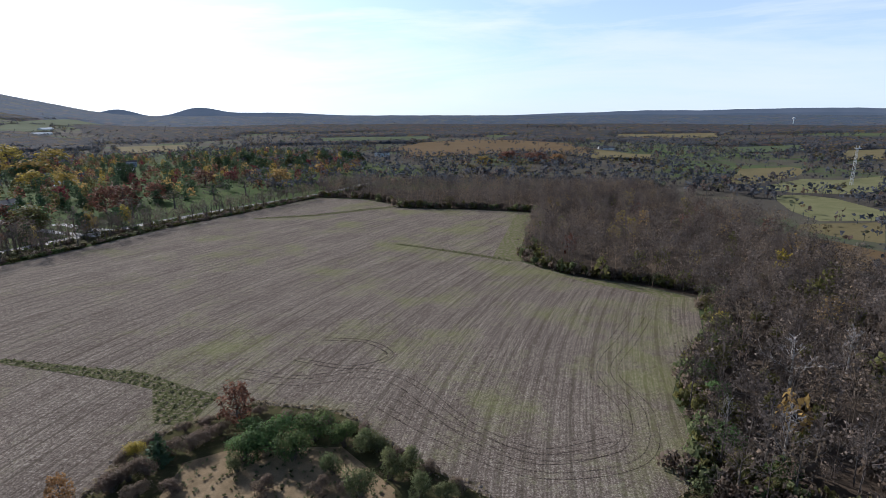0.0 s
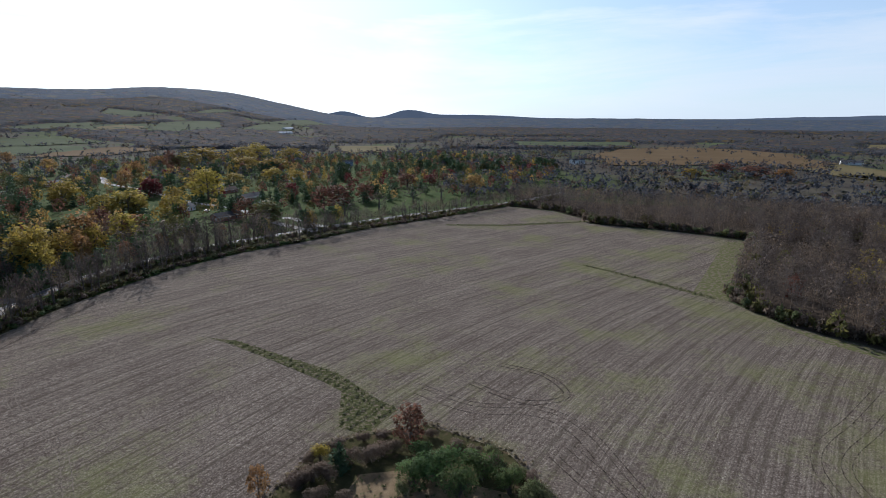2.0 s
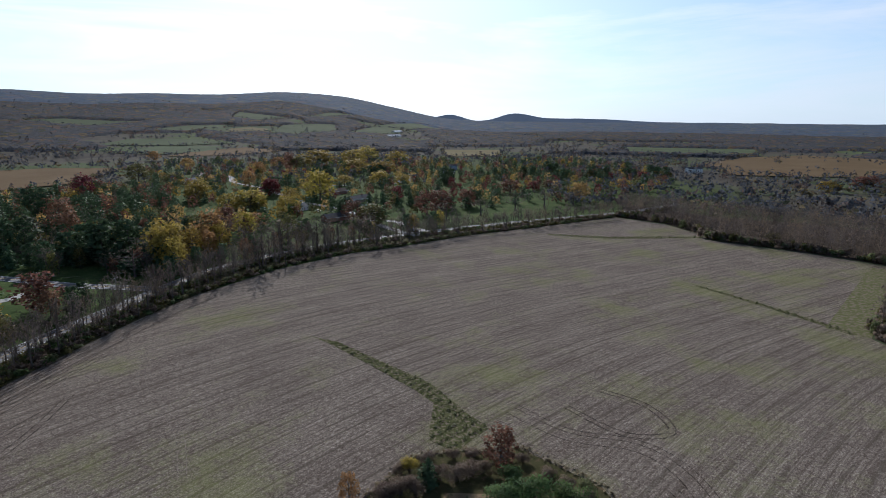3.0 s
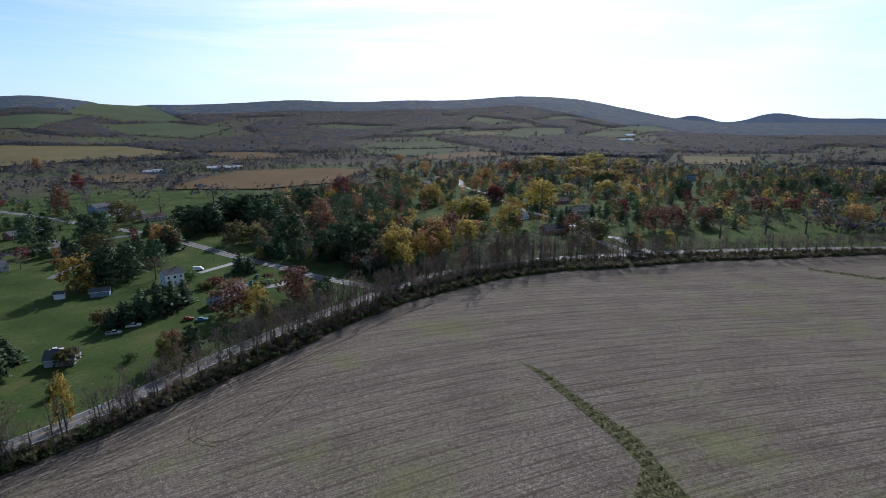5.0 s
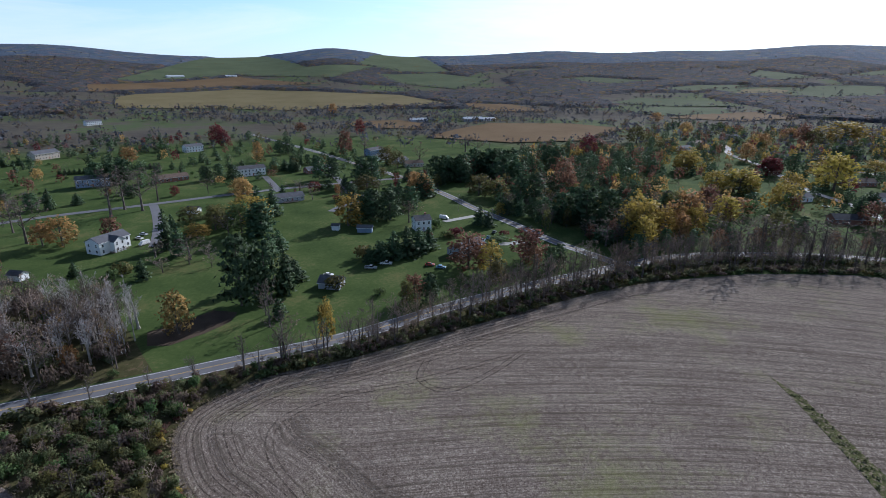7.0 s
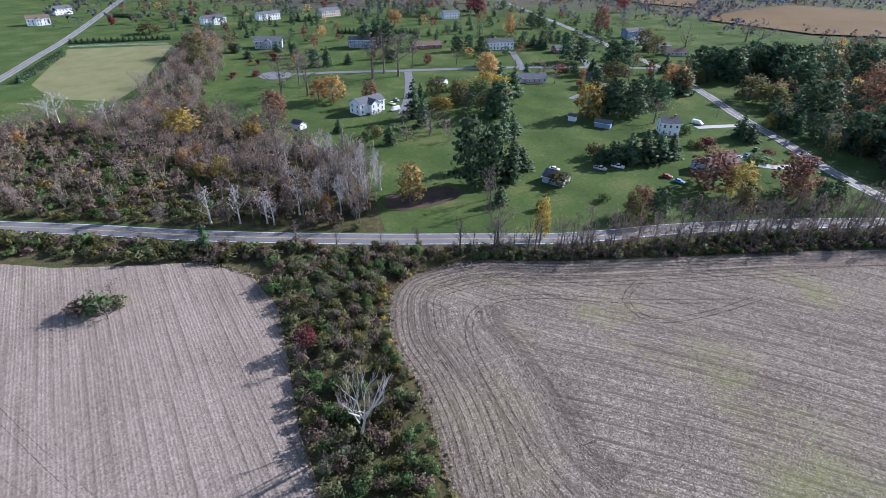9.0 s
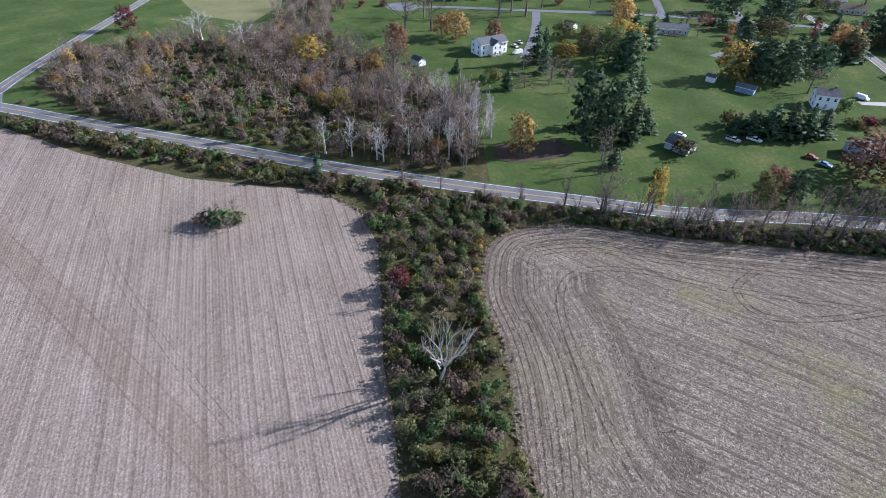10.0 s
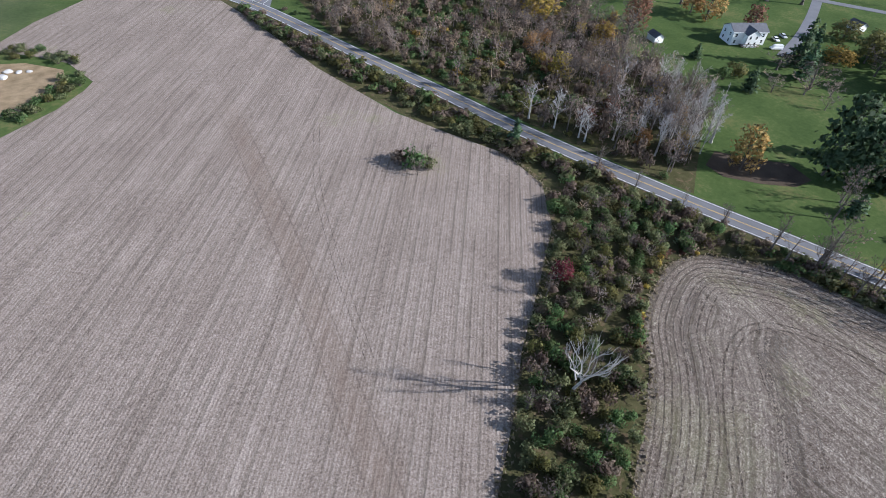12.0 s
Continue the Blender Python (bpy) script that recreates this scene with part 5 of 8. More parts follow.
def far_woods():
    """Mid-distance trees one by one; farther off a closed, uneven canopy with trees standing out of it."""
    rng = random.Random(3)
    soup = Soup()
    made = tried = 0
    while made < 9500 and tried < 80000:
        tried += 1
        r = 500 + 2300 * rng.random() ** 1.5
        a = rng.uniform(-52, 138)
        x, y = -r * math.sin(radians(a)), r * math.cos(radians(a))
        if a > 50 and r < 820 and rng.random() < 0.7 or (a > 20 and r < 640):
            continue
        if open_land(x, y) or inside(x, y, WOOD_EAST) or inside(x, y, WOOD_NORTH) or (r < 900 and road_gap(x, y, SIDE_ROAD) < 14):
            continue
        if r < 1900 and noise.noise(Vector((x / 260, y / 260, 5.0))) < -0.3:
            continue
        made += 1
        rough_clump(soup, x, y, land(x, y), rng.uniform(7, 13), rng.uniform(3.5, 6), rng, 8)
    for _ in range(5200):
        r, a = rng.uniform(720, 1350), rng.uniform(-40, 125)
        x, y = -r * math.sin(radians(a)), r * math.cos(radians(a))
        if not (open_land(x, y) or inside(x, y, GARDENS) or (r < 1000 and inside(x, y, WEST_HOMES))) and noise.noise(Vector((x / 150, y / 150, 4.0))) > -0.12:
            rough_clump(soup, x, y, land(x, y), rng.uniform(7, 14), rng.uniform(3.5, 6), rng, 8)
    # hedgerows along the borders of the far fields
    for poly in FAR_FIELDS:
        for (x0, y0), (x1, y1) in zip(poly, poly[1:] + poly[:1]):
            n = int(math.hypot(x1 - x0, y1 - y0) / 11)
            for i in range(n):
                t = (i + rng.random()) / n
                x, y = x0 + (x1 - x0) * t + rng.uniform(-4, 4), y0 + (y1 - y0) * t + rng.uniform(-4, 4)
                if rng.random() < 0.7 and math.hypot(x, y) < 2600 and noise.noise(Vector((x / 60, y / 60, 9.0))) > -0.25:
                    rough_clump(soup, x, y, land(x, y), rng.uniform(5, 11), rng.uniform(3, 5), rng, 7)
    tagged(new("distant_trees", soup.mesh("distant_trees", FAR_WOOD)), "distant autumn trees across the valley", "woods", kind="stuff")
    verts, faces = [], []
    rings, seg = 150, 420
    inner, outer = 1250.0, 4350.0
    grid, shut = {}, {}
    for i in range(rings + 1):
        r = inner + (outer - inner) * (i / rings) ** 1.25
        for k in range(seg + 1):
            a = radians(-54 + 194 * k / seg)
            x = -r * math.sin(a) + rng.uniform(-4, 4)
            y = r * math.cos(a) + rng.uniform(-4, 4)
            gap = i == 0 or open_land(x, y) or (r < 2300 and noise.noise(Vector((x / 330, y / 330, 2.0))) < (-0.1 if r < 1700 else -0.22)) or (r < 1100 and (inside(x, y, GARDENS) or inside(x, y, WEST_HOMES)))
            shut[i, k] = 0.0 if gap else 1.0
            grid[i, k] = len(verts)
            verts.append((x, y, r))
    for (i, k), n in grid.items():
        x, y, r = verts[n]
        near = (shut[i, k] + shut.get((i - 1, k), 0) + shut.get((i + 1, k), 0) + shut.get((i, k - 1), 0) + shut.get((i, k + 1), 0)) / 5
        rise = rng.uniform(4.0, 7.5) if r < 1600 else rng.uniform(6.2, 9.0)
        verts[n] = (x, y, land(x, y) + (-1.2 if not shut[i, k] else rise * near ** 2))
    for i in range(rings):
        for k in range(seg):
            q = (grid[i, k], grid[i, k + 1], grid[i + 1, k + 1], grid[i + 1, k])
            faces += [(q[0], q[1], q[2]), (q[0], q[2], q[3])] if (i + k) % 2 else [(q[1], q[2], q[3]), (q[1], q[3], q[0])]
    near_faces = [f for f in faces if math.hypot(*verts[f[0]][:2]) < 2450]
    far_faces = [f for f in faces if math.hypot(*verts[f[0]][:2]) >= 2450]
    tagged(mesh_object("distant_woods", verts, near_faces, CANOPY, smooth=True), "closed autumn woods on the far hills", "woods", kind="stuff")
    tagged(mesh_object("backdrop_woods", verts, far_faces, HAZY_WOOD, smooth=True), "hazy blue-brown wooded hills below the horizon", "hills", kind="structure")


far_woods()

# ---- the hedgerow between the fields ----
HEDGE = [(-78, 2.5), (-91, -5), (-101, -12), (-111, -21), (-124, -27), (-134, -29), (-144, -25), (-152, -14), (-156, -25), (-150, -45), (-135, -64), (-127, -66), (-116, -51), (-95, -36), (-80, -26), (-70, -16.5), (-55, -5.5), (-38, 6), (-52, 14), (-66, 11)]
rng = random.Random(21)
for px, py in scatter(HEDGE, 3.55, rng):
    kind = rng.choices(("bush_shrub", "bush_green", "bush_olive", "bush_brush", "bush_yellow"), (40, 21, 21, 18, 0))[0]
    put(kind, px, py, rng.uniform(2.4, 5.2), rng.uniform(3.8, 5.6), group="hedgerow bushes")
for px, py in scatter(HEDGE, 11.0, rng):
    put("slim" if rng.random() < 0.6 else "bare", px, py, rng.uniform(4.5, 7.5), rng.uniform(4, 6), label="small leafless tree in the hedgerow")
for px, py in scatter(HEDGE, 7.5, rng):
    put(rng.choice(("scrub", "fuzz", "fuzz", "dark_scrub")), px, py, rng.uniform(3.5, 6), rng.uniform(3.5, 5.5), mass="hedge_scrub")
put("red", -103.4, -38.4, 7.5, 6.5, label="dark red leafy tree in the hedgerow")
put("bush_green", -102, -97, 7.4, 10.0, label="lone green bush in the stubble field")
put("bush_shrub", -104, -94, 5.6, 6.5, label="lone green bush in the stubble field")
put("bush_brush", -99, -101, 5.8, 8.0, label="lone brown bush in the stubble field")

put("scrub", -107, -98, 5.5, 7.0, label="tall leafless brown shrub in the stubble field")
put("scrub", -100, -93, 5.0, 6.5, label="tall leafless brown shrub in the stubble field")

def dead_tree(seed, h):
    """A forked dead tree: sinuous limbs that divide again and again, with no fine twigs left."""
    rng = random.Random(seed)
    wood, fine = Soup(), Soup()

    def limb(p, d, length, r, depth):
        pts, q = [p], p
        for _ in range(4):
            d = (d + Vector((rng.uniform(-1, 1), rng.uniform(-1, 1), rng.uniform(-0.35, 0.6))) * 0.24).normalized()
            q = q + d * length / 4
            pts.append(q)
        (wood if depth > 1 else fine).tube(pts, [r, r * 0.86, r * 0.74, r * 0.62, r * (0.5 if depth else 0.15)], 6 if depth > 2 else 4)
        if depth:
            for k in range(3):
                way = (d + Vector((rng.uniform(-1, 1), rng.uniform(-1, 1), rng.uniform(0.3, 1.3))) * 0.72).normalized()
                limb(pts[-1] if k < 2 else pts[rng.choice((2, 3))], way, length * rng.uniform(0.55, 0.78), r * (0.52 if k else 0.62), depth - 1)

    limb(Vector((0, 0, -0.1)), Vector((0.08, 0.03, 1)), h * 0.36, 0.42, 4)
    for turn, rise, at in ((200, 0.3, 0.22), (60, 0.8, 0.27), (310, 0.9, 0.3)):
        limb(Vector((0.3, 0.1, h * at)), Vector((math.cos(radians(turn)), math.sin(radians(turn)), rise)), h * 0.2, 0.2, 3)
    return [("trunk", wood.mesh("trunk", PALE_BARK)), ("crown", fine.mesh("crown", PALE_BARK))]


# the dead tree that towers over the hedge
SHAPES["dead"] = [dead_tree(211, 20)]
SIZES["dead"], WORDS["dead"] = (20, 8.0), ("dead_tree", "bleached dead tree with bare forked limbs in the hedgerow", "tree")
put("dead", -82.6, -15.6, 24, 15, 40)


# ---- verges: bushes and slender trees between road and field ----
def along(line, first, last, step, low, high, rng):
    """Places beside a line, between two offsets to its right, from one y to another."""
    run = 0.0
    for a, b in zip(line, line[1:]):
        run += (b - a).length
        if run < step or not (first < a.y < last):
            continue
        run = 0.0
        d = (b - a).normalized()
        off = rng.uniform(low, high)
        yield a.x + d.y * off + rng.uniform(-1, 1) * d.x, a.y - d.x * off + rng.uniform(-1, 1) * d.y


for lo, hi, step, o1, o2, size in ((-245, -66, 4.0, 6.0, 9, 3.0), (-240, -66, 3.9, 9, 14, 3.4), (-245, -66, 3.9, 11, 17, 3.4), (-70, -20, 4.0, 6, 9, 2.6), (-30, 250, 3.9, 5.4, 7.5, 2.6)):
    for px, py in along(MAIN_ROAD, lo, hi, step, o1, o2, rng):
        if inside(px, py, FIELD_EAST) or inside(px, py, FIELD_WEST):
            continue
        kind = rng.choices(("bush_shrub", "bush_green", "bush_olive", "bush_brush"), (36, 14, 22, 28))[0]
        put(kind, px, py, size * rng.uniform(0.7, 1.3), size * rng.uniform(1.4, 2.0), group="verge bushes")
for lo, hi, step, o1, o2, size in ((-20, 250, 2.6, 9.0, 13.0, 2.4), (-20, 250, 3.2, 6.0, 10.0, 2.0), (-245, -40, 2.4, 5.0, 12.0, 3.4), (-245, -40, 2.4, 9.0, 17.0, 3.6), (-30, 250, 3.9, 8.0, 13.0, 2.2), (70, 250, 3.9, 6.0, 9.0, 2.6), (240, 520, 3.9, 5.5, 9, 2.6), (240, 520, 3.9, 8, 14, 2.6)):
    for px, py in along(MAIN_ROAD, lo, hi, step, o1, o2, rng):
        if not (inside(px, py, FIELD_EAST) or inside(px, py, FIELD_WEST)):
            put(rng.choice(("bush_shrub", "bush_green", "bush_brush", "bush_olive")), px, py, size * rng.uniform(0.7, 1.3), size * rng.uniform(1.4, 2.0), mass="verge_scrub")
for lo, hi, step, o1, o2, h1, h2 in ((-70, 20, 11.0, 5.5, 8.5, 8, 12), (-20, 20, 11.0, 5.5, 9.0, 9, 14), (20, 250, 5.0, 5.5, 9.0, 11, 17)):
    for px, py in along(MAIN_ROAD, lo, hi, step, o1, o2, rng):
        put("slim" if rng.random() < 0.6 else "bare", px, py, rng.uniform(h1, h2), rng.uniform(3.5, 6.5), group="roadside trees")
EDGE = spline(FIELD_EAST[7:19], 1.0)
for step, o1, o2, low, high, kinds, mass in ((3, 0.5, 3.0, 1.6, 2.8, ("bush_shrub", "bush_brush", "bush_olive", "bush_green"), "verge_scrub"), (4, 1.5, 6.0, 1.8, 3.2, ("bush_shrub", "bush_brush", "bush_brush"), "verge_scrub"),
                                             (5, 1.0, 5.0, 11, 16, ("roadside", "bare", "bare"), "roadside_wood"), (6, 3.0, 9.0, 11, 18, ("roadside", "bare", "bare"), "roadside_wood"), (9, 1.5, 6.0, 4, 6, ("dark_scrub",), "roadside_wood")):
    for i in range(0, len(EDGE) - step, step):
        a, b = EDGE[i], EDGE[i + step]
        d = (b - a).normalized()
        tall = high > 8
        if tall and (a.y < 15 and rng.random() < 0.75):
            continue
        q = a + Vector((-d.y, d.x, 0)) * rng.uniform(o1, o2) + d * rng.uniform(-1.5, 1.5)
        if road_gap(q.x, q.y, MAIN_ROAD) > 5.5 and not inside(q.x, q.y, FIELD_EAST):
            put(rng.choice(kinds), q.x, q.y, rng.uniform(low, high), rng.uniform(5, 8.5) if tall else rng.uniform(3.6, 6), mass=mass)
for px, py in along(MAIN_ROAD, 300, 530, 4.6, 5.5, 13.0, rng):
    if not inside(px, py, FIELD_EAST):
        put("bare", px, py, rng.uniform(9, 16), rng.uniform(5, 8), mass="roadside_wood")
for px, py in along(MAIN_ROAD, 40, 330, 4.0, -16.0, -6.0, rng):
    kind = rng.choices(("bare", "slim", "olive", "rust", "bush_brush", "pine", "yellow"), (34, 12, 10, 10, 20, 8, 4))[0]
    if road_gap(px, py, SIDE_ROAD) > 7:
        put(kind, px, py, rng.uniform(2, 3) if kind.startswith("bush") else rng.uniform(7, 13), group="roadside trees")
for lo, hi, o1, o2, h1, h2 in ((90, 250, 6.0, 11.0, 4, 6), (50, 250, 5.5, 10.0, 11, 16), (70, 330, 6.5, 12.0, 11, 17), (-6, 60, 8.0, 13.0, 5.5, 8.8), (5, 70, 7.0, 13.0, 5, 8.8), (-18, 60, 7.0, 12.0, 11, 16), (30, 250, 8.0, 13.0, 4, 7), (120, 330, 6.0, 14.0, 12, 18), (25, 140, -14.0, -8.0, 3.5, 7), (60, 330, -15.0, -7.0, 5, 9), (250, 520, 6, 13, 4, 8), (330, 520, -14, -6, 6, 11)):
    for px, py in along(MAIN_ROAD, lo, hi, 3.9, o1, o2, rng):
        if not inside(px, py, FIELD_EAST) and road_gap(px, py, SIDE_ROAD) > 6 and (h2 < 9 or py > 70 or rng.random() < 0.4):
            put("dark_scrub" if h2 < 9 else "roadside", px, py, rng.uniform(h1, h2), rng.uniform(4.0, 6.5), mass="roadside_wood")
for px, py in along(MAIN_ROAD, -230, -45, 5.0, -9.0, -6.0, rng):
    put(rng.choice(("bush_shrub", "bush_brush", "bush_olive", "bush_green")), px, py, rng.uniform(1.6, 3), rng.uniform(2.6, 4.6), group="verge bushes")

# ---- the thicket beyond the road ----
THICKET = [(-128, -197), (-144, -126), (-155, -79), (-165, -48), (-176, -52), (-217, -73), (-226, -91), (-230, -117), (-249, -144), (-262, -215), (-245, -219), (-211, -243), (-203, -258), (-165, -268), (-137, -240)]
GREEN_CORE = [(-158, -197), (-180, -222), (-208, -215), (-192, -154), (-172, -93), (-160, -90), (-148, -117), (-139, -149), (-148, -180)]
for px, py in scatter(THICKET, 4.4, rng):
    bare_part = py > -115
    kind = rng.choices(("bush_brush", "bush_shrub", "bush_green", "bush_olive", "bare", "scrub"), (6, 8, 5, 5, 24, 52) if bare_part else (6, 6, 5, 5, 14, 64))[0]
    core = inside(px, py, GREEN_CORE)
    if core:
        kind = rng.choices(("bush_shrub", "bush_green", "bush_olive", "bush_yellow", "bush_brush", "scrub"), (20, 22, 20, 4, 14, 20))[0]
    elif rng.random() < 0.05:
        put(rng.choice(("yellow", "olive", "rust", "orange")), px, py, rng.uniform(6, 9.5), rng.uniform(6, 8.5), group="thicket trees")
    near = road_gap(px, py, MAIN_ROAD) < 14
    if kind.startswith("bush"):
        put(kind, px, py, rng.uniform(2.2, 4.2), rng.uniform(4.2, 6.5), group="thicket bushes", mass="" if near else "thicket")
    elif kind == "bare":
        put("pale" if py > -100 and rng.random() < 0.6 else kind, px, py, rng.uniform(10, 16), rng.uniform(6.5, 10), group="thicket trees", mass="" if near or py > -100 else "thicket")
    elif rng.random() < 0.5:
        put("fuzz", px, py, rng.uniform(7, 11) if bare_part else rng.uniform(5, 9), rng.uniform(5, 7.5), mass="thicket")
    else:
        put(kind, px, py, rng.uniform(8, 14) if bare_part else rng.uniform(5, 10), rng.uniform(5.5, 8.5), group="thicket shrubs", mass="" if near else "thicket")
for px, py in scatter([(-172, -50), (-180, -72), (-206, -84), (-216, -70), (-196, -54)], 4.6, rng):
    if rng.random() < 0.75:
        put(rng.choice(("poplar", "pale", "bare", "bare")), px, py, rng.uniform(12, 19), rng.uniform(5, 8.5), group="pale poplars")
for px, py in scatter([(-290, -250), (-265, -230), (-345, -225), (-400, -290), (-385, -300), (-330, -260)], 6.5, rng):
    put(rng.choice(("bare", "bare", "scrub", "scrub", "pale", "bush_brush")), px, py, rng.uniform(5.5, 10), rng.uniform(6, 9), group="hedge line trees")
for px, py in scatter([(-213, -192), (-222, -166), (-300, -205), (-366, -244), (-440, -292), (-455, -335), (-390, -300), (-314, -250), (-247, -218)], 6.2, rng):
    put(rng.choices(("scrub", "fuzz", "bare", "orange"), (40, 34, 22, 4))[0], px, py, rng.uniform(6, 11), rng.uniform(6, 9), mass="thicket")
for x, y, h, w in ((-262, -352, 9, 9), (-254, -362, 8, 8), (-272, -370, 10, 10), (-268, -385, 9, 9), (-284, -400, 10, 10), (-280, -420, 9, 9), (-300, -430, 10, 9), (-318, -452, 9, 9)):
    put("scrub", x, y, h, w, group="hedge line trees", label="rounded leafless brown tree beside the country road")
for i in range(17):
    t = i / 16
    put("spruce", -275 - 73 * t, -325 - 43 * t, 5.5, 5.5, group="clipped conifer hedge", label="dark green conifer in a close row by the road")
for i in range(18):
    t = i / 17
    put("spruce", -384 - 44 * t, -399 + 60 * t, 4.5, 5.5, group="clipped conifer hedge", label="dark green conifer in a close row behind a fence")

# ---- grown-up gardens: dense mixed trees between the houses ----


def free_spot(x, y, gap):
    return all((x - hx) ** 2 + (y - hy) ** 2 > gap * gap for hx, hy in HOMES) and road_gap(x, y, SIDE_ROAD) > 8 and road_gap(x, y, MAIN_ROAD) > 8 and all(road_gap(x, y, s) > 6 for s in STREETS)


for px, py in scatter(GROVE, 8.0, rng):
    if free_spot(px, py, 12):
        kind = rng.choices(("pine", "spruce", "bare", "rust", "olive", "yellow", "orange", "bush_green"), (30, 14, 28, 9, 8, 4, 3, 8))[0]
        put(kind, px, py, rng.uniform(2, 4) if kind.startswith("bush") else rng.uniform(7, 14), None if kind.startswith("bush") else rng.uniform(6, 9), group="garden trees", mass="" if px > -335 else "far_garden_trees")
for px, py in scatter(GARDENS, 13.5, rng):
    if free_spot(px, py, 15) and not inside(px, py, GROVE):
        d = math.hypot(px, py)
        if d < 620 and rng.random() < 0.35 or noise.noise(Vector((px / 70, py / 70, 1.0))) < -0.32:
            continue
        kind = rng.choices(("pine", "spruce", "bare", "rust", "olive", "yellow", "orange", "red", "green"), (22, 14, 32, 12, 11, 8, 5, 3, 4))[0]
        put(kind, px, py, rng.uniform(8, 14), rng.uniform(6.5, 9.5), group="garden trees", mass="" if d < 390 else "far_garden_trees")

WEST_GARDENS = [(-355, -210), (-300, -40), (-330, 60), (-460, 110), (-650, 30), (-760, -90), (-760, -420), (-560, -520), (-420, -330)]
for px, py in scatter(WEST_GARDENS, 16.0, rng):
    if px < -375 and free_spot(px, py, 15) and road_gap(px, py, CUL_ROAD) > 9 and rng.random() < 0.62:
        kind = rng.choices(("pine", "spruce", "bare", "olive", "red", "bush_green", "rust", "orange"), (20, 24, 20, 8, 5, 14, 6, 4))[0]
        put(kind, px, py, rng.uniform(1.6, 3.4) if kind.startswith("bush") else rng.uniform(6, 12), None if kind.startswith("bush") else rng.uniform(5.5, 9.5), group="garden trees", mass="" if px > -430 or kind == "bush_green" else "far_garden_trees")
for i in range(22):
    t = i / 21
    put("spruce", -505 - 26 * t, -217 + 69 * t, 5.5, 5.0, group="conifer screen", label="dark green conifer in a close garden screen")
for i in range(12):
    t = i / 11
    put("spruce", -515 - 4 * t, -479 + 32 * t, 5.0, 5.0, group="conifer screen", label="dark green conifer in a close garden screen")

# green bushes along the wood's edge
for (x0, y0), (x1, y1) in zip(WOOD_EAST[5:12], WOOD_EAST[6:13]):
    n = max(1, int(math.hypot(x1 - x0, y1 - y0) / 2.8))
    for i in range(n):
        t = (i + rng.random()) / n
        for _ in range(2):
            put(rng.choice(("bush_shrub", "bush_green", "bush_olive", "bush_brush", "bush_shrub")), x0 + (x1 - x0) * t + rng.uniform(-0.5, 7), y0 + (y1 - y0) * t + rng.uniform(-2, 2), rng.uniform(2.4, 5.0), rng.uniform(3.6, 6), group="wood edge bushes")

for k, (x, y, kind, h, w) in enumerate(((84, 150, "olive", 9, 9), (78, 139, "green", 7.5, 8), (73, 130, "olive", 8.5, 9), (67, 124, "green", 6.5, 7.5), (64, 112, "green", 7, 8), (62, 103, "olive", 7.5, 8.5),
                                        (58, 95, "green", 6, 8), (88, 158, "yellow", 7, 6.5), (56, 86, "olive", 6, 8), (63, 85, "green", 6, 7), (92, 176, "olive", 6, 6))):
    put(kind, x, y, h, w, label="leafy %s tree on the edge of the bare wood" % kind)
put("pale", 86, 120, 15, 12, label="tall leafless tree with pale bark in the wood")
for line in (WOOD_EAST[:13], WOOD_NORTH[:6]):
    for p in spline(line, 2.0):
        for _ in range(2):
            q = p + Vector((rng.uniform(0, 6), rng.uniform(0, 5), 0))
            put(rng.choice(("bush_brush", "bush_shrub", "bush_brush", "bush_olive", "dark_scrub")), q.x, q.y, rng.uniform(3, 7), rng.uniform(4, 6.5), mass="wood_edge_scrub")

# bushes round the rubble pen beside the western field
for px, py in scatter([(-6, -190), (-12, -181), (-22, -189), (-34, -200), (-36, -208), (-26, -203), (-14, -191)], 3.6, rng):
    put(rng.choice(("bush_green", "bush_shrub", "bush_olive")), px, py, rng.uniform(2.4, 4), rng.uniform(4, 6), group="pen bushes")
for px, py in scatter([(-8, -236), (-22, -228), (-34, -214), (-37, -222), (-24, -238), (-8, -248)], 4.0, rng):
    put(rng.choice(("bush_green", "bush_shrub", "bush_olive")), px, py, rng.uniform(2, 3.4), rng.uniform(4, 6), group="pen bushes")
slab("ground_pen", [(-2, -188), (-14, -190), (-28, -204), (-30, -214), (-20, -226), (-2, -234)], 0.03, DRYGRASS, "bare earth pen beside the field")

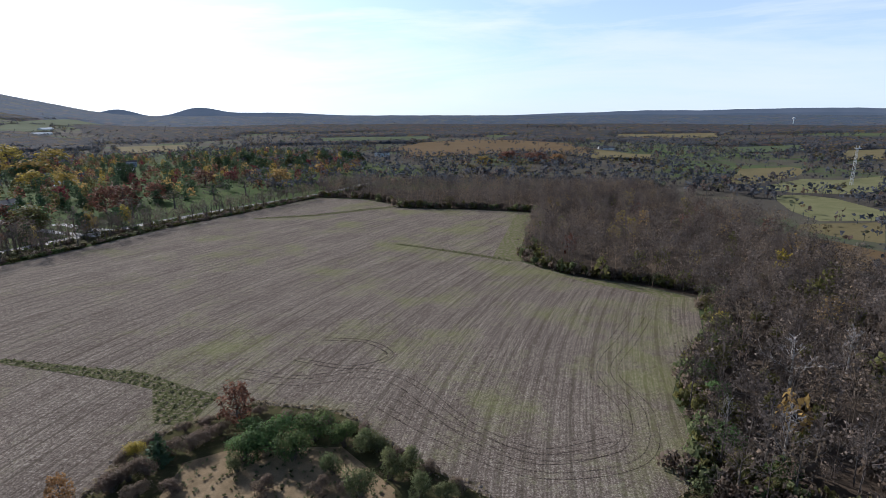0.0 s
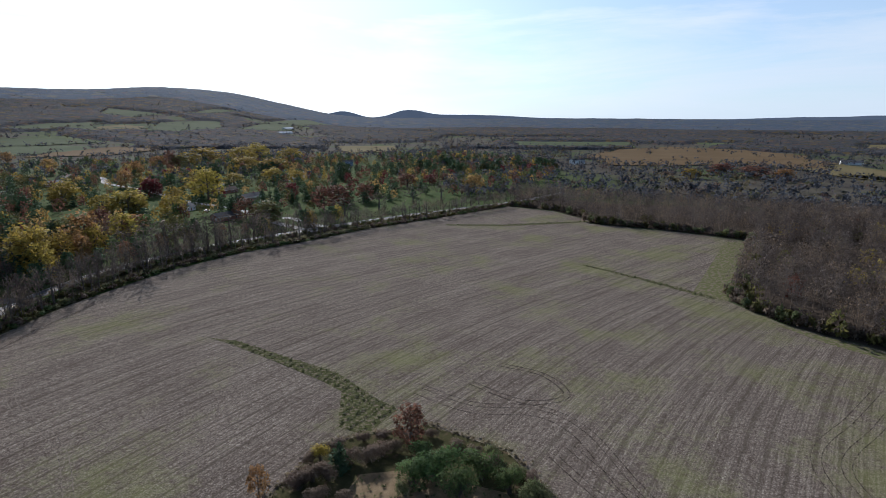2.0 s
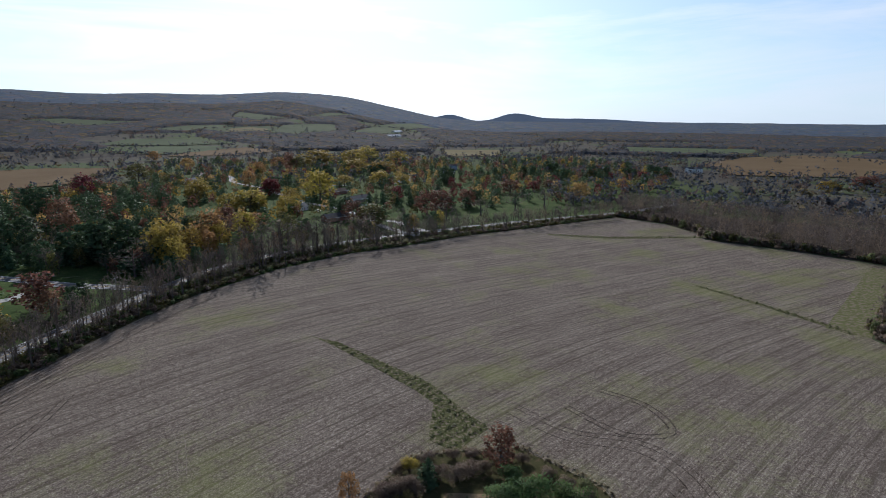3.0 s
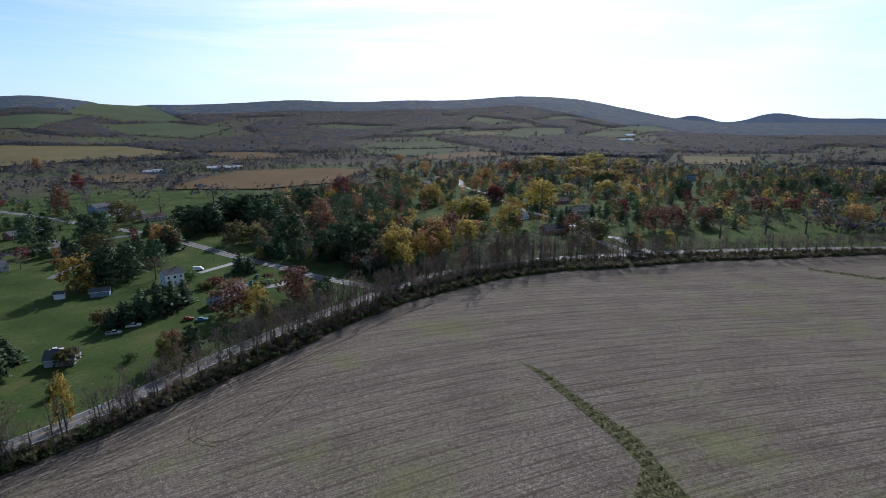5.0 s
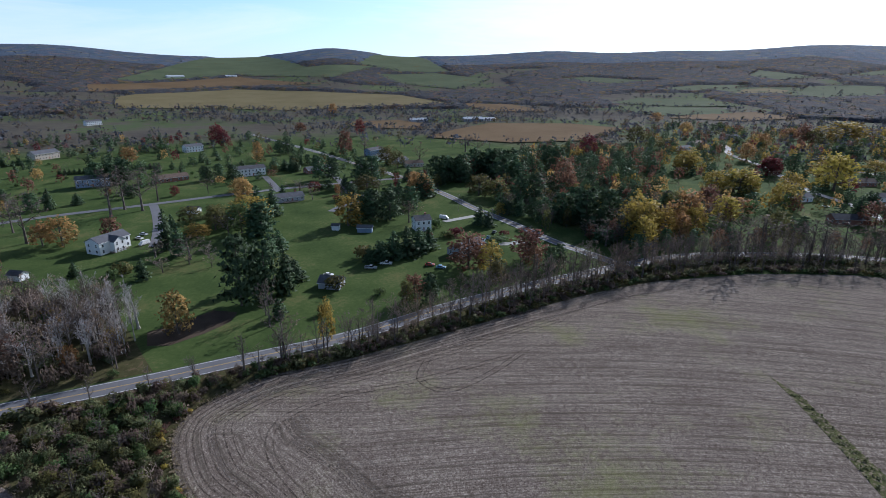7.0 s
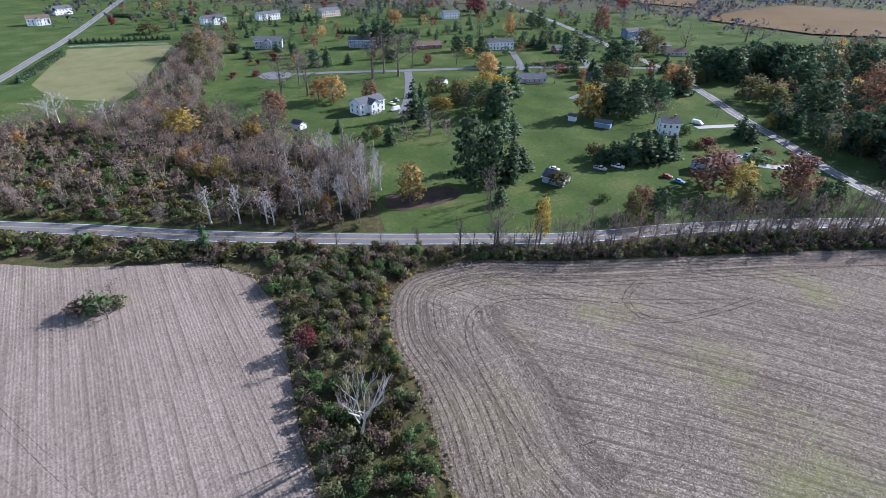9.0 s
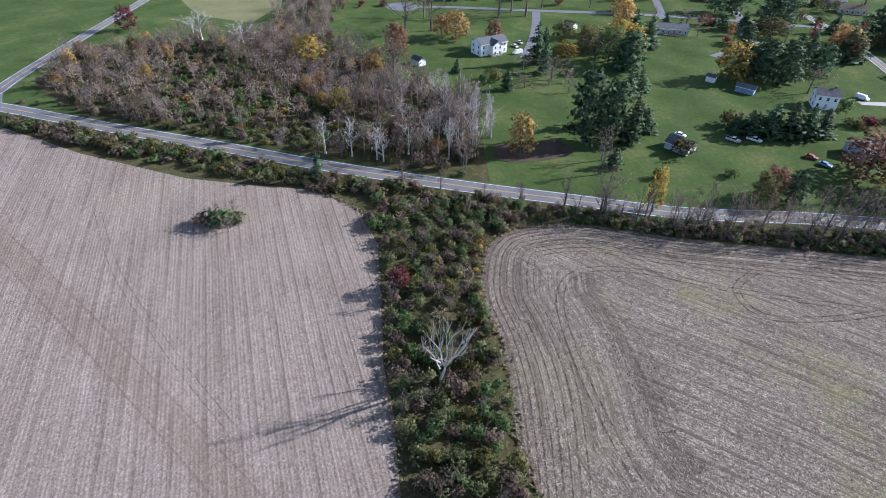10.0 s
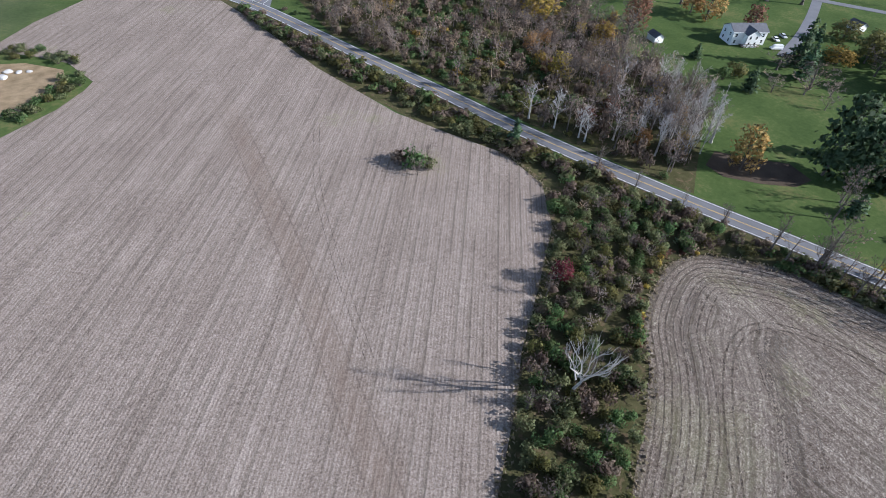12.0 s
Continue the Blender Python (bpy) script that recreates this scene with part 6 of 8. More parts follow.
# tussocks on the weedy strips
tufts = Soup()
for poly, gap, size in (([(-132, 137.6), (-121, 135.7), (-98.5, 129.8), (-79.1, 124.2), (-71.6, 121.2), (-63.6, 106), (-55.6, 104.8), (-53.5, 118.3), (-61.6, 121.4), (-78.1, 130.2), (-106.7, 135.8), (-121, 138.6)], 0.8, 0.5),
                        ([(-24.5, 275), (-6.5, 265), (13, 253), (31, 241), (33, 243.5), (14, 256), (-5.5, 267.5), (-24, 277)], 1.1, 0.7), ([(-123, 346), (-85, 357), (-57, 376), (-34, 393), (-33, 398), (-58, 382), (-86, 363), (-124, 350)], 1.5, 0.9),
                        ([(-50, 92), (-41, 97), (-20, 97), (-8, 84), (-5, 62), (-50, 62)], 1.3, 0.6)):
    for px, py in scatter(poly, gap, rng):
        v = py - 80
        ridge = math.sin((px - 0.17 * v - 0.0013 * min(max(v, -60), 150) ** 2) * 2 * math.pi / 3.04)
        if 0.6 * noise.noise(Vector((px * 0.45, py * 0.9, 0))) + 0.8 * ridge > 0.1:
            for _ in range(4):
                tufts.leaf(Vector((px + rng.uniform(-0.3, 0.3), py + rng.uniform(-0.3, 0.3), 0.35)), size * rng.uniform(0.6, 1.3), rng, 0.0, Vector((rng.uniform(-0.5, 0.5), rng.uniform(-0.5, 0.5), 1.0)))
for p in spline([(-141, -24), (-134, -28.5), (-124, -26.5), (-113, -21), (-103, -12.5)], 1.6):
    put(rng.choice(("bush_rust", "bush_brush", "bush_yellow")), p.x + rng.uniform(-1, 1), p.y + rng.uniform(-1.5, 0.2), rng.uniform(1.0, 1.9), rng.uniform(1.8, 2.8), group="hedge foot bushes", label="low rust-coloured bush at the foot of the hedgerow")
straw = Soup()
for line in (FIELD_EAST[:8], FIELD_WEST[:7], [FIELD_WEST[-1], FIELD_WEST[0]], FIELD_EAST[33:] + FIELD_EAST[:1]):
    for p in spline(line, 0.7):
        for _ in range(3):
            straw.leaf(p + Vector((rng.gauss(0, 0.7), rng.gauss(0, 0.7), 0.35)), rng.uniform(0.5, 1.1), rng)
tagged(new("dry_grass_fringe", straw.mesh("dry_grass_fringe", LEAVES["straw"])), "tan dry grass along the edge of the stubble", "grass", kind="stuff")
tagged(new("weed_tussocks", tufts.mesh("weed_tussocks", LEAVES["shrub"])), "rank tussocks of weeds and dry grass", "weeds", kind="stuff")
flush_masses({"hedge_scrub": ("leafless brown shrubs among the bushes of the hedgerow", "scrub"), "wood_edge_scrub": ("dark brush along the edge of the bare wood", "scrub"), "wood_leafy_trees": ("last leafy autumn trees standing in the bare wood", "trees"), "verge_scrub": ("dense leafless scrub along the road verge", "scrub"), "roadside_wood": ("dense belt of leafless trees along the road", "woods"), "thicket": ("tangled thicket of bare shrubs and green bushes", "thicket"),
              "far_garden_trees": ("mixed autumn trees among the farther houses", "trees")})


# ---- trees and shrubs of the gardens ----
for x, y, h, w in ((-193, -97, 19, 14), (-186, -100, 20, 14), (-169, -79, 16, 11), (-225, -118, 18, 15), (-211, -97, 17, 14), (-240, -128, 16, 14), (-259, -141, 17, 15), (-232, -140, 17, 14)):
    put("bare", x, y, h, w, group="thicket trees", label="tall leafless grey-brown tree over the thicket")
for x, y, h, w in ((-260.5, -55, 6.5, 13), (-250.6, -63.4, 6, 11), (-255, -44, 6, 10), (-268, -48, 6.5, 11)):
    put("scrub", x, y, h, w, group="lawn shrubs", label="spreading leafless grey shrub on the lawn")
put("spruce", -262.9, -19.5, 13, 11)
put("spruce", -231.8, -8.7, 12.5, 12)
put("green", -309.1, -40.1, 18, 18)
put("olive", -317.1, -55.3, 15, 15)
put("pine", -301.8, -28.5, 19, 15)
put("rust", -298.1, -100.8, 15, 12)
put("bare", -188.7, -10.7, 12, 9)
put("pine", -209, -23.5, 29, 12.5)
put("pine", -214, -15, 25, 10.5)
put("spruce", -218, -8, 21, 10)
put("spruce", -228.3, -21, 19.1, 12.1)
put("spruce", -232.2, -5.5, 10.0, 10.6)
put("spruce", -231.6, -7.1, 9.8, 10.6)
put("spruce", -275.2, -16.8, 10.8, 10.0)
put("spruce", -270.8, -18.5, 9.9, 8.8)
put("spruce", -284.3, -71.1, 21.4, 10.5)
put("spruce", -273.4, -62.7, 18, 8.9)
put("spruce", -300.4, 95.7, 9.4, 9.6)
put("spruce", -306.0, 92.3, 12.0, 11.1)
put("spruce", -496.7, -25.4, 9.7, 9.8)
put("spruce", -495.3, -29.6, 11.6, 11.1)
put("spruce", -422.3, 27.3, 7.4, 8.4)
put("spruce", -421.2, 24.1, 8.6, 7.6)
put("spruce", -354, -37.9, 17.8, 14.7)
put("spruce", -345.8, -27.9, 17.4, 14.3)
put("spruce", -303.9, -30.6, 18.8, 15.9)
put("spruce", -505.0, -36.2, 10.5, 12.8)
put("spruce", -506.2, -45.9, 12.3, 11.0)
put("pine", -323.7, 30.0, 16.5, 13.0)
put("pine", -323.5, 23.4, 16.1, 11.6)
put("pine", -324.5, 41.9, 17.7, 12.3)
put("pine", -323.3, 31.5, 20.0, 11.9)
put("pine", -348.1, 56.8, 15.4, 10.3)
put("pine", -351.7, 49.7, 14.7, 10.5)
put("pine", -355.2, 42.6, 13.3, 10.7)
put("pine", -427.6, 106.2, 20.1, 13.5)
put("pine", -430.4, 96.6, 20.8, 13.6)
put("pine", -433.4, 87.1, 21.8, 12.8)
put("pine", -428.5, 110.2, 13.4, 11.6)
put("pine", -434.2, 99.2, 13.4, 10.4)
put("pine", -439.2, 151.5, 21.2, 14.1)
put("pine", -446.4, 137.0, 24.3, 17.6)
put("pine", -450.9, 121.7, 24.7, 14.0)
put("pine", -449.0, 154.8, 23.7, 16.2)
put("pine", -452.4, 145.8, 23.5, 15.6)
put("pine", -457.4, 137.4, 19.2, 14.0)
put("pine", -471.1, -74.3, 11.9, 9.7)
put("pine", -471.9, -84.7, 12.8, 8.8)
put("pine", -464.4, -93.2, 12.0, 10.7)
put("pine", -535.8, -11.6, 8.9, 6.4)
put("pine", -538.9, -18.7, 9.3, 6.6)
put("pine", -532.9, -25.1, 8.2, 6.5)
put("pine", -536.1, -32.3, 8.5, 6.3)
put("orange", -188.4, -40.3, 16.3, 12.2)
put("orange", -384.1, 67.8, 17.2, 22.3)
put("orange", -415.3, -58.5, 10.4, 19.5)
put("orange", -298.2, -124, 16.4, 17.1)
put("orange", -299.7, -133.8, 13.2, 12.2)
put("rust", -235.7, 69.9, 17.4, 22.2)
put("rust", -239.4, 99.7, 16.7, 19.5)
put("rust", -249.8, -131.9, 19.5, 14.6)
put("rust", -454.7, 119.3, 18.3, 23.9)
put("yellow", -314.8, 17.2, 19.4, 20.7)
put("yellow", -227.7, 78.2, 14.7, 15.3)
put("yellow", -218.8, -163.1, 16.1, 19.7)
put("yellow", -223.4, -128, 11.6, 12.3)
put("yellow", -182.1, -114.8, 11.8, 10.6)
put("yellow", -173.8, 9.2, 16.4, 6.4)
put("yellow", -334.1, -38.7, 15.6, 27.9)
put("yellow", -304.9, -62, 7.6, 16.3)
put("olive", -336.4, -73.4, 9.8, 16.1)
put("olive", -326.1, -54.9, 13.1, 17.2)
put("olive", -380.8, 109.8, 16, 20.9)
put("olive", -410.7, 31.9, 11.1, 23.2)
put("olive", -371.5, 119.7, 14.1, 23.7)
put("olive", -459.3, 45, 9.4, 14.1)
put("olive", -338.7, -242.5, 18.2, 17.7)
put("red", -211.1, -283.4, 14, 13.1)
put("red", -404.9, 130.3, 7.1, 21.6)
put("red", -415.4, -6.5, 7.2, 10.7)
put("bare", -316.4, 52.2, 14, 14.7)
put("bare", -267.3, -56.3, 12.4, 17.3)
put("bare", -198.8, -13.3, 15, 7.7)
put("bare", -167.2, -4, 17.1, 10.6)
put("bare", -306.8, -46.6, 12, 12.9)
put("bare", -402.3, -15.9, 10.6, 18.6)
put("bare", -273.2, -73.2, 8.6, 13.4)
put("pale", -221.8, -238.6, 16.7, 16.3)
put("pale", -218.1, -203.6, 16.6, 16.9)
put("pale", -225, -248.1, 10.9, 12.4)
put("cedar", -196.1, -8.3, 7.6, 6.3)
put("cedar", -136.2, -90.2, 9.8, 5)
put("cedar", -418.1, -1.2, 4.7, 6.9)
put("cedar", -326.1, -80.6, 8, 4.9)
put("bush_red", -287.7, 74.2, 5.8, 10.3)
put("bush_red", -283.9, 59.7, 4.7, 4.7)
put("bush_red", -282, 100.2, 3.5, 7.3)
put("bush_red", -381.9, 9.7, 4.7, 6.3)
put("bush_red", -339.1, -199.2, 5, 5)
put("bush_red", -389.5, -216.7, 6.7, 8.4)
put("bush_red", -368.6, -215.8, 5.4, 4.5)
put("bush_olive", -257, 23.7, 8.6, 12.3)
put("bush_olive", -218.6, 11.7, 7.4, 11.5)
put("bush_olive", -237.6, 76.4, 4.6, 6.1)
put("bush_olive", -196.2, 6.7, 4.9, 6.3)
put("bush_olive", -282.7, 69.7, 4.7, 7.1)
put("bush_olive", -251.6, -79.7, 6.9, 11.2)
put("bush_green", -284.6, 67.6, 4.2, 6.6)
put("bush_green", -308.1, 57, 3.9, 6.4)
put("bush_green", -210.9, 28.6, 4.1, 6.2)
put("bush_green", -274.2, 94.3, 3, 17.7)
put("bush_green", -242.8, -80.3, 6.7, 6.6)
put("bush_green", -304.2, 66.7, 6.8, 10.8)
put("spruce", -252.8, 32.8, 9.7, 11.3)
put("spruce", -250.7, 30.9, 10.7, 10.8)
put("spruce", -254.3, 37.9, 14.2, 12.2)
put("spruce", -256.1, 44.5, 15.6, 12.3)
put("spruce", -260.3, 50.7, 13.5, 12)
put("spruce", -265.6, 56.6, 11.9, 10.6)
put("spruce", -251.0, 26.8, 8.5, 6.9)
put("spruce", -250.1, 25.7, 7.1, 6.2)
put("spruce", -251.1, -98.6, 7.1, 5.8)
put("spruce", -243.1, -69, 10.2, 7)
put("bare", -290.5, -152, 24.9, 21)
put("bare", -305.8, -144, 25.6, 19.7)
put("bare", -356.5, -123.1, 28.2, 23.7)
put("bare", -369.3, -109.8, 27, 22.2)
put("bare", -396.5, -108.8, 26.6, 17.1)
put("bare", -373.7, -121.7, 29.1, 20.6)
put("bare", -327.7, -161.4, 22.2, 15.5)
put("bush_red", -374.5, -225.6, 2.4, 5.5)
put("bush_red", -384, -210.3, 2.8, 7.4)
put("bush_red", -336.7, -198.6, 3.3, 5.8)
put("bush_red", -334.9, -213.2, 2.9, 6.7)
put("bush_red", -326.4, -209.6, 2.9, 4.9)
put("bush_red", -473.5, -442.1, 11.2, 10.9)
put("olive", -445.2, -374.2, 10.4, 24.6)
put("olive", -377.3, -275.8, 16.9, 27.2)
put("spruce", -506.0, -378.3, 8.2, 9.3)
put("spruce", -506.4, -381.6, 8.9, 7.6)
put("spruce", -379.6, -167.1, 14.6, 7.8)
put("spruce", -500.5, -313.4, 8.7, 8.5)
put("spruce", -499.1, -315.2, 10.7, 8.3)
put("spruce", -555.9, -285.4, 9.5, 8.1)
put("spruce", -558.8, -291.7, 8.1, 8.7)
put("spruce", -563.3, -276.3, 7.2, 6.6)
put("spruce", -560.3, -279.7, 5.7, 5.8)
put("orange", -392.5, 65, 17.6, 13.2)
put("orange", -555.1, -65.9, 21, 12.8)
put("orange", -364.6, -47.3, 21.8, 15.4)
put("orange", -1122.1, -5.1, 23.5, 18.6)
put("orange", -571.3, -186.2, 15.2, 18.9)
put("red", -709.9, -135.6, 23.4, 22.6)
put("red", -676.5, -121.4, 20.5, 18.6)
put("red", -542.8, 265.1, 24.1, 22.3)
put("red", -419.9, 377.7, 18.2, 21.9)
put("red", -300.8, 422.8, 13.5, 15.8)
put("red", -766.2, 36.7, 24.7, 15.9)
put("rust", -781.3, -148.3, 14.3, 16.6)
put("rust", -595.8, 17, 26.8, 18.5)
put("rust", -823.3, -45.9, 14, 20.5)
put("rust", -595.5, 568.3, 27.8, 23.6)
put("rust", -397.5, 179.5, 24.8, 22.3)
put("rust", -372.8, 173.9, 18.9, 16.8)
put("bare", -219.2, 191.9, 26.7, 14.8)
put("rust", -264.4, 316.4, 16.2, 19.2)
put("rust", -323.2, 249.9, 15.8, 18.3)
put("pine", -465.7, -152.8, 18.8, 13.5)
put("pine", -459.2, -160.3, 17.4, 13.2)
put("pine", -457.4, -169.8, 18.3, 12.3)
put("pine", -454.2, 6.2, 18.4, 12.1)
put("pine", -455.4, -4.8, 20.0, 11.5)
put("pine", -435.6, 36.8, 22.5, 15.0)
put("pine", -430.3, 28.2, 22.1, 13.1)
put("pine", -607.9, -43.3, 15.7, 9.8)
put("pine", -602.3, -50.9, 15.5, 11.2)
put("pine", -346.1, 138.6, 22.5, 13.6)
put("pine", -344.7, 128.9, 22.5, 12.9)
put("pine", -414.9, 149.4, 18.6, 16.9)
put("pine", -417.9, 138.0, 23.9, 15.9)
put("pine", -454.4, 147.4, 18.9, 16.1)
put("pine", -453.7, 137.3, 23.6, 16.5)
put("pine", -457.0, 128.3, 21.1, 13.7)
put("pine", -463.8, 201.1, 22.8, 16.3)
put("pine", -472.2, 193.5, 22.9, 14.9)
put("pine", -290.3, 164.0, 22.3, 15.3)
put("pine", -294.0, 151.9, 22.8, 16.4)
put("pine", -434.2, 107.6, 22.1, 15.6)
put("pine", -440.7, 96.5, 20.4, 15.0)
put("pine", -425.8, 405.0, 18.5, 10.7)
put("pine", -432.6, 394.4, 16.7, 13.0)
put("pine", -456.7, 496.8, 19.8, 16.2)
put("pine", -467.3, 489.0, 17.4, 16.3)
put("pine", -446.3, 598.8, 12.3, 10.5)
put("pine", -452.7, 595.6, 14.4, 8.9)
put("pine", -460.0, 593.4, 11.8, 8.9)
put("pine", -464.2, 587.4, 12.5, 9.8)
put("spruce", -426.5, 15.7, 9.9, 8)
put("spruce", -442.6, 66.1, 13.7, 9.2)
put("spruce", -481.7, 147.6, 16.5, 11.4)
put("spruce", -398.5, 201.7, 14.9, 9.1)
put("spruce", -388.7, 211.7, 12.5, 8.1)
put("spruce", -345.7, 201.2, 16.1, 10.6)
put("spruce", -385.9, 205.4, 13.3, 8.9)
put("spruce", -465, 270.3, 13.3, 11)
put("spruce", -445.4, 282.7, 15.6, 12.9)
put("spruce", -314.7, 188.8, 14.9, 11.2)
put("spruce", -383.5, 73.0, 18.4, 14.4)
put("spruce", -380.6, 68.6, 17.5, 16.3)
put("yellow", -261.1, 166.6, 24.1, 22.2)
put("yellow", -262.6, 181.5, 19.2, 16.3)
put("yellow", -268.5, 203.6, 17.3, 15.1)
put("yellow", -341.5, 327.7, 19.5, 21.2)
put("yellow", -357.5, 380, 29.4, 35)
put("yellow", -451.8, 319.6, 21.3, 28.2)
put("yellow", -359.8, 301.4, 19.9, 28.7)
put("yellow", -361.8, 310.9, 14.8, 19.4)
put("yellow", -364.4, 284.3, 17.7, 23.5)
put("yellow", -380.7, 500.3, 17.6, 32)
put("yellow", -614.2, 769.6, 28.2, 50.5)
put("yellow", -639, 672.6, 25.7, 66.6)
put("yellow", -567.9, 674.8, 28, 54.2)
put("yellow", -544.9, 763.6, 22.2, 48.1)
put("yellow", -410.4, 474, 13.5, 28.1)
put("olive", -522.8, 54.6, 18.5, 21.7)
put("olive", -504.4, 63.2, 16.4, 15.8)
put("olive", -645.4, 376.1, 21.8, 33.7)
put("olive", -239.7, 307.8, 16.7, 27.7)
put("olive", -592.7, 579.3, 22, 34)
put("olive", -585.2, 380.8, 13.5, 28.6)
put("olive", -396.3, 526.8, 12.4, 22.9)
put("olive", -306.9, 217.1, 16.7, 19.1)
put("olive", -247.5, 236.1, 19.3, 17.4)
put("orange", -915.9, 561.2, 17.5, 26.5)
put("orange", -567.8, 489.7, 20.6, 21.5)
put("orange", -656.5, 604.4, 16, 27.5)
put("orange", -260.1, 190.6, 16.1, 11.8)
put("orange", -281.2, 204.5, 13.8, 15.6)
put("bare", -452.8, 144.7, 17.1, 24.4)
put("bare", -369.2, 150.4, 18.5, 20.4)
put("bare", -267.7, 163.4, 19.2, 16)
put("bare", -245.8, 202, 15.6, 16.2)
put("bare", -233.6, 245.9, 15.6, 20.7)
put("bare", -229.5, 260.6, 17.1, 21.1)
put("bare", -240.1, 222.5, 18.6, 20)
put("bare", -217.4, 266.5, 15.1, 13.9)
put("bare", -202.3, 285.7, 14.7, 14.2)
put("bare", -596.5, 146.6, 18.6, 25.3)
put("bare", -593.3, 158.7, 15.6, 22.8)
put("bare", -514.6, 85.2, 18.5, 18.3)
put("bare", -582.5, 36.5, 17.4, 21.7)
put("bush_green", -462.3, 59.1, 7.1, 10.6)
put("bush_green", -477.9, 105.1, 7.5, 10.1)
put("bush_green", -638.4, -174.1, 10.3, 20.7)
put("bush_green", -524.1, 113.8, 8.2, 16.6)
put("bush_green", -591.4, 3, 4.6, 8.6)
put("bush_green", -272.6, 341.8, 7.5, 7.1)
put("rust", -236.9, 398.3, 17.7, 29)
put("rust", -225, 421.5, 17.3, 19.9)
put("rust", -232.6, 369.1, 20.3, 22.8)
put("rust", -589.9, 295.9, 14.5, 31)
put("rust", -230.4, 525.1, 14.7, 29.8)
put("rust", -210.2, 590.7, 9.6, 19.6)
put("rust", 94.3, 778.3, 16.2, 40.7)
put("rust", 129.1, 764.3, 14.9, 48.3)
put("orange", -154.2, 516.5, 18.1, 22.4)
put("orange", -141, 626.1, 12.8, 16)
put("orange", 158.4, 749.9, 13.8, 31.9)
put("orange", -280.5, 207.6, 23.5, 24.2)
put("orange", -305.4, 258, 11.5, 25.1)
put("orange", -497.8, 415.3, 19.3, 23)
put("orange", -740.1, 505.3, 17.3, 24.3)
put("red", -218, 558, 11, 21.2)
put("red", -424.6, 379.6, 15.7, 23.8)
put("yellow", -269.8, 172.4, 22.7, 27.1)
put("yellow", -383.7, 400.3, 23.3, 35.8)
put("yellow", -314.8, 300.3, 18.3, 20.9)
put("yellow", -443.6, 311.5, 17.1, 24.9)
put("yellow", 55, 726.4, 13, 25.7)
put("yellow", -358.6, 514.8, 14.6, 23.5)
put("yellow", -288.3, 237.1, 17.2, 19.6)
put("yellow", -246.8, 161.5, 19.1, 15.6)
put("yellow", -519.5, 620.3, 17.5, 50.5)
put("yellow", -459.4, 606.2, 18.9, 47.5)
put("green", -245.4, 317.3, 14.8, 21.8)
put("green", -307.7, 461.4, 10.2, 17.3)
put("olive", -315.9, 434.7, 10.9, 22.4)
put("olive", -276.1, 169.3, 11.8, 17.1)
put("olive", -366.4, 302.1, 13.5, 29.8)
put("olive", 5.8, 412.7, 5.1, 11.2)
put("pine", -310.8, 172.1, 15.6, 10.4)
put("pine", -312.3, 162.5, 17.4, 11.2)
put("pine", -319.2, 155.6, 18.1, 11.9)
put("pine", -298.9, 151.6, 18.8, 12.8)
put("pine", -304.9, 141.6, 18.0, 14.8)
put("pine", -336.2, 200.5, 11.6, 8.2)
put("pine", -340.5, 196.4, 10.1, 7.0)
put("pine", -344.1, 191.7, 9.9, 7.9)
put("pine", -343.4, 184.9, 8.9, 7.0)
put("pine", -232.8, 457.7, 10.2, 9.2)
put("pine", -236.1, 453.1, 11.6, 8.1)
put("pine", -241.1, 452.2, 9.8, 8.2)
put("pine", -296.9, 651.9, 14.0, 12.0)
put("pine", -305.4, 644.0, 14.6, 10.2)
put("pine", -261.8, 663.4, 17.9, 12.5)
put("pine", -273.8, 663.8, 17.2, 12.8)
put("pine", -221.6, 684.6, 12.9, 9.3)
put("pine", -228.7, 684.9, 14.3, 9.9)
put("pine", -235.9, 685.1, 11.0, 9.6)
put("pine", -180.1, 708.3, 17.0, 12.0)
put("pine", -189.5, 706.9, 14.7, 12.8)
put("pine", -198.0, 702.1, 16.2, 12.8)
put("pine", -157.3, 762.0, 12.4, 9.1)
put("pine", -164.0, 758.4, 13.8, 11.0)
put("pine", -171.9, 760.3, 12.8, 9.5)
put("pine", -120.9, 780.7, 15.3, 11.9)
put("pine", -128.9, 774.6, 14.8, 12.3)
put("pine", -138.2, 777.3, 17.1, 11.8)
put("pine", -325.2, 566.3, 17.8, 11.6)
put("pine", -329.5, 557.8, 19.8, 14.2)
put("pine", -262.6, 755.9, 15.7, 10.7)
put("pine", -267.6, 748.9, 14.0, 10.5)
put("pine", -275.8, 751.4, 17.2, 12.0)
put("spruce", -277.9, 318.7, 17, 13.3)
put("spruce", -306.7, 361.4, 11.3, 11.2)
put("spruce", -312.5, 362.8, 10.9, 12.6)
put("spruce", -302.1, 382.7, 12.3, 9.2)
put("spruce", -291.1, 388.2, 12.3, 9.1)
put("spruce", -280.1, 393.8, 12.4, 9.1)
put("spruce", -269.1, 399.3, 12.4, 9)
put("spruce", -260.3, 403.7, 10.9, 9)
put("bare", -229.9, 248.6, 18.9, 21.4)
put("bare", -231.4, 231.9, 18.1, 17.2)
put("bare", -243, 226.1, 16.5, 21)
put("bare", -229.8, 285.3, 15.1, 19.2)
put("bare", -211.9, 304.5, 16.6, 11.7)
put("bare", -271.9, 211.9, 16.4, 21.8)
put("bare", -256.6, 146.7, 15.9, 18.8)
put("bare", -205.9, 354.7, 15, 21.4)
put("bare", -194.3, 388.3, 13.6, 22.6)
put("bare", -181.2, 426.3, 16.8, 19.3)
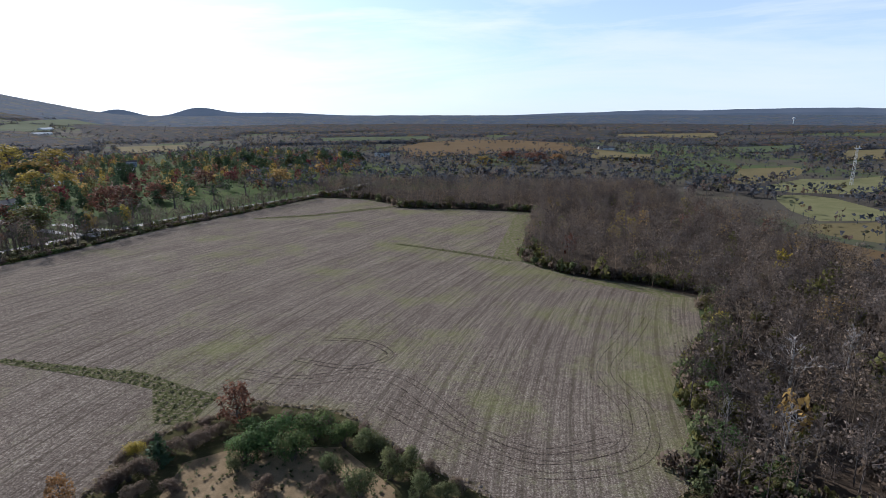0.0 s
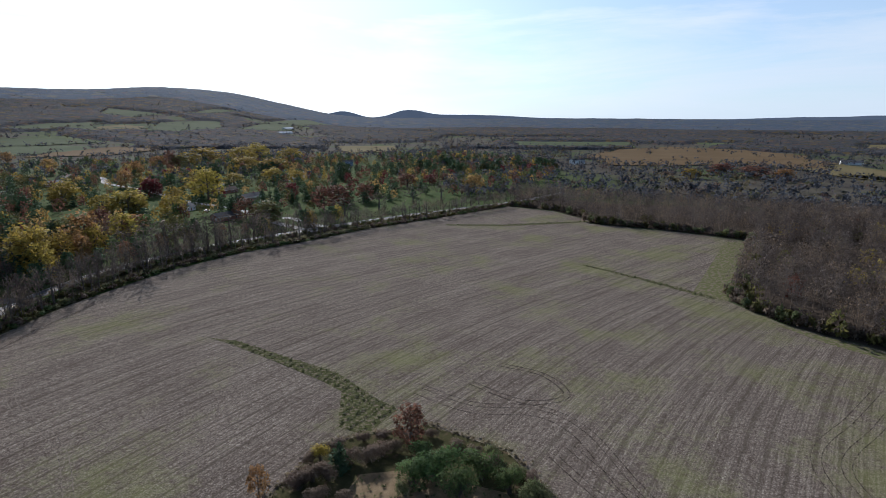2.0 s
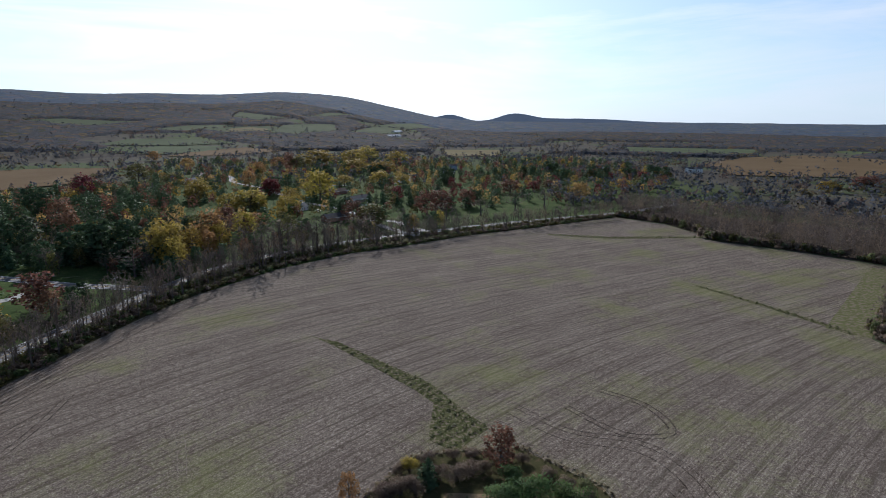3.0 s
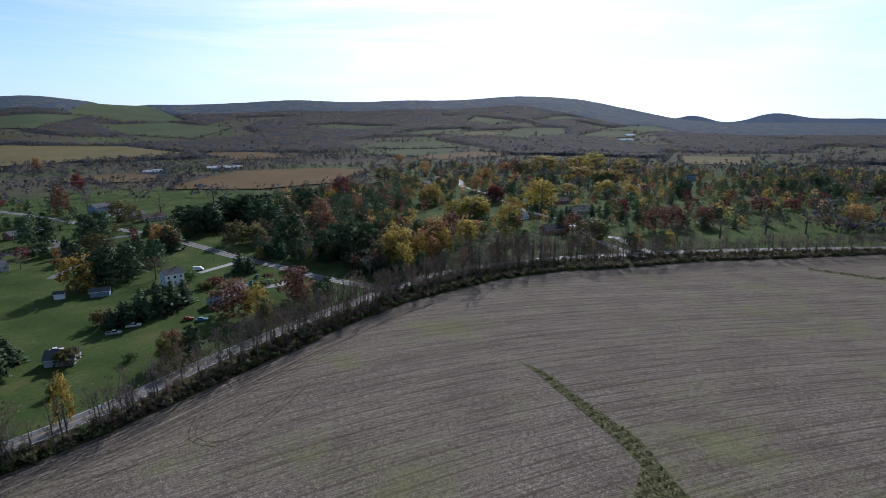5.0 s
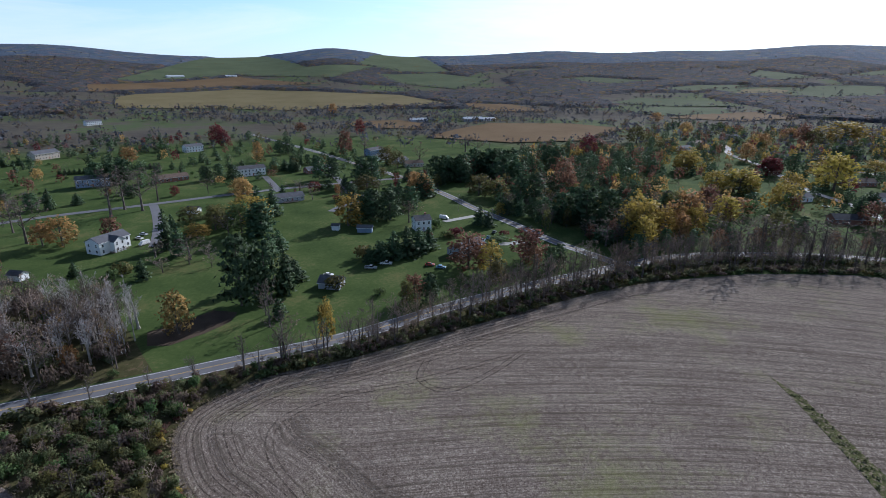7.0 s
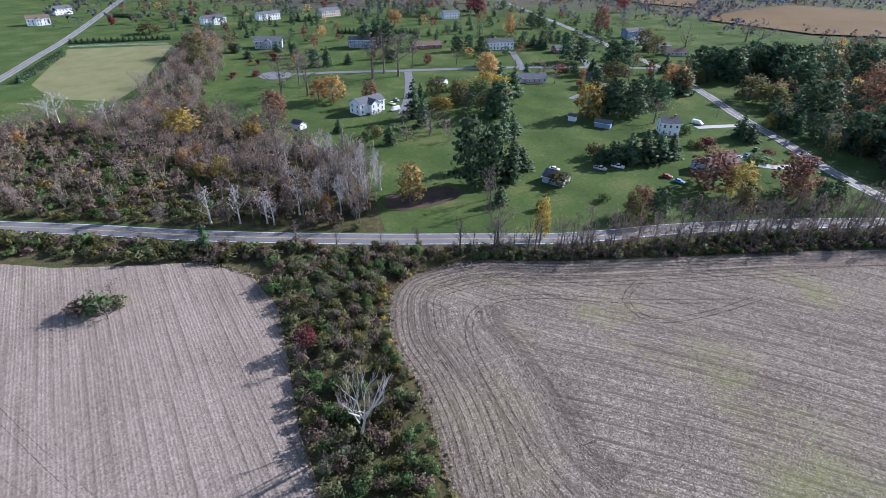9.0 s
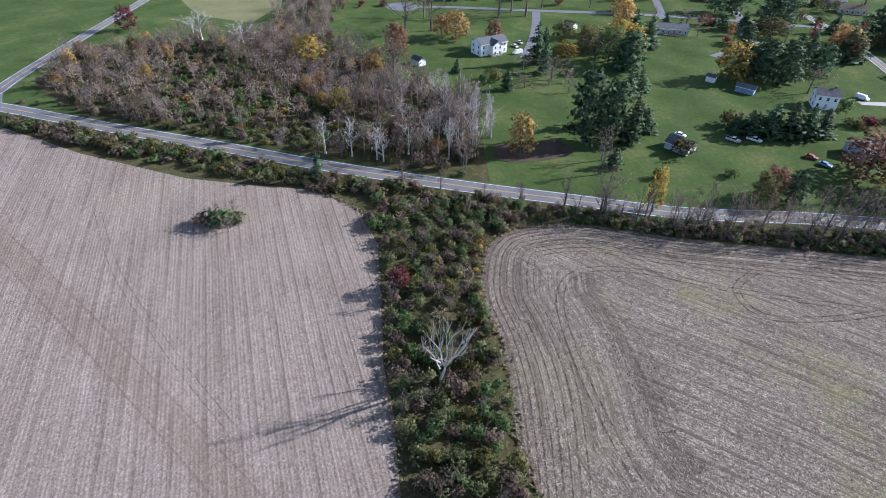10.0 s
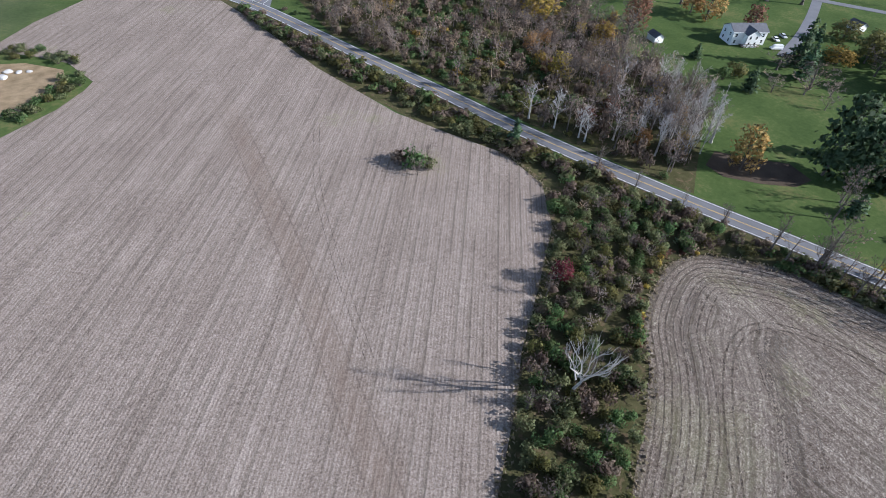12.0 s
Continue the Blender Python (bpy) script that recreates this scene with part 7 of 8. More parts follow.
put("bare", -165.1, 451.6, 17.4, 20)
put("bare", -147.9, 478.7, 12.8, 20.9)
put("bare", -279.9, 193.3, 15.8, 17.9)

# the burr of saplings and bushes at the field's near edge
put("rust", -44.4, 105.4, 10.7, 8.4)
put("spruce", -54.8, 91.9, 6.9, 5.3)
put("near_green", -34.7, 97.4, 7.8, 14.2)
put("near_green", -25.8, 99.3, 6.9, 11.6)
put("near_green", -38.8, 92.7, 6.7, 10.2)
put("near_green", -28.9, 93.2, 7.8, 10)
put("near_green", -19.5, 97.3, 5.9, 7.5)
put("near_green", -38.9, 101.5, 4.7, 9.4)
put("near_shrub", -15.7, 95.4, 5.8, 7.4)
put("near_shrub", -9.2, 86.6, 6.9, 8.1)
put("near_shrub", -13.8, 82, 7.8, 7.8)
put("near_shrub", -3.7, 82, 6.9, 6.7)
put("near_shrub", -20.1, 88.3, 6.1, 5.9)
put("near_shrub", -6.2, 89.9, 4.9, 7.1)
put("near_shrub", 1.4, 82.3, 3.8, 6.7)
put("near_shrub", -12.3, 95.4, 4.9, 7.4)
put("near_shrub", -38.6, 89.2, 4.3, 5.5)
put("near_brush", -50.6, 96.5, 4.5, 8.1)
put("near_brush", -48.4, 99.5, 3.3, 8.2)
put("near_brush", -55.6, 88.5, 4.9, 7.8)
put("near_brush", -57.9, 86.8, 4.2, 7.8)
put("near_brush", -59.2, 83.7, 3.5, 7.7)
put("near_brush", -54.8, 95.6, 3.9, 5.4)
put("near_brush", -15.4, 101.4, 3.4, 5.1)
put("near_brush", -46.8, 101.5, 3.4, 5.5)
put("near_brush", -24.3, 103.5, 4.1, 6.6)
put("near_brush", -30, 106.9, 3.2, 5.5)
put("near_brush", -47.9, 83.7, 3, 6.2)
put("near_brush", -32.5, 83.6, 3.5, 5.9)
put("near_brush", -22.1, 83.3, 3.5, 5.7)
put("near_brush", -16.1, 83.8, 3.5, 5.7)
put("near_brush", -54.4, 82.5, 3.3, 6.3)
put("near_yellow", -60.4, 93.4, 4.1, 4.9)
put("orange", -65.5, 79.4, 7.3, 4.9)
for x, y in ((-60, 99), (-55, 103), (-51, 106), (-46, 109), (-41, 110), (-34, 108), (-26, 107), (-19, 102), (-13, 98), (-8, 94), (-2, 88), (4, 84), (-62, 92), (-61, 86)):
    put("near_brush" if x < -30 or x > -10 else "near_shrub", x, y, dice.uniform(1.8, 3.2), dice.uniform(4.5, 6.5), label="low reddish-brown brush around the dry clearing")


# ---- buildings ----
WHITE_SIDING = surface("white_siding", (0.66, 0.66, 0.65), (0.8, 0.8, 0.79), 0.4, 0.7, 5.0, 0.15, 0.01)
TAN_SIDING = surface("tan_siding", (0.42, 0.36, 0.29), (0.54, 0.47, 0.39), 0.4, 0.75, 5.0, 0.15, 0.01)
GREY_SIDING = surface("grey_siding", (0.3, 0.31, 0.33), (0.4, 0.41, 0.43), 0.4, 0.75, 5.0, 0.15, 0.01)
BLUE_SIDING = surface("blue_siding", (0.17, 0.22, 0.3), (0.25, 0.31, 0.4), 0.4, 0.75, 5.0, 0.15, 0.01)
BRICK = surface("red_brick_wall", (0.2, 0.085, 0.06), (0.33, 0.16, 0.12), 0.6, 0.9, 7.0, 0.3, 0.01)
ROOF_DARK = surface("charcoal_shingles", (0.05, 0.05, 0.055), (0.11, 0.11, 0.12), 0.5, 0.9, 6.0, 0.5, 0.02)
ROOF_GREY = surface("grey_shingles", (0.075, 0.078, 0.088), (0.13, 0.133, 0.148), 0.5, 0.9, 6.0, 0.5, 0.02)
ROOF_BROWN = surface("brown_shingles", (0.1, 0.07, 0.055), (0.18, 0.13, 0.1), 0.5, 0.9, 6.0, 0.5, 0.02)
ROOF_METAL = surface("pale_metal_roof", (0.5, 0.53, 0.56), (0.68, 0.7, 0.72), 0.3, 0.4, 4.0, 0.1, 0.01, metal=0.3)
TRIM = surface("white_trim", (0.7, 0.7, 0.69), (0.82, 0.82, 0.8), 1.0, 0.6, 9.0, 0.05, 0.003)
GLASS = surface("window_glass", (0.012, 0.015, 0.02), (0.03, 0.035, 0.042), 1.0, 0.08, 3.0, 0.0, spec=0.6)
RUBBER = surface("tyre_rubber", (0.012, 0.012, 0.012), (0.03, 0.03, 0.03), 2.0, 0.85, 20.0, 0.2, 0.004)
STEEL = surface("galvanised_steel", (0.36, 0.37, 0.38), (0.52, 0.53, 0.54), 0.8, 0.45, 8.0, 0.1, 0.004, metal=0.7)
POLE_WOOD = surface("weathered_pole_wood", (0.12, 0.1, 0.085), (0.22, 0.19, 0.16), 1.2, 0.9, 12.0, 0.4, 0.01)


def boxes(bm, *list_of):
    """Adds boxes given by two corners each."""
    for (x0, y0, z0), (x1, y1, z1) in list_of:
        vs = [bm.verts.new(p) for p in ((x0, y0, z0), (x1, y0, z0), (x1, y1, z0), (x0, y1, z0), (x0, y0, z1), (x1, y0, z1), (x1, y1, z1), (x0, y1, z1))]
        for f in ((3, 2, 1, 0), (4, 5, 6, 7), (0, 1, 5, 4), (1, 2, 6, 5), (2, 3, 7, 6), (3, 0, 4, 7)):
            bm.faces.new([vs[i] for i in f])
    return bm


def prism(bm, outline, y0, y1):
    """An outline in x and z, drawn out along y."""
    a = [bm.verts.new((x, y0, z)) for x, z in outline]
    b = [bm.verts.new((x, y1, z)) for x, z in outline]
    bm.faces.new(a)
    bm.faces.new(b[::-1])
    for i in range(len(a)):
        j = (i + 1) % len(a)
        bm.faces.new((a[j], a[i], b[i], b[j]))
    bmesh.ops.recalc_face_normals(bm, faces=bm.faces[:])
    return bm


def cached(store, key, make, mat):
    """One shared mesh for alike pieces."""
    if key not in store:
        bm = make()
        me = bpy.data.meshes.new(key)
        bm.to_mesh(me)
        bm.free()
        me.materials.append(mat)
        store[key] = me
    return store[key]


SHARED = {}


def window_at(parent, x, y, z, turn, w=1.0, h=1.3, dark=False):
    def rim():
        return boxes(bmesh.new(), ((-w / 2 - 0.1, -0.06, -0.1), (-w / 2, 0.05, h + 0.1)), ((w / 2, -0.06, -0.1), (w / 2 + 0.1, 0.05, h + 0.1)),
                     ((-w / 2, -0.06, h), (w / 2, 0.05, h + 0.1)), ((-w / 2, -0.1, -0.1), (w / 2, 0.05, 0)), ((-w / 2, -0.04, h / 2 - 0.03), (w / 2, 0.0, h / 2 + 0.03)))
    ob = new("window", cached(SHARED, "window_frame_%.1f_%.1f" % (w, h), rim, TRIM))
    ob.parent = parent
    ob.matrix_basis = pose(x, y, z, 0, 0, turn)
    pane = new("pane", cached(SHARED, "pane_%.1f_%.1f" % (w, h), lambda: boxes(bmesh.new(), ((-w / 2, -0.03, 0), (w / 2, 0.02, h))), GLASS))
    pane.parent = ob
    return ob


def house(x, y, turn, L, W, storeys, wall, roof, label, z=None, wing=0.0, chimney=True, category="house", name="house", pitch=0.5, windows=True, garage=False, porch=False):
    """A gabled house, its ridge along its length; the front looks towards its own -y."""
    root = tagged(new(name), label, category)
    root.matrix_basis = pose(x, y, (land(x, y) if z is None else z), 0, 0, turn)
    H = 2.75 * storeys + 0.45
    rise = W / 2 * pitch
    bm = bmesh.new()
    prof = [(-W / 2, -0.3), (W / 2, -0.3), (W / 2, H), (0, H + rise), (-W / 2, H)]
    prism(bm, prof, -L / 2, L / 2)
    bmesh.ops.rotate(bm, verts=bm.verts[:], matrix=Matrix.Rotation(radians(90), 3, "Z"))
    part("wall", bm, wall, root)
    over, th = 0.45, 0.22
    bm = bmesh.new()
    lo = H - over * pitch
    prism(bm, [(-W / 2 - over, lo), (0, H + rise), (W / 2 + over, lo), (W / 2 + over, lo + th), (0, H + rise + th), (-W / 2 - over, lo + th)], -L / 2 - over, L / 2 + over)
    bmesh.ops.rotate(bm, verts=bm.verts[:], matrix=Matrix.Rotation(radians(90), 3, "Z"))
    part("roof", bm, roof, root)
    for y0, y1 in ((-W / 2 - over - 0.06, -W / 2 - over - 0.004), (W / 2 + over + 0.004, W / 2 + over + 0.06)):
        part("fascia", boxes(bmesh.new(), ((-L / 2 - over, y0, lo - 0.02), (L / 2 + over, y1, lo + th - 0.03))), TRIM, root)
    if wing:
        # a gabled bay standing out of the front
        w2, d2, h2 = wing, 3.0, H - 0.35
        bm = prism(bmesh.new(), [(-w2 / 2, -0.3), (w2 / 2, -0.3), (w2 / 2, h2), (0, h2 + w2 / 2 * 0.7), (-w2 / 2, h2)], -W / 2 - d2, -W / 2 + 1.5)
        part("bay", bm, wall, root)
        e = h2 - 0.25
        bm = prism(bmesh.new(), [(-w2 / 2 - 0.35, e), (0, h2 + w2 / 2 * 0.7), (w2 / 2 + 0.35, e), (w2 / 2 + 0.35, e + 0.2), (0, h2 + w2 / 2 * 0.7 + 0.22), (-w2 / 2 - 0.35, e + 0.2)], -W / 2 - d2 - 0.35, -0.4)
        part("bay_roof", bm, roof, root)
        for k in range(storeys):
            for dx in (-w2 / 4, w2 / 4):
                window_at(root, dx, -W / 2 - d2, 1.0 + 2.75 * k, 0, 0.9, 1.4)
    if chimney:
        cx = L * 0.28
        part("chimney", boxes(bmesh.new(), ((cx - 0.45, 0.4, H), (cx + 0.45, 1.3, H + rise + 1.0)), ((cx - 0.55, 0.3, H + rise + 1.0), (cx + 0.55, 1.4, H + rise + 1.15))), BRICK, root, "brick chimney")
    if windows:
        n = max(2, int(L / 2.9))
        for k in range(storeys):
            for i in range(n):
                px = -L / 2 + (i + 0.5) * L / n
                if k == 0 and i == n // 2 or (wing and abs(px) < wing / 2 + 0.6):
                    continue
                if garage and k == 0 and px > L / 2 - 6.4:
                    continue
                window_at(root, px, -W / 2, 1.0 + 2.75 * k, 0)
            for i in range(n):
                px = -L / 2 + (i + 0.5) * L / n
                window_at(root, px, W / 2, 1.0 + 2.75 * k, 180)
            for py in (-W / 4, W / 4):
                window_at(root, L / 2, py, 1.0 + 2.75 * k, 90)
                window_at(root, -L / 2, py, 1.0 + 2.75 * k, -90)
        if not wing:
            dx = -L / 2 + (n // 2 + 0.5) * L / n
            door = part("door", boxes(bmesh.new(), ((dx - 0.5, -W / 2 - 0.05, 0.15), (dx + 0.5, -W / 2 + 0.02, 2.25))), BRICK, root, "dark red front door")
            part("step", boxes(bmesh.new(), ((dx - 0.9, -W / 2 - 1.2, -0.1), (dx + 0.9, -W / 2 - 0.06, 0.14))), CONCRETE, root)
    if garage:
        part("garage_door", boxes(bmesh.new(), *(((L / 2 - 5.8, -W / 2 - 0.05, 0.05 + 0.55 * i), (L / 2 - 1.0, -W / 2 + 0.02, 0.57 + 0.55 * i)) for i in range(4))), TRIM, root)
    if porch:
        part("deck", boxes(bmesh.new(), ((-L / 4, -W / 2 - 3.2, 0.4), (L / 4, -W / 2 - 0.01, 0.6)), *(((px, -W / 2 - 3.15, -0.2), (px + 0.14, -W / 2 - 3.0, 1.5)) for px in np.linspace(-L / 4, L / 4 - 0.14, 5)),
                           ((-L / 4, -W / 2 - 3.15, 1.5), (L / 4, -W / 2 - 3.0, 1.6))), POLE_WOOD, root)
    return root


def shed(x, y, turn, L, W, wall, roof, label):
    root = house(x, y, turn, L, W, 0.8, wall, roof, label, chimney=False, category="shed", name="garden_shed", windows=False, pitch=0.6)
    part("door", boxes(bmesh.new(), ((-0.7, -W / 2 - 0.05, 0.05), (-0.02, -W / 2 + 0.02, 1.95)), ((0.02, -W / 2 - 0.05, 0.05), (0.7, -W / 2 + 0.02, 1.95))), TRIM, root)
    if L > 4:
        window_at(root, -L / 2 + 0.9, -W / 2, 0.9, 0, 0.6, 0.7)
        window_at(root, L / 2 - 0.9, -W / 2, 0.9, 0, 0.6, 0.7)
    return root


# ---- vehicles ----
def paint(name, rgb):
    return surface(name, tuple(c * 0.85 for c in rgb), rgb, 0.8, 0.3, 6.0, 0.0, spec=0.5)


PAINTS = {"white": paint("white_car_paint", (0.75, 0.75, 0.74)), "blue": paint("light_blue_car_paint", (0.12, 0.27, 0.4)), "red": paint("red_car_paint", (0.35, 0.05, 0.03)),
          "silver": paint("silver_car_paint", (0.45, 0.46, 0.48)), "dark": paint("dark_car_paint", (0.04, 0.045, 0.055))}


def wheel_set(root, places, r=0.34):
    for px, py in places:
        bm = bmesh.new()
        bmesh.ops.create_cone(bm, cap_ends=True, segments=16, radius1=r, radius2=r, depth=0.22, matrix=pose(px, py, r, 90, 0, 0))
        tyre = part("wheel", bm, RUBBER, root)
        bm = bmesh.new()
        bmesh.ops.create_cone(bm, cap_ends=True, segments=12, radius1=r * 0.6, radius2=r * 0.52, depth=0.25, matrix=pose(px, py, r, 90, 0, 0))
        part("rim", bm, STEEL, tyre)


def vehicle(kind, x, y, turn, colour, label):
    """A car, pickup or van: side outline drawn out across, glass band, lamps, wheels."""
    root = tagged(new({"car": "parked_car", "pickup": "pickup_truck", "van": "white_van"}[kind]), label, {"car": "car", "pickup": "truck", "van": "van"}[kind])
    root.matrix_basis = pose(x, y, 0.02, 0, 0, turn)
    if kind == "car":
        body = [(-2.2, 0.3), (2.2, 0.3), (2.25, 0.62), (2.1, 0.8), (1.0, 0.93), (-1.7, 0.98), (-2.15, 0.92), (-2.25, 0.6)]
        cabin, roof, half = [(-1.75, 0.96), (1.05, 0.92), (0.35, 1.4), (-1.1, 1.43)], [(-1.12, 1.41), (0.37, 1.39), (0.3, 1.47), (-1.05, 1.49)], 0.88
    elif kind == "pickup":
        body = [(-2.8, 0.45), (2.7, 0.45), (2.75, 0.8), (2.65, 1.08), (1.3, 1.18), (-0.6, 1.18), (-2.8, 1.15)]
        cabin, roof, half = [(-0.65, 1.16), (1.25, 1.16), (0.65, 1.78), (-0.5, 1.8)], [(-0.55, 1.78), (0.68, 1.76), (0.6, 1.86), (-0.5, 1.88)], 0.95
    else:
        body = [(-2.9, 0.4), (2.7, 0.4), (2.75, 0.9), (2.4, 1.15), (1.9, 1.3), (-2.9, 1.35)]
        cabin, roof, half = [(-2.88, 1.33), (1.95, 1.28), (1.35, 2.1), (-2.85, 2.15)], [(-2.88, 2.13), (1.38, 2.08), (1.2, 2.25), (-2.8, 2.28)], 0.98
    p = PAINTS[colour]
    bm = prism(bmesh.new(), body, -half, half)
    bmesh.ops.bevel(bm, geom=bm.edges[:], offset=0.05, segments=1, affect="EDGES")
    part("body", bm, p, root)
    part("cabin_glass", prism(bmesh.new(), cabin, -half * 0.88, half * 0.88), GLASS if kind != "van" else p, root)
    part("roof", prism(bmesh.new(), roof, -half * 0.86, half * 0.86), p, root)
    front, back = body[1][0], body[0][0]
    for s in (-1, 1):
        part("headlight", boxes(bmesh.new(), ((front - 0.03, s * half * 0.7 - 0.15, body[1][1] + 0.3), (front + 0.07, s * half * 0.7 + 0.15, body[1][1] + 0.45))), TRIM, root)
        part("tail_light", boxes(bmesh.new(), ((back - 0.05, s * half * 0.8 - 0.08, body[1][1] + 0.25), (back + 0.02, s * half * 0.8 + 0.08, body[1][1] + 0.5))), PAINTS["red"], root)
    if kind == "pickup":
        part("bed", boxes(bmesh.new(), ((-2.7, -0.8, 1.16), (-0.75, 0.8, 1.175))), RUBBER, root)
        part("bed_rail", boxes(bmesh.new(), ((-2.8, -half, 1.15), (-0.66, -half + 0.12, 1.28)), ((-2.8, half - 0.12, 1.15), (-0.66, half, 1.28)), ((-2.8, -half + 0.12, 1.15), (-2.68, half - 0.12, 1.28))), p, root)
    axle = 0.62 * (body[1][0])
    wheel_set(root, [(sx * axle, sy * (half - 0.08)) for sx in (-1, 1) for sy in (-1, 1)], 0.33 if kind == "car" else 0.39)
    return root


# ---- roadside furniture ----
def utility_pole(x, y, turn, h=11.0):
    root = tagged(new("utility_pole"), "weathered wooden utility pole with a crossarm", "utility pole", "roadside poles")
    root.matrix_basis = pose(x, y, 0, 0, 0, turn)
    bm = bmesh.new()
    bmesh.ops.create_cone(bm, cap_ends=True, segments=10, radius1=0.17, radius2=0.11, depth=h + 0.3, matrix=pose(0, 0, h / 2 - 0.15))
    part("pole", bm, POLE_WOOD, root)
    part("crossarm", boxes(bmesh.new(), ((-1.2, -0.06, h - 0.75), (1.2, 0.06, h - 0.63))), POLE_WOOD, root)
    for px in (-1.1, 0.5, 1.1):
        bm = bmesh.new()
        bmesh.ops.create_cone(bm, cap_ends=True, segments=8, radius1=0.06, radius2=0.04, depth=0.2, matrix=pose(px, 0, h - 0.53))
        part("insulator", bm, TRIM, root)
    return root


def wire(a, b, sag=0.9):
    pts = []
    for i in range(13):
        t = i / 12
        p = Vector(a).lerp(Vector(b), t)
        p.z -= sag * 4 * t * (1 - t)
        pts.append(p)
    s = Soup()
    s.tube(pts, [0.022] * 13, 4)
    tagged(new("overhead_wire", s.mesh("overhead_wire", RUBBER)), "thin dark sagging overhead wire between poles", "wire", "overhead wires")


def guard_rail(points, label):
    root = tagged(new("guard_rail"), label, "guard rail")
    line = spline(points, 2.0)
    v, f = [], []
    for i, p in enumerate(line):
        d = (line[min(i + 1, len(line) - 1)] - line[max(i - 1, 0)]).normalized()
        n = Vector((d.y, -d.x, 0))
        for off, z in ((0, 0.45), (0.07, 0.53), (0, 0.6), (0.07, 0.68), (0, 0.76), (-0.03, 0.76), (-0.03, 0.45)):
            q = p + n * off
            v.append((q.x, q.y, z))
    for i in range(len(line) - 1):
        for k in range(7):
            f.append((7 * i + k, 7 * i + (k + 1) % 7, 7 * i + 7 + (k + 1) % 7, 7 * i + 7 + k))
    beam = mesh_object("beam", v, f, STEEL, root)
    for p in line[::2]:
        part("post", boxes(bmesh.new(), ((p.x - 0.16, p.y - 0.08, -0.3), (p.x - 0.04, p.y + 0.08, 0.74))), POLE_WOOD, root)
    return root


def board_fence(points, label, h=1.3):
    root = tagged(new("board_fence"), label, "fence")
    line = spline(points, 2.4)
    for a, b in zip(line, line[1:]):
        part("post", boxes(bmesh.new(), ((a.x - 0.07, a.y - 0.07, -0.2), (a.x + 0.07, a.y + 0.07, h))), TRIM, root)
        d = (b - a)
        for k in range(3):
            bm = boxes(bmesh.new(), ((0.07, -0.02, 0.25 + 0.4 * k), (d.length - 0.07, 0.02, 0.4 + 0.4 * k)))
            bmesh.ops.transform(bm, matrix=pose(a.x, a.y, 0, 0, 0, math.degrees(math.atan2(d.y, d.x))), verts=bm.verts[:])
            part("rail", bm, TRIM, root)
    return root


def lattice_tower(x, y, h, label):
    root = tagged(new("lattice_tower"), label, "tower")
    root.matrix_basis = pose(x, y, land(x, y))
    for k in range(3):
        a = 2.09 * k
        s = Soup()
        s.tube([Vector((math.cos(a) * 1.6, math.sin(a) * 1.6, 0)), Vector((math.cos(a) * 0.9, math.sin(a) * 0.9, h))], [0.14, 0.1], 4)
        ob = new("leg", s.mesh("leg", STEEL))
        ob.parent = root
        b = a + 2.09
        n = int(h / 3)
        s = Soup()
        for i in range(n):
            z0, z1 = h * i / n, h * (i + 1) / n
            r0, r1 = 1.6 - 0.7 * i / n, 1.6 - 0.7 * (i + 1) / n
            s.tube([Vector((math.cos(a) * r0, math.sin(a) * r0, z0)), Vector((math.cos(b) * r1, math.sin(b) * r1, z1))], [0.07, 0.07], 3)
            s.tube([Vector((math.cos(a) * r1, math.sin(a) * r1, z1)), Vector((math.cos(b) * r1, math.sin(b) * r1, z1))], [0.06, 0.06], 3)
        ob = new("bracing", s.mesh("bracing", STEEL))
        ob.parent = root
    part("platform", boxes(bmesh.new(), ((-2, -2, h), (2, 2, h + 0.4)), ((-1.8, -0.3, h + 0.4), (-1.4, 0.3, h + 2.6)), ((1.4, -0.3, h + 0.4), (1.8, 0.3, h + 2.6))), STEEL, root)
    return root


def water_tower(x, y, h, label):
    root = tagged(new("water_tower"), label, "water tower")
    root.matrix_basis = pose(x, y, land(x, y))
    bm = bmesh.new()
    bmesh.ops.create_uvsphere(bm, u_segments=20, v_segments=12, radius=1, matrix=pose(0, 0, h) @ Matrix.Diagonal((6, 6, 4, 1)))
    part("tank", bm, TRIM, root)
    bm = bmesh.new()
    bmesh.ops.create_cone(bm, cap_ends=True, segments=16, radius1=2.2, radius2=1.4, depth=h, matrix=pose(0, 0, h / 2))
    part("shaft", bm, TRIM, root)
    return root


def lane(name, points, half, label, mat=None):
    TRACKS[0] += 1
    v, f = ribbon(spline(points, 4.0), -half, half, 0.065 + 0.005 * (TRACKS[0] % 9), -0.2)
    return tagged(mesh_object(name, v, f, mat or ASPHALT), label, "driveway", kind="structure")


# ---- the houses along the lanes ----
house(-288.8, -99.0, 151, 17.0, 9, 2, WHITE_SIDING, ROOF_GREY, "tall white-sided house with grey gabled roof", wing=6.0, porch=True)
house(-302.2, 57.7, 101, 9.0, 8, 2, WHITE_SIDING, ROOF_DARK, "white two-storey house with charcoal gabled roof", garage=True)
house(-259.4, 74.2, 131, 19.1, 9, 1, GREY_SIDING, ROOF_GREY, "grey single-storey house with grey gabled roof")
house(-493.2, -7.0, 121, 24.0, 9, 1, BRICK, ROOF_GREY, "red brick single-storey house with grey gabled roof", garage=True)
house(-384.5, -22.6, 113, 19.7, 9, 1, GREY_SIDING, ROOF_GREY, "grey single-storey house with grey gabled roof", porch=True)
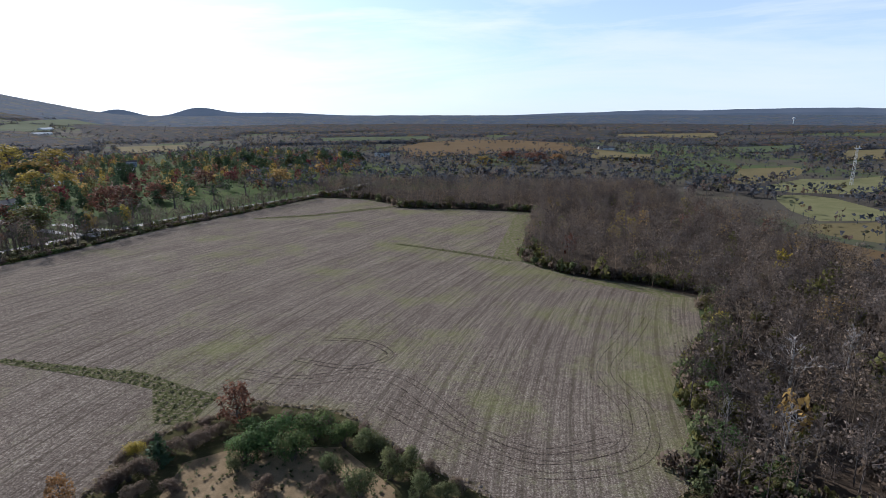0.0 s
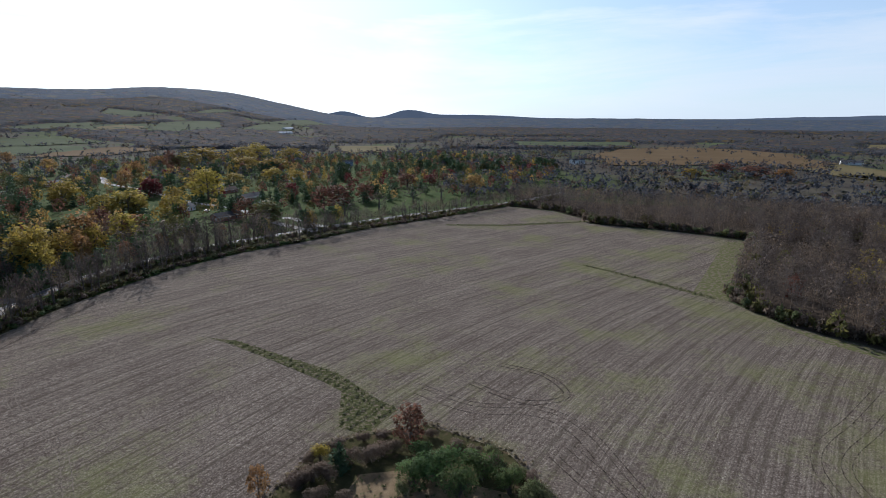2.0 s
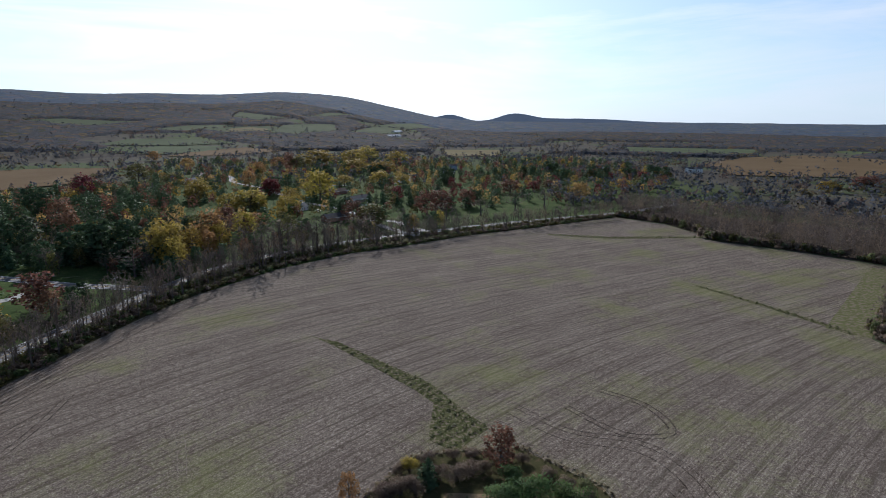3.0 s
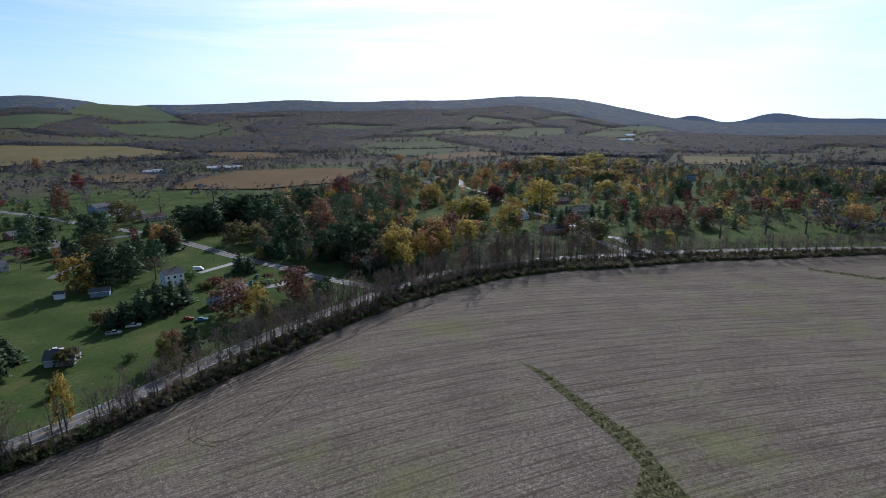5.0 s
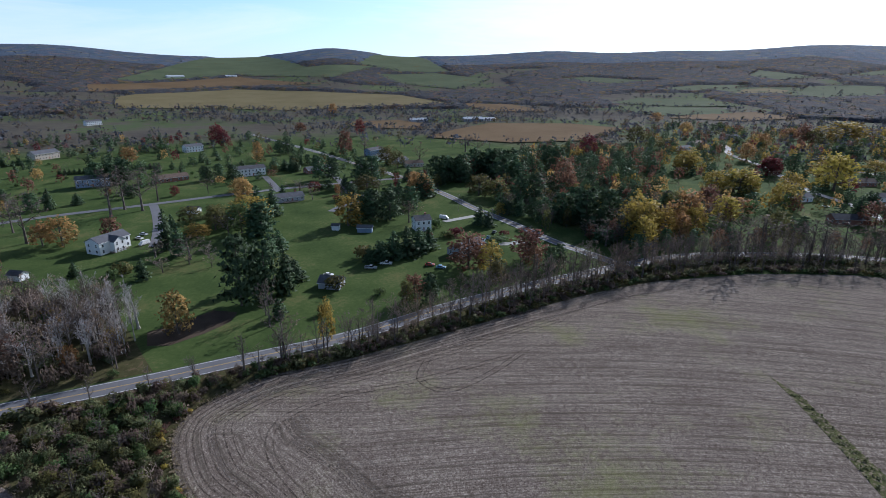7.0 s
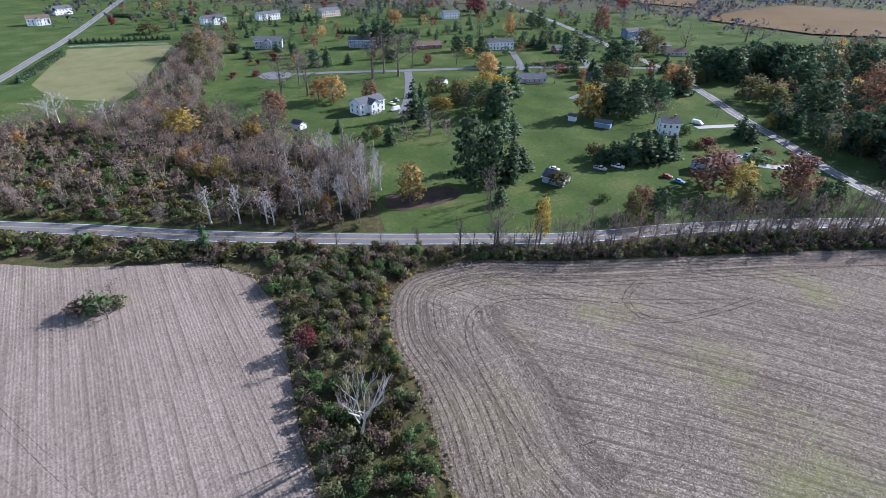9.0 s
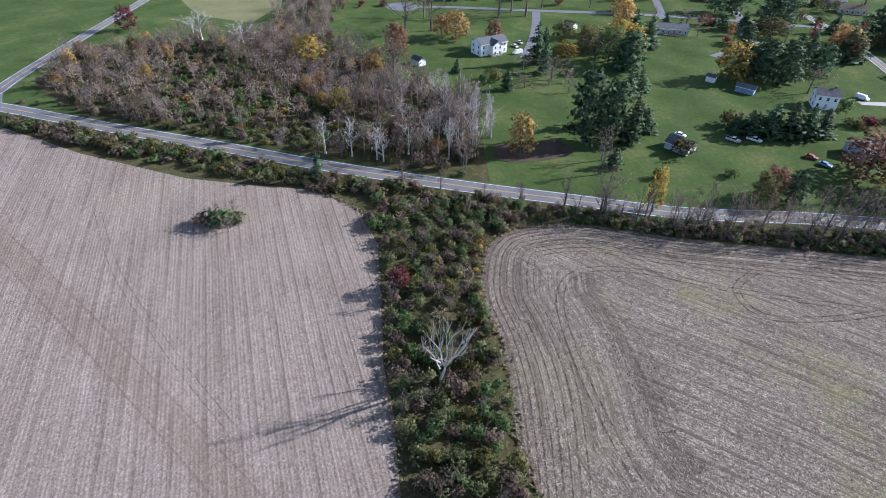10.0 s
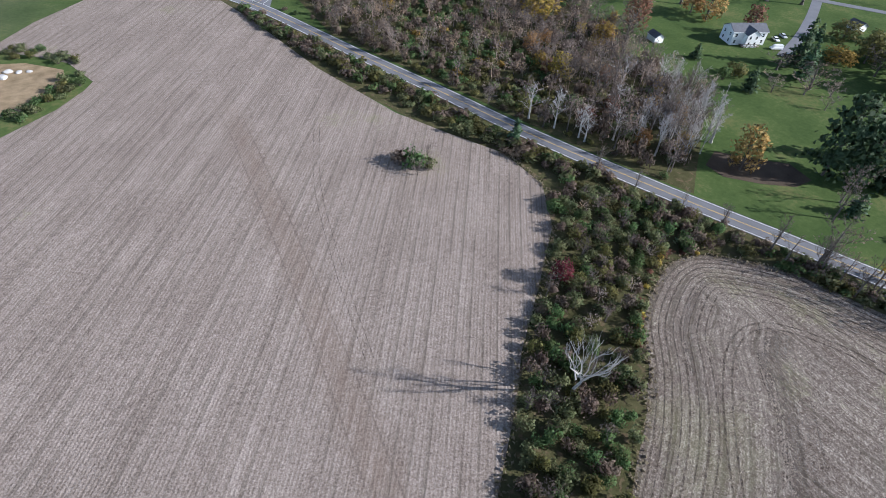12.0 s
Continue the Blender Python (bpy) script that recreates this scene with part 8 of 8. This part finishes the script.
house(-485.5, -63.2, 118, 24.0, 9, 2, WHITE_SIDING, ROOF_DARK, "white two-storey house with charcoal gabled roof")
house(-468.4, -120.3, 123, 24.0, 9, 1, BRICK, ROOF_BROWN, "red brick single-storey house with brown gabled roof")
house(-455.2, -171.9, 110, 21.8, 9, 2, BLUE_SIDING, ROOF_GREY, "blue two-storey house with grey gabled roof")
house(-426.7, -242.0, 116, 21.2, 11, 2, GREY_SIDING, ROOF_GREY, "grey two-storey house with grey gabled roof", wing=5.0)
house(-511.8, -355.2, 149, 22.9, 10, 2, WHITE_SIDING, ROOF_DARK, "white two-storey house with charcoal gabled roof", wing=5.0)
house(-556.4, -321.3, 149, 24.0, 9, 2, WHITE_SIDING, ROOF_GREY, "white two-storey house with grey gabled roof")
house(-602.1, -274.0, 150, 24.0, 11, 2, TAN_SIDING, ROOF_GREY, "tan two-storey house with grey gabled roof")
house(-449.2, -503.3, 143, 19.1, 11, 2, WHITE_SIDING, ROOF_BROWN, "white two-storey house with brown gabled roof", wing=5.0)
house(-509.8, -539.5, 160, 16.8, 10, 2, WHITE_SIDING, ROOF_GREY, "white two-storey house with grey gabled roof")
house(-586.2, 46.5, 132, 20.8, 9, 2, BLUE_SIDING, ROOF_DARK, "blue two-storey house with charcoal gabled roof")
house(-558.4, 53.5, 125, 20.0, 8, 1, WHITE_SIDING, ROOF_GREY, "white single-storey house with grey gabled roof")
house(-533.0, 67.7, 132, 17.1, 8, 1, BLUE_SIDING, ROOF_DARK, "blue single-storey house with charcoal gabled roof")
house(-511.9, 78.8, 98, 17.0, 9, 1, TAN_SIDING, ROOF_BROWN, "tan single-storey house with brown gabled roof")
house(-637.5, -145.3, 131, 18.8, 9, 2, WHITE_SIDING, ROOF_GREY, "white two-storey house with grey gabled roof")
house(-957.2, -370.7, 142, 24.0, 9, 2, WHITE_SIDING, ROOF_DARK, "white two-storey house with charcoal gabled roof")
house(-474.9, -170.5, 107, 22.3, 9, 1, GREY_SIDING, ROOF_GREY, "grey single-storey house with grey gabled roof", garage=True)
house(-332.9, 328.9, 94, 12.0, 9, 1, WHITE_SIDING, ROOF_GREY, "white single-storey house with grey gabled roof")
house(-324.0, 392.8, 85, 23.0, 9, 1, WHITE_SIDING, ROOF_DARK, "white single-storey house with charcoal gabled roof")
house(-373.9, 418.4, 80, 24.0, 9, 1, BRICK, ROOF_BROWN, "red brick single-storey house with brown gabled roof")
house(-276.6, 310.6, 75, 19.9, 9, 1, BRICK, ROOF_DARK, "red brick single-storey house with charcoal gabled roof")
house(-578.9, 397.8, 109, 18.9, 8, 1, WHITE_SIDING, ROOF_GREY, "white single-storey house with grey gabled roof")
house(-619.7, 439.6, 112, 20.1, 8, 1, TAN_SIDING, ROOF_BROWN, "tan single-storey house with brown gabled roof")
house(-676.6, 528.5, 92, 24.0, 9, 1, GREY_SIDING, ROOF_GREY, "grey single-storey house with grey gabled roof")
house(-97.2, 880.8, 47, 24.0, 9, 2, WHITE_SIDING, ROOF_DARK, "white two-storey house with charcoal gabled roof")
house(-324.8, 403.4, 45, 11.2, 8, 1, TAN_SIDING, ROOF_BROWN, "tan single-storey house with brown gabled roof")
house(-411.5, 721.3, 28, 11.8, 8, 2, BLUE_SIDING, ROOF_DARK, "blue two-storey house with charcoal gabled roof")
house(-302.9, 373.5, 29, 9.0, 9, 1, WHITE_SIDING, ROOF_BROWN, "white single-storey house with brown gabled roof")
house(-389.0, 668.7, -2, 16.9, 9, 1, WHITE_SIDING, ROOF_DARK, "white single-storey house with charcoal gabled roof")
house(-97.8, 880.3, -3, 12.7, 9, 2, WHITE_SIDING, ROOF_DARK, "white two-storey house with charcoal gabled roof")
house(-969.7, 240.0, 95, 34.9, 14, 1.4, BLUE_SIDING, ROOF_METAL, "blue single-storey barn with pale metal gabled roof", windows=False, chimney=False, category="barn", name="barn", pitch=0.45)
house(-972.5, 267.1, 98, 29.9, 10, 1.2, WHITE_SIDING, ROOF_METAL, "white single-storey barn with pale metal gabled roof", windows=False, chimney=False, category="barn", name="barn", pitch=0.45)
house(-969.9, 143.1, 96, 31.9, 12, 1.2, GREY_SIDING, ROOF_METAL, "grey single-storey barn with pale metal gabled roof", windows=False, chimney=False, category="barn", name="barn", pitch=0.45)
house(-2041.9, -537.7, 134, 60.0, 16, 1.2, WHITE_SIDING, ROOF_METAL, "white single-storey barn with pale metal gabled roof", windows=False, chimney=False, category="barn", name="barn", pitch=0.45)
house(-2083.8, -372.8, 115, 51.0, 14, 1.2, WHITE_SIDING, ROOF_METAL, "white single-storey barn with pale metal gabled roof", windows=False, chimney=False, category="barn", name="barn", pitch=0.45)
house(305.9, 1027.0, -3, 29.0, 12, 1.4, WHITE_SIDING, ROOF_GREY, "white single-storey barn with grey gabled roof", windows=False, chimney=False, category="barn", name="barn", pitch=0.45)
house(862.8, 1335.2, -9, 20.0, 12, 1.6, WHITE_SIDING, ROOF_BROWN, "white single-storey farmhouse with brown gabled roof", windows=False, chimney=False, category="barn", name="barn", pitch=0.45)
house(-1087.9, 1498.1, 83, 60.0, 14, 1.2, WHITE_SIDING, ROOF_METAL, "white single-storey barn with pale metal gabled roof", windows=False, chimney=False, category="barn", name="barn", pitch=0.45)
house(-1210.6, 1688.2, 96, 60.0, 14, 1.2, WHITE_SIDING, ROOF_METAL, "white single-storey barn with pale metal gabled roof", windows=False, chimney=False, category="barn", name="barn", pitch=0.45)

# sheds and the garden pavilion
shed(-251.5, -120.4, 250, 6, 4.5, WHITE_SIDING, ROOF_GREY, "white garden shed with a grey roof beside bare trees")
shed(-359.0, -76.7, 250, 7, 5, WHITE_SIDING, ROOF_DARK, "white garden shed with a charcoal roof")
shed(-339.9, -50.1, 250, 5, 4, WHITE_SIDING, ROOF_DARK, "small white garden shed among evergreens")
shed(-307.6, 10.3, 255, 4, 3, WHITE_SIDING, ROOF_DARK, "small white garden shed on the lawn")
shed(-301.3, 26.2, 258, 8, 4, BLUE_SIDING, ROOF_GREY, "blue-grey garden shed with white doors")
shed(-223.2, 9.7, 250, 9, 7, GREY_SIDING, ROOF_GREY, "grey pavilion with a low shingle roof on the lawn")

# parked vehicles
vehicle("pickup", -241.5, 26.5, 78, "silver", "silver pickup truck parked on the grass")
vehicle("pickup", -246.1, 33.7, 78, "white", "white pickup truck parked on the grass")
vehicle("van", -321.5, 74.2, 60, "white", "white van parked on a driveway")
vehicle("car", -274.3, 86.5, 150, "blue", "light blue car parked by the house")
vehicle("car", -278.8, 90.5, 150, "blue", "blue car parked by the house")
vehicle("car", -288.1, 96.2, 150, "dark", "dark car parked by the house")
vehicle("car", -241.5, 53.3, 80, "red", "red car parked on the lawn")
vehicle("car", -237.5, 57.7, 70, "blue", "blue car parked on the lawn")
vehicle("car", -235.4, 7.9, 80, "white", "white car parked beside the pavilion")
vehicle("van", -294.4, -84.9, 330, "white", "white van parked beside the white house")
vehicle("car", -290.8, -78.7, 330, "dark", "dark car parked beside the white house")
vehicle("car", -305.0, -90.6, 60, "white", "white car parked beside the white house")
vehicle("car", -312.6, -90.9, 60, "silver", "silver car parked beside the white house")
vehicle("car", -313.9, 331.4, 40, "white", "white car parked on a driveway")
vehicle("car", -213.3, 319.0, 20, "silver", "silver car standing on the residential street")
vehicle("car", -206.3, 309.5, 20, "white", "white car parked near the roadside trees")

# driveways and small lanes
lane("pavement_driveway", [(-290.0, -79.1), (-303.4, -82.0), (-326.4, -88.0), (-355.3, -97.4), (-387.0, -109.1)], 2.6, "grey asphalt driveway to the white house", ASPHALT)
lane("pavement_driveway", [(-315.6, 73.0), (-319.1, 80.2), (-324.0, 90.6), (-327.5, 97.9)], 2.2, "pale concrete driveway", CONCRETE)
lane("pavement_driveway", [(-478.2, 1.2), (-458.2, 9.9), (-418.9, 16.8), (-393.6, 21.6), (-396.1, 38.2)], 2.6, "grey asphalt driveway to a ranch house", ASPHALT)
lane("pavement_driveway", [(-478.0, -50.0), (-444.3, -39.8), (-414.6, -31.6)], 2.6, "grey asphalt driveway", ASPHALT)
lane("pavement_driveway", [(-268.8, 93.5), (-267.9, 99.3), (-270.6, 107.6)], 2.6, "pale concrete driveway", CONCRETE)
lane("pavement_driveway", [(-619.1, 477.3), (-586.6, 461.5), (-550.1, 434.1), (-506.4, 419.3), (-467.6, 409.1), (-411.8, 384.4)], 3.0, "pale curved residential street", CONCRETE)
lane("pavement_driveway", [(-411.8, 384.4), (-362.1, 362.9), (-313.9, 352.8), (-277.0, 337.4), (-243.6, 316.7), (-217.2, 304.8), (-194.3, 297.6)], 3.0, "pale residential street", CONCRETE)
lane("pavement_driveway", [(-409.0, 479.3), (-428.3, 472.5), (-447.3, 470.9)], 2.5, "pale residential street", CONCRETE)
lane("pavement_driveway", [(-242.7, 329.0), (-235.6, 331.2), (-216.8, 319.8), (-192.7, 312.1)], 3.0, "pale residential street", CONCRETE)
lane("pavement_driveway", [(-349.7, 6.7), (-362.9, 13.4), (-373.9, 20.7), (-381.8, 35.8)], 2.5, "grey residential lane", ASPHALT)


# ---- roadside poles, rail, fence and towers ----
POLES = [(-226, 122), (-262, 108), (-300, 98), (-338, 86), (-384, 72)]
for (x0, y0), (x1, y1) in zip(POLES, POLES[1:]):
    turn = math.degrees(math.atan2(y1 - y0, x1 - x0)) + 90
    utility_pole(x0, y0, turn)
    for k in (-1.1, 0.5, 1.1):
        dx, dy = k * math.cos(radians(turn)), k * math.sin(radians(turn))
        wire((x0 + dx, y0 + dy, 10.55), (x1 + dx, y1 + dy, 10.55))
utility_pole(*POLES[-1], 20)
guard_rail([(-230, 160), (-231.5, 175), (-231, 190), (-229.5, 204), (-226, 220)], "galvanised steel guard rail on posts at the bend")
board_fence([(-372, -388), (-390, -363), (-410, -325)], "white board fence behind the mown field")
lattice_tower(385, 508, 34, "slender steel lattice mast on the fields")
water_tower(1400, 2219, 27, "white water tower on the horizon")
for i, (px, py, s) in enumerate(((-14, -221, 1.0), (-17, -219, 0.8), (-12, -217, 1.2), (-20, -218, 0.7), (-9, -222, 1.1), (-6, -219, 0.9))):
    bm = bmesh.new()
    bmesh.ops.create_icosphere(bm, subdivisions=2, radius=s, matrix=Matrix.Diagonal((1.6, 1.2, 0.7, 1)))
    for q in bm.verts:
        q.co *= 1 + 0.25 * noise.noise(q.co * 1.7 + Vector((i * 3.1, 0, 0)))
    me = bpy.data.meshes.new("rubble_heap")
    bm.to_mesh(me)
    bm.free()
    me.materials.append(CONCRETE)
    tagged(new("rubble_heap", me), "pale heap of broken rubble in the pen", "rubble", "rubble heaps").matrix_basis = pose(px, py, 0.25 * s, 0, 0, 50 * i)
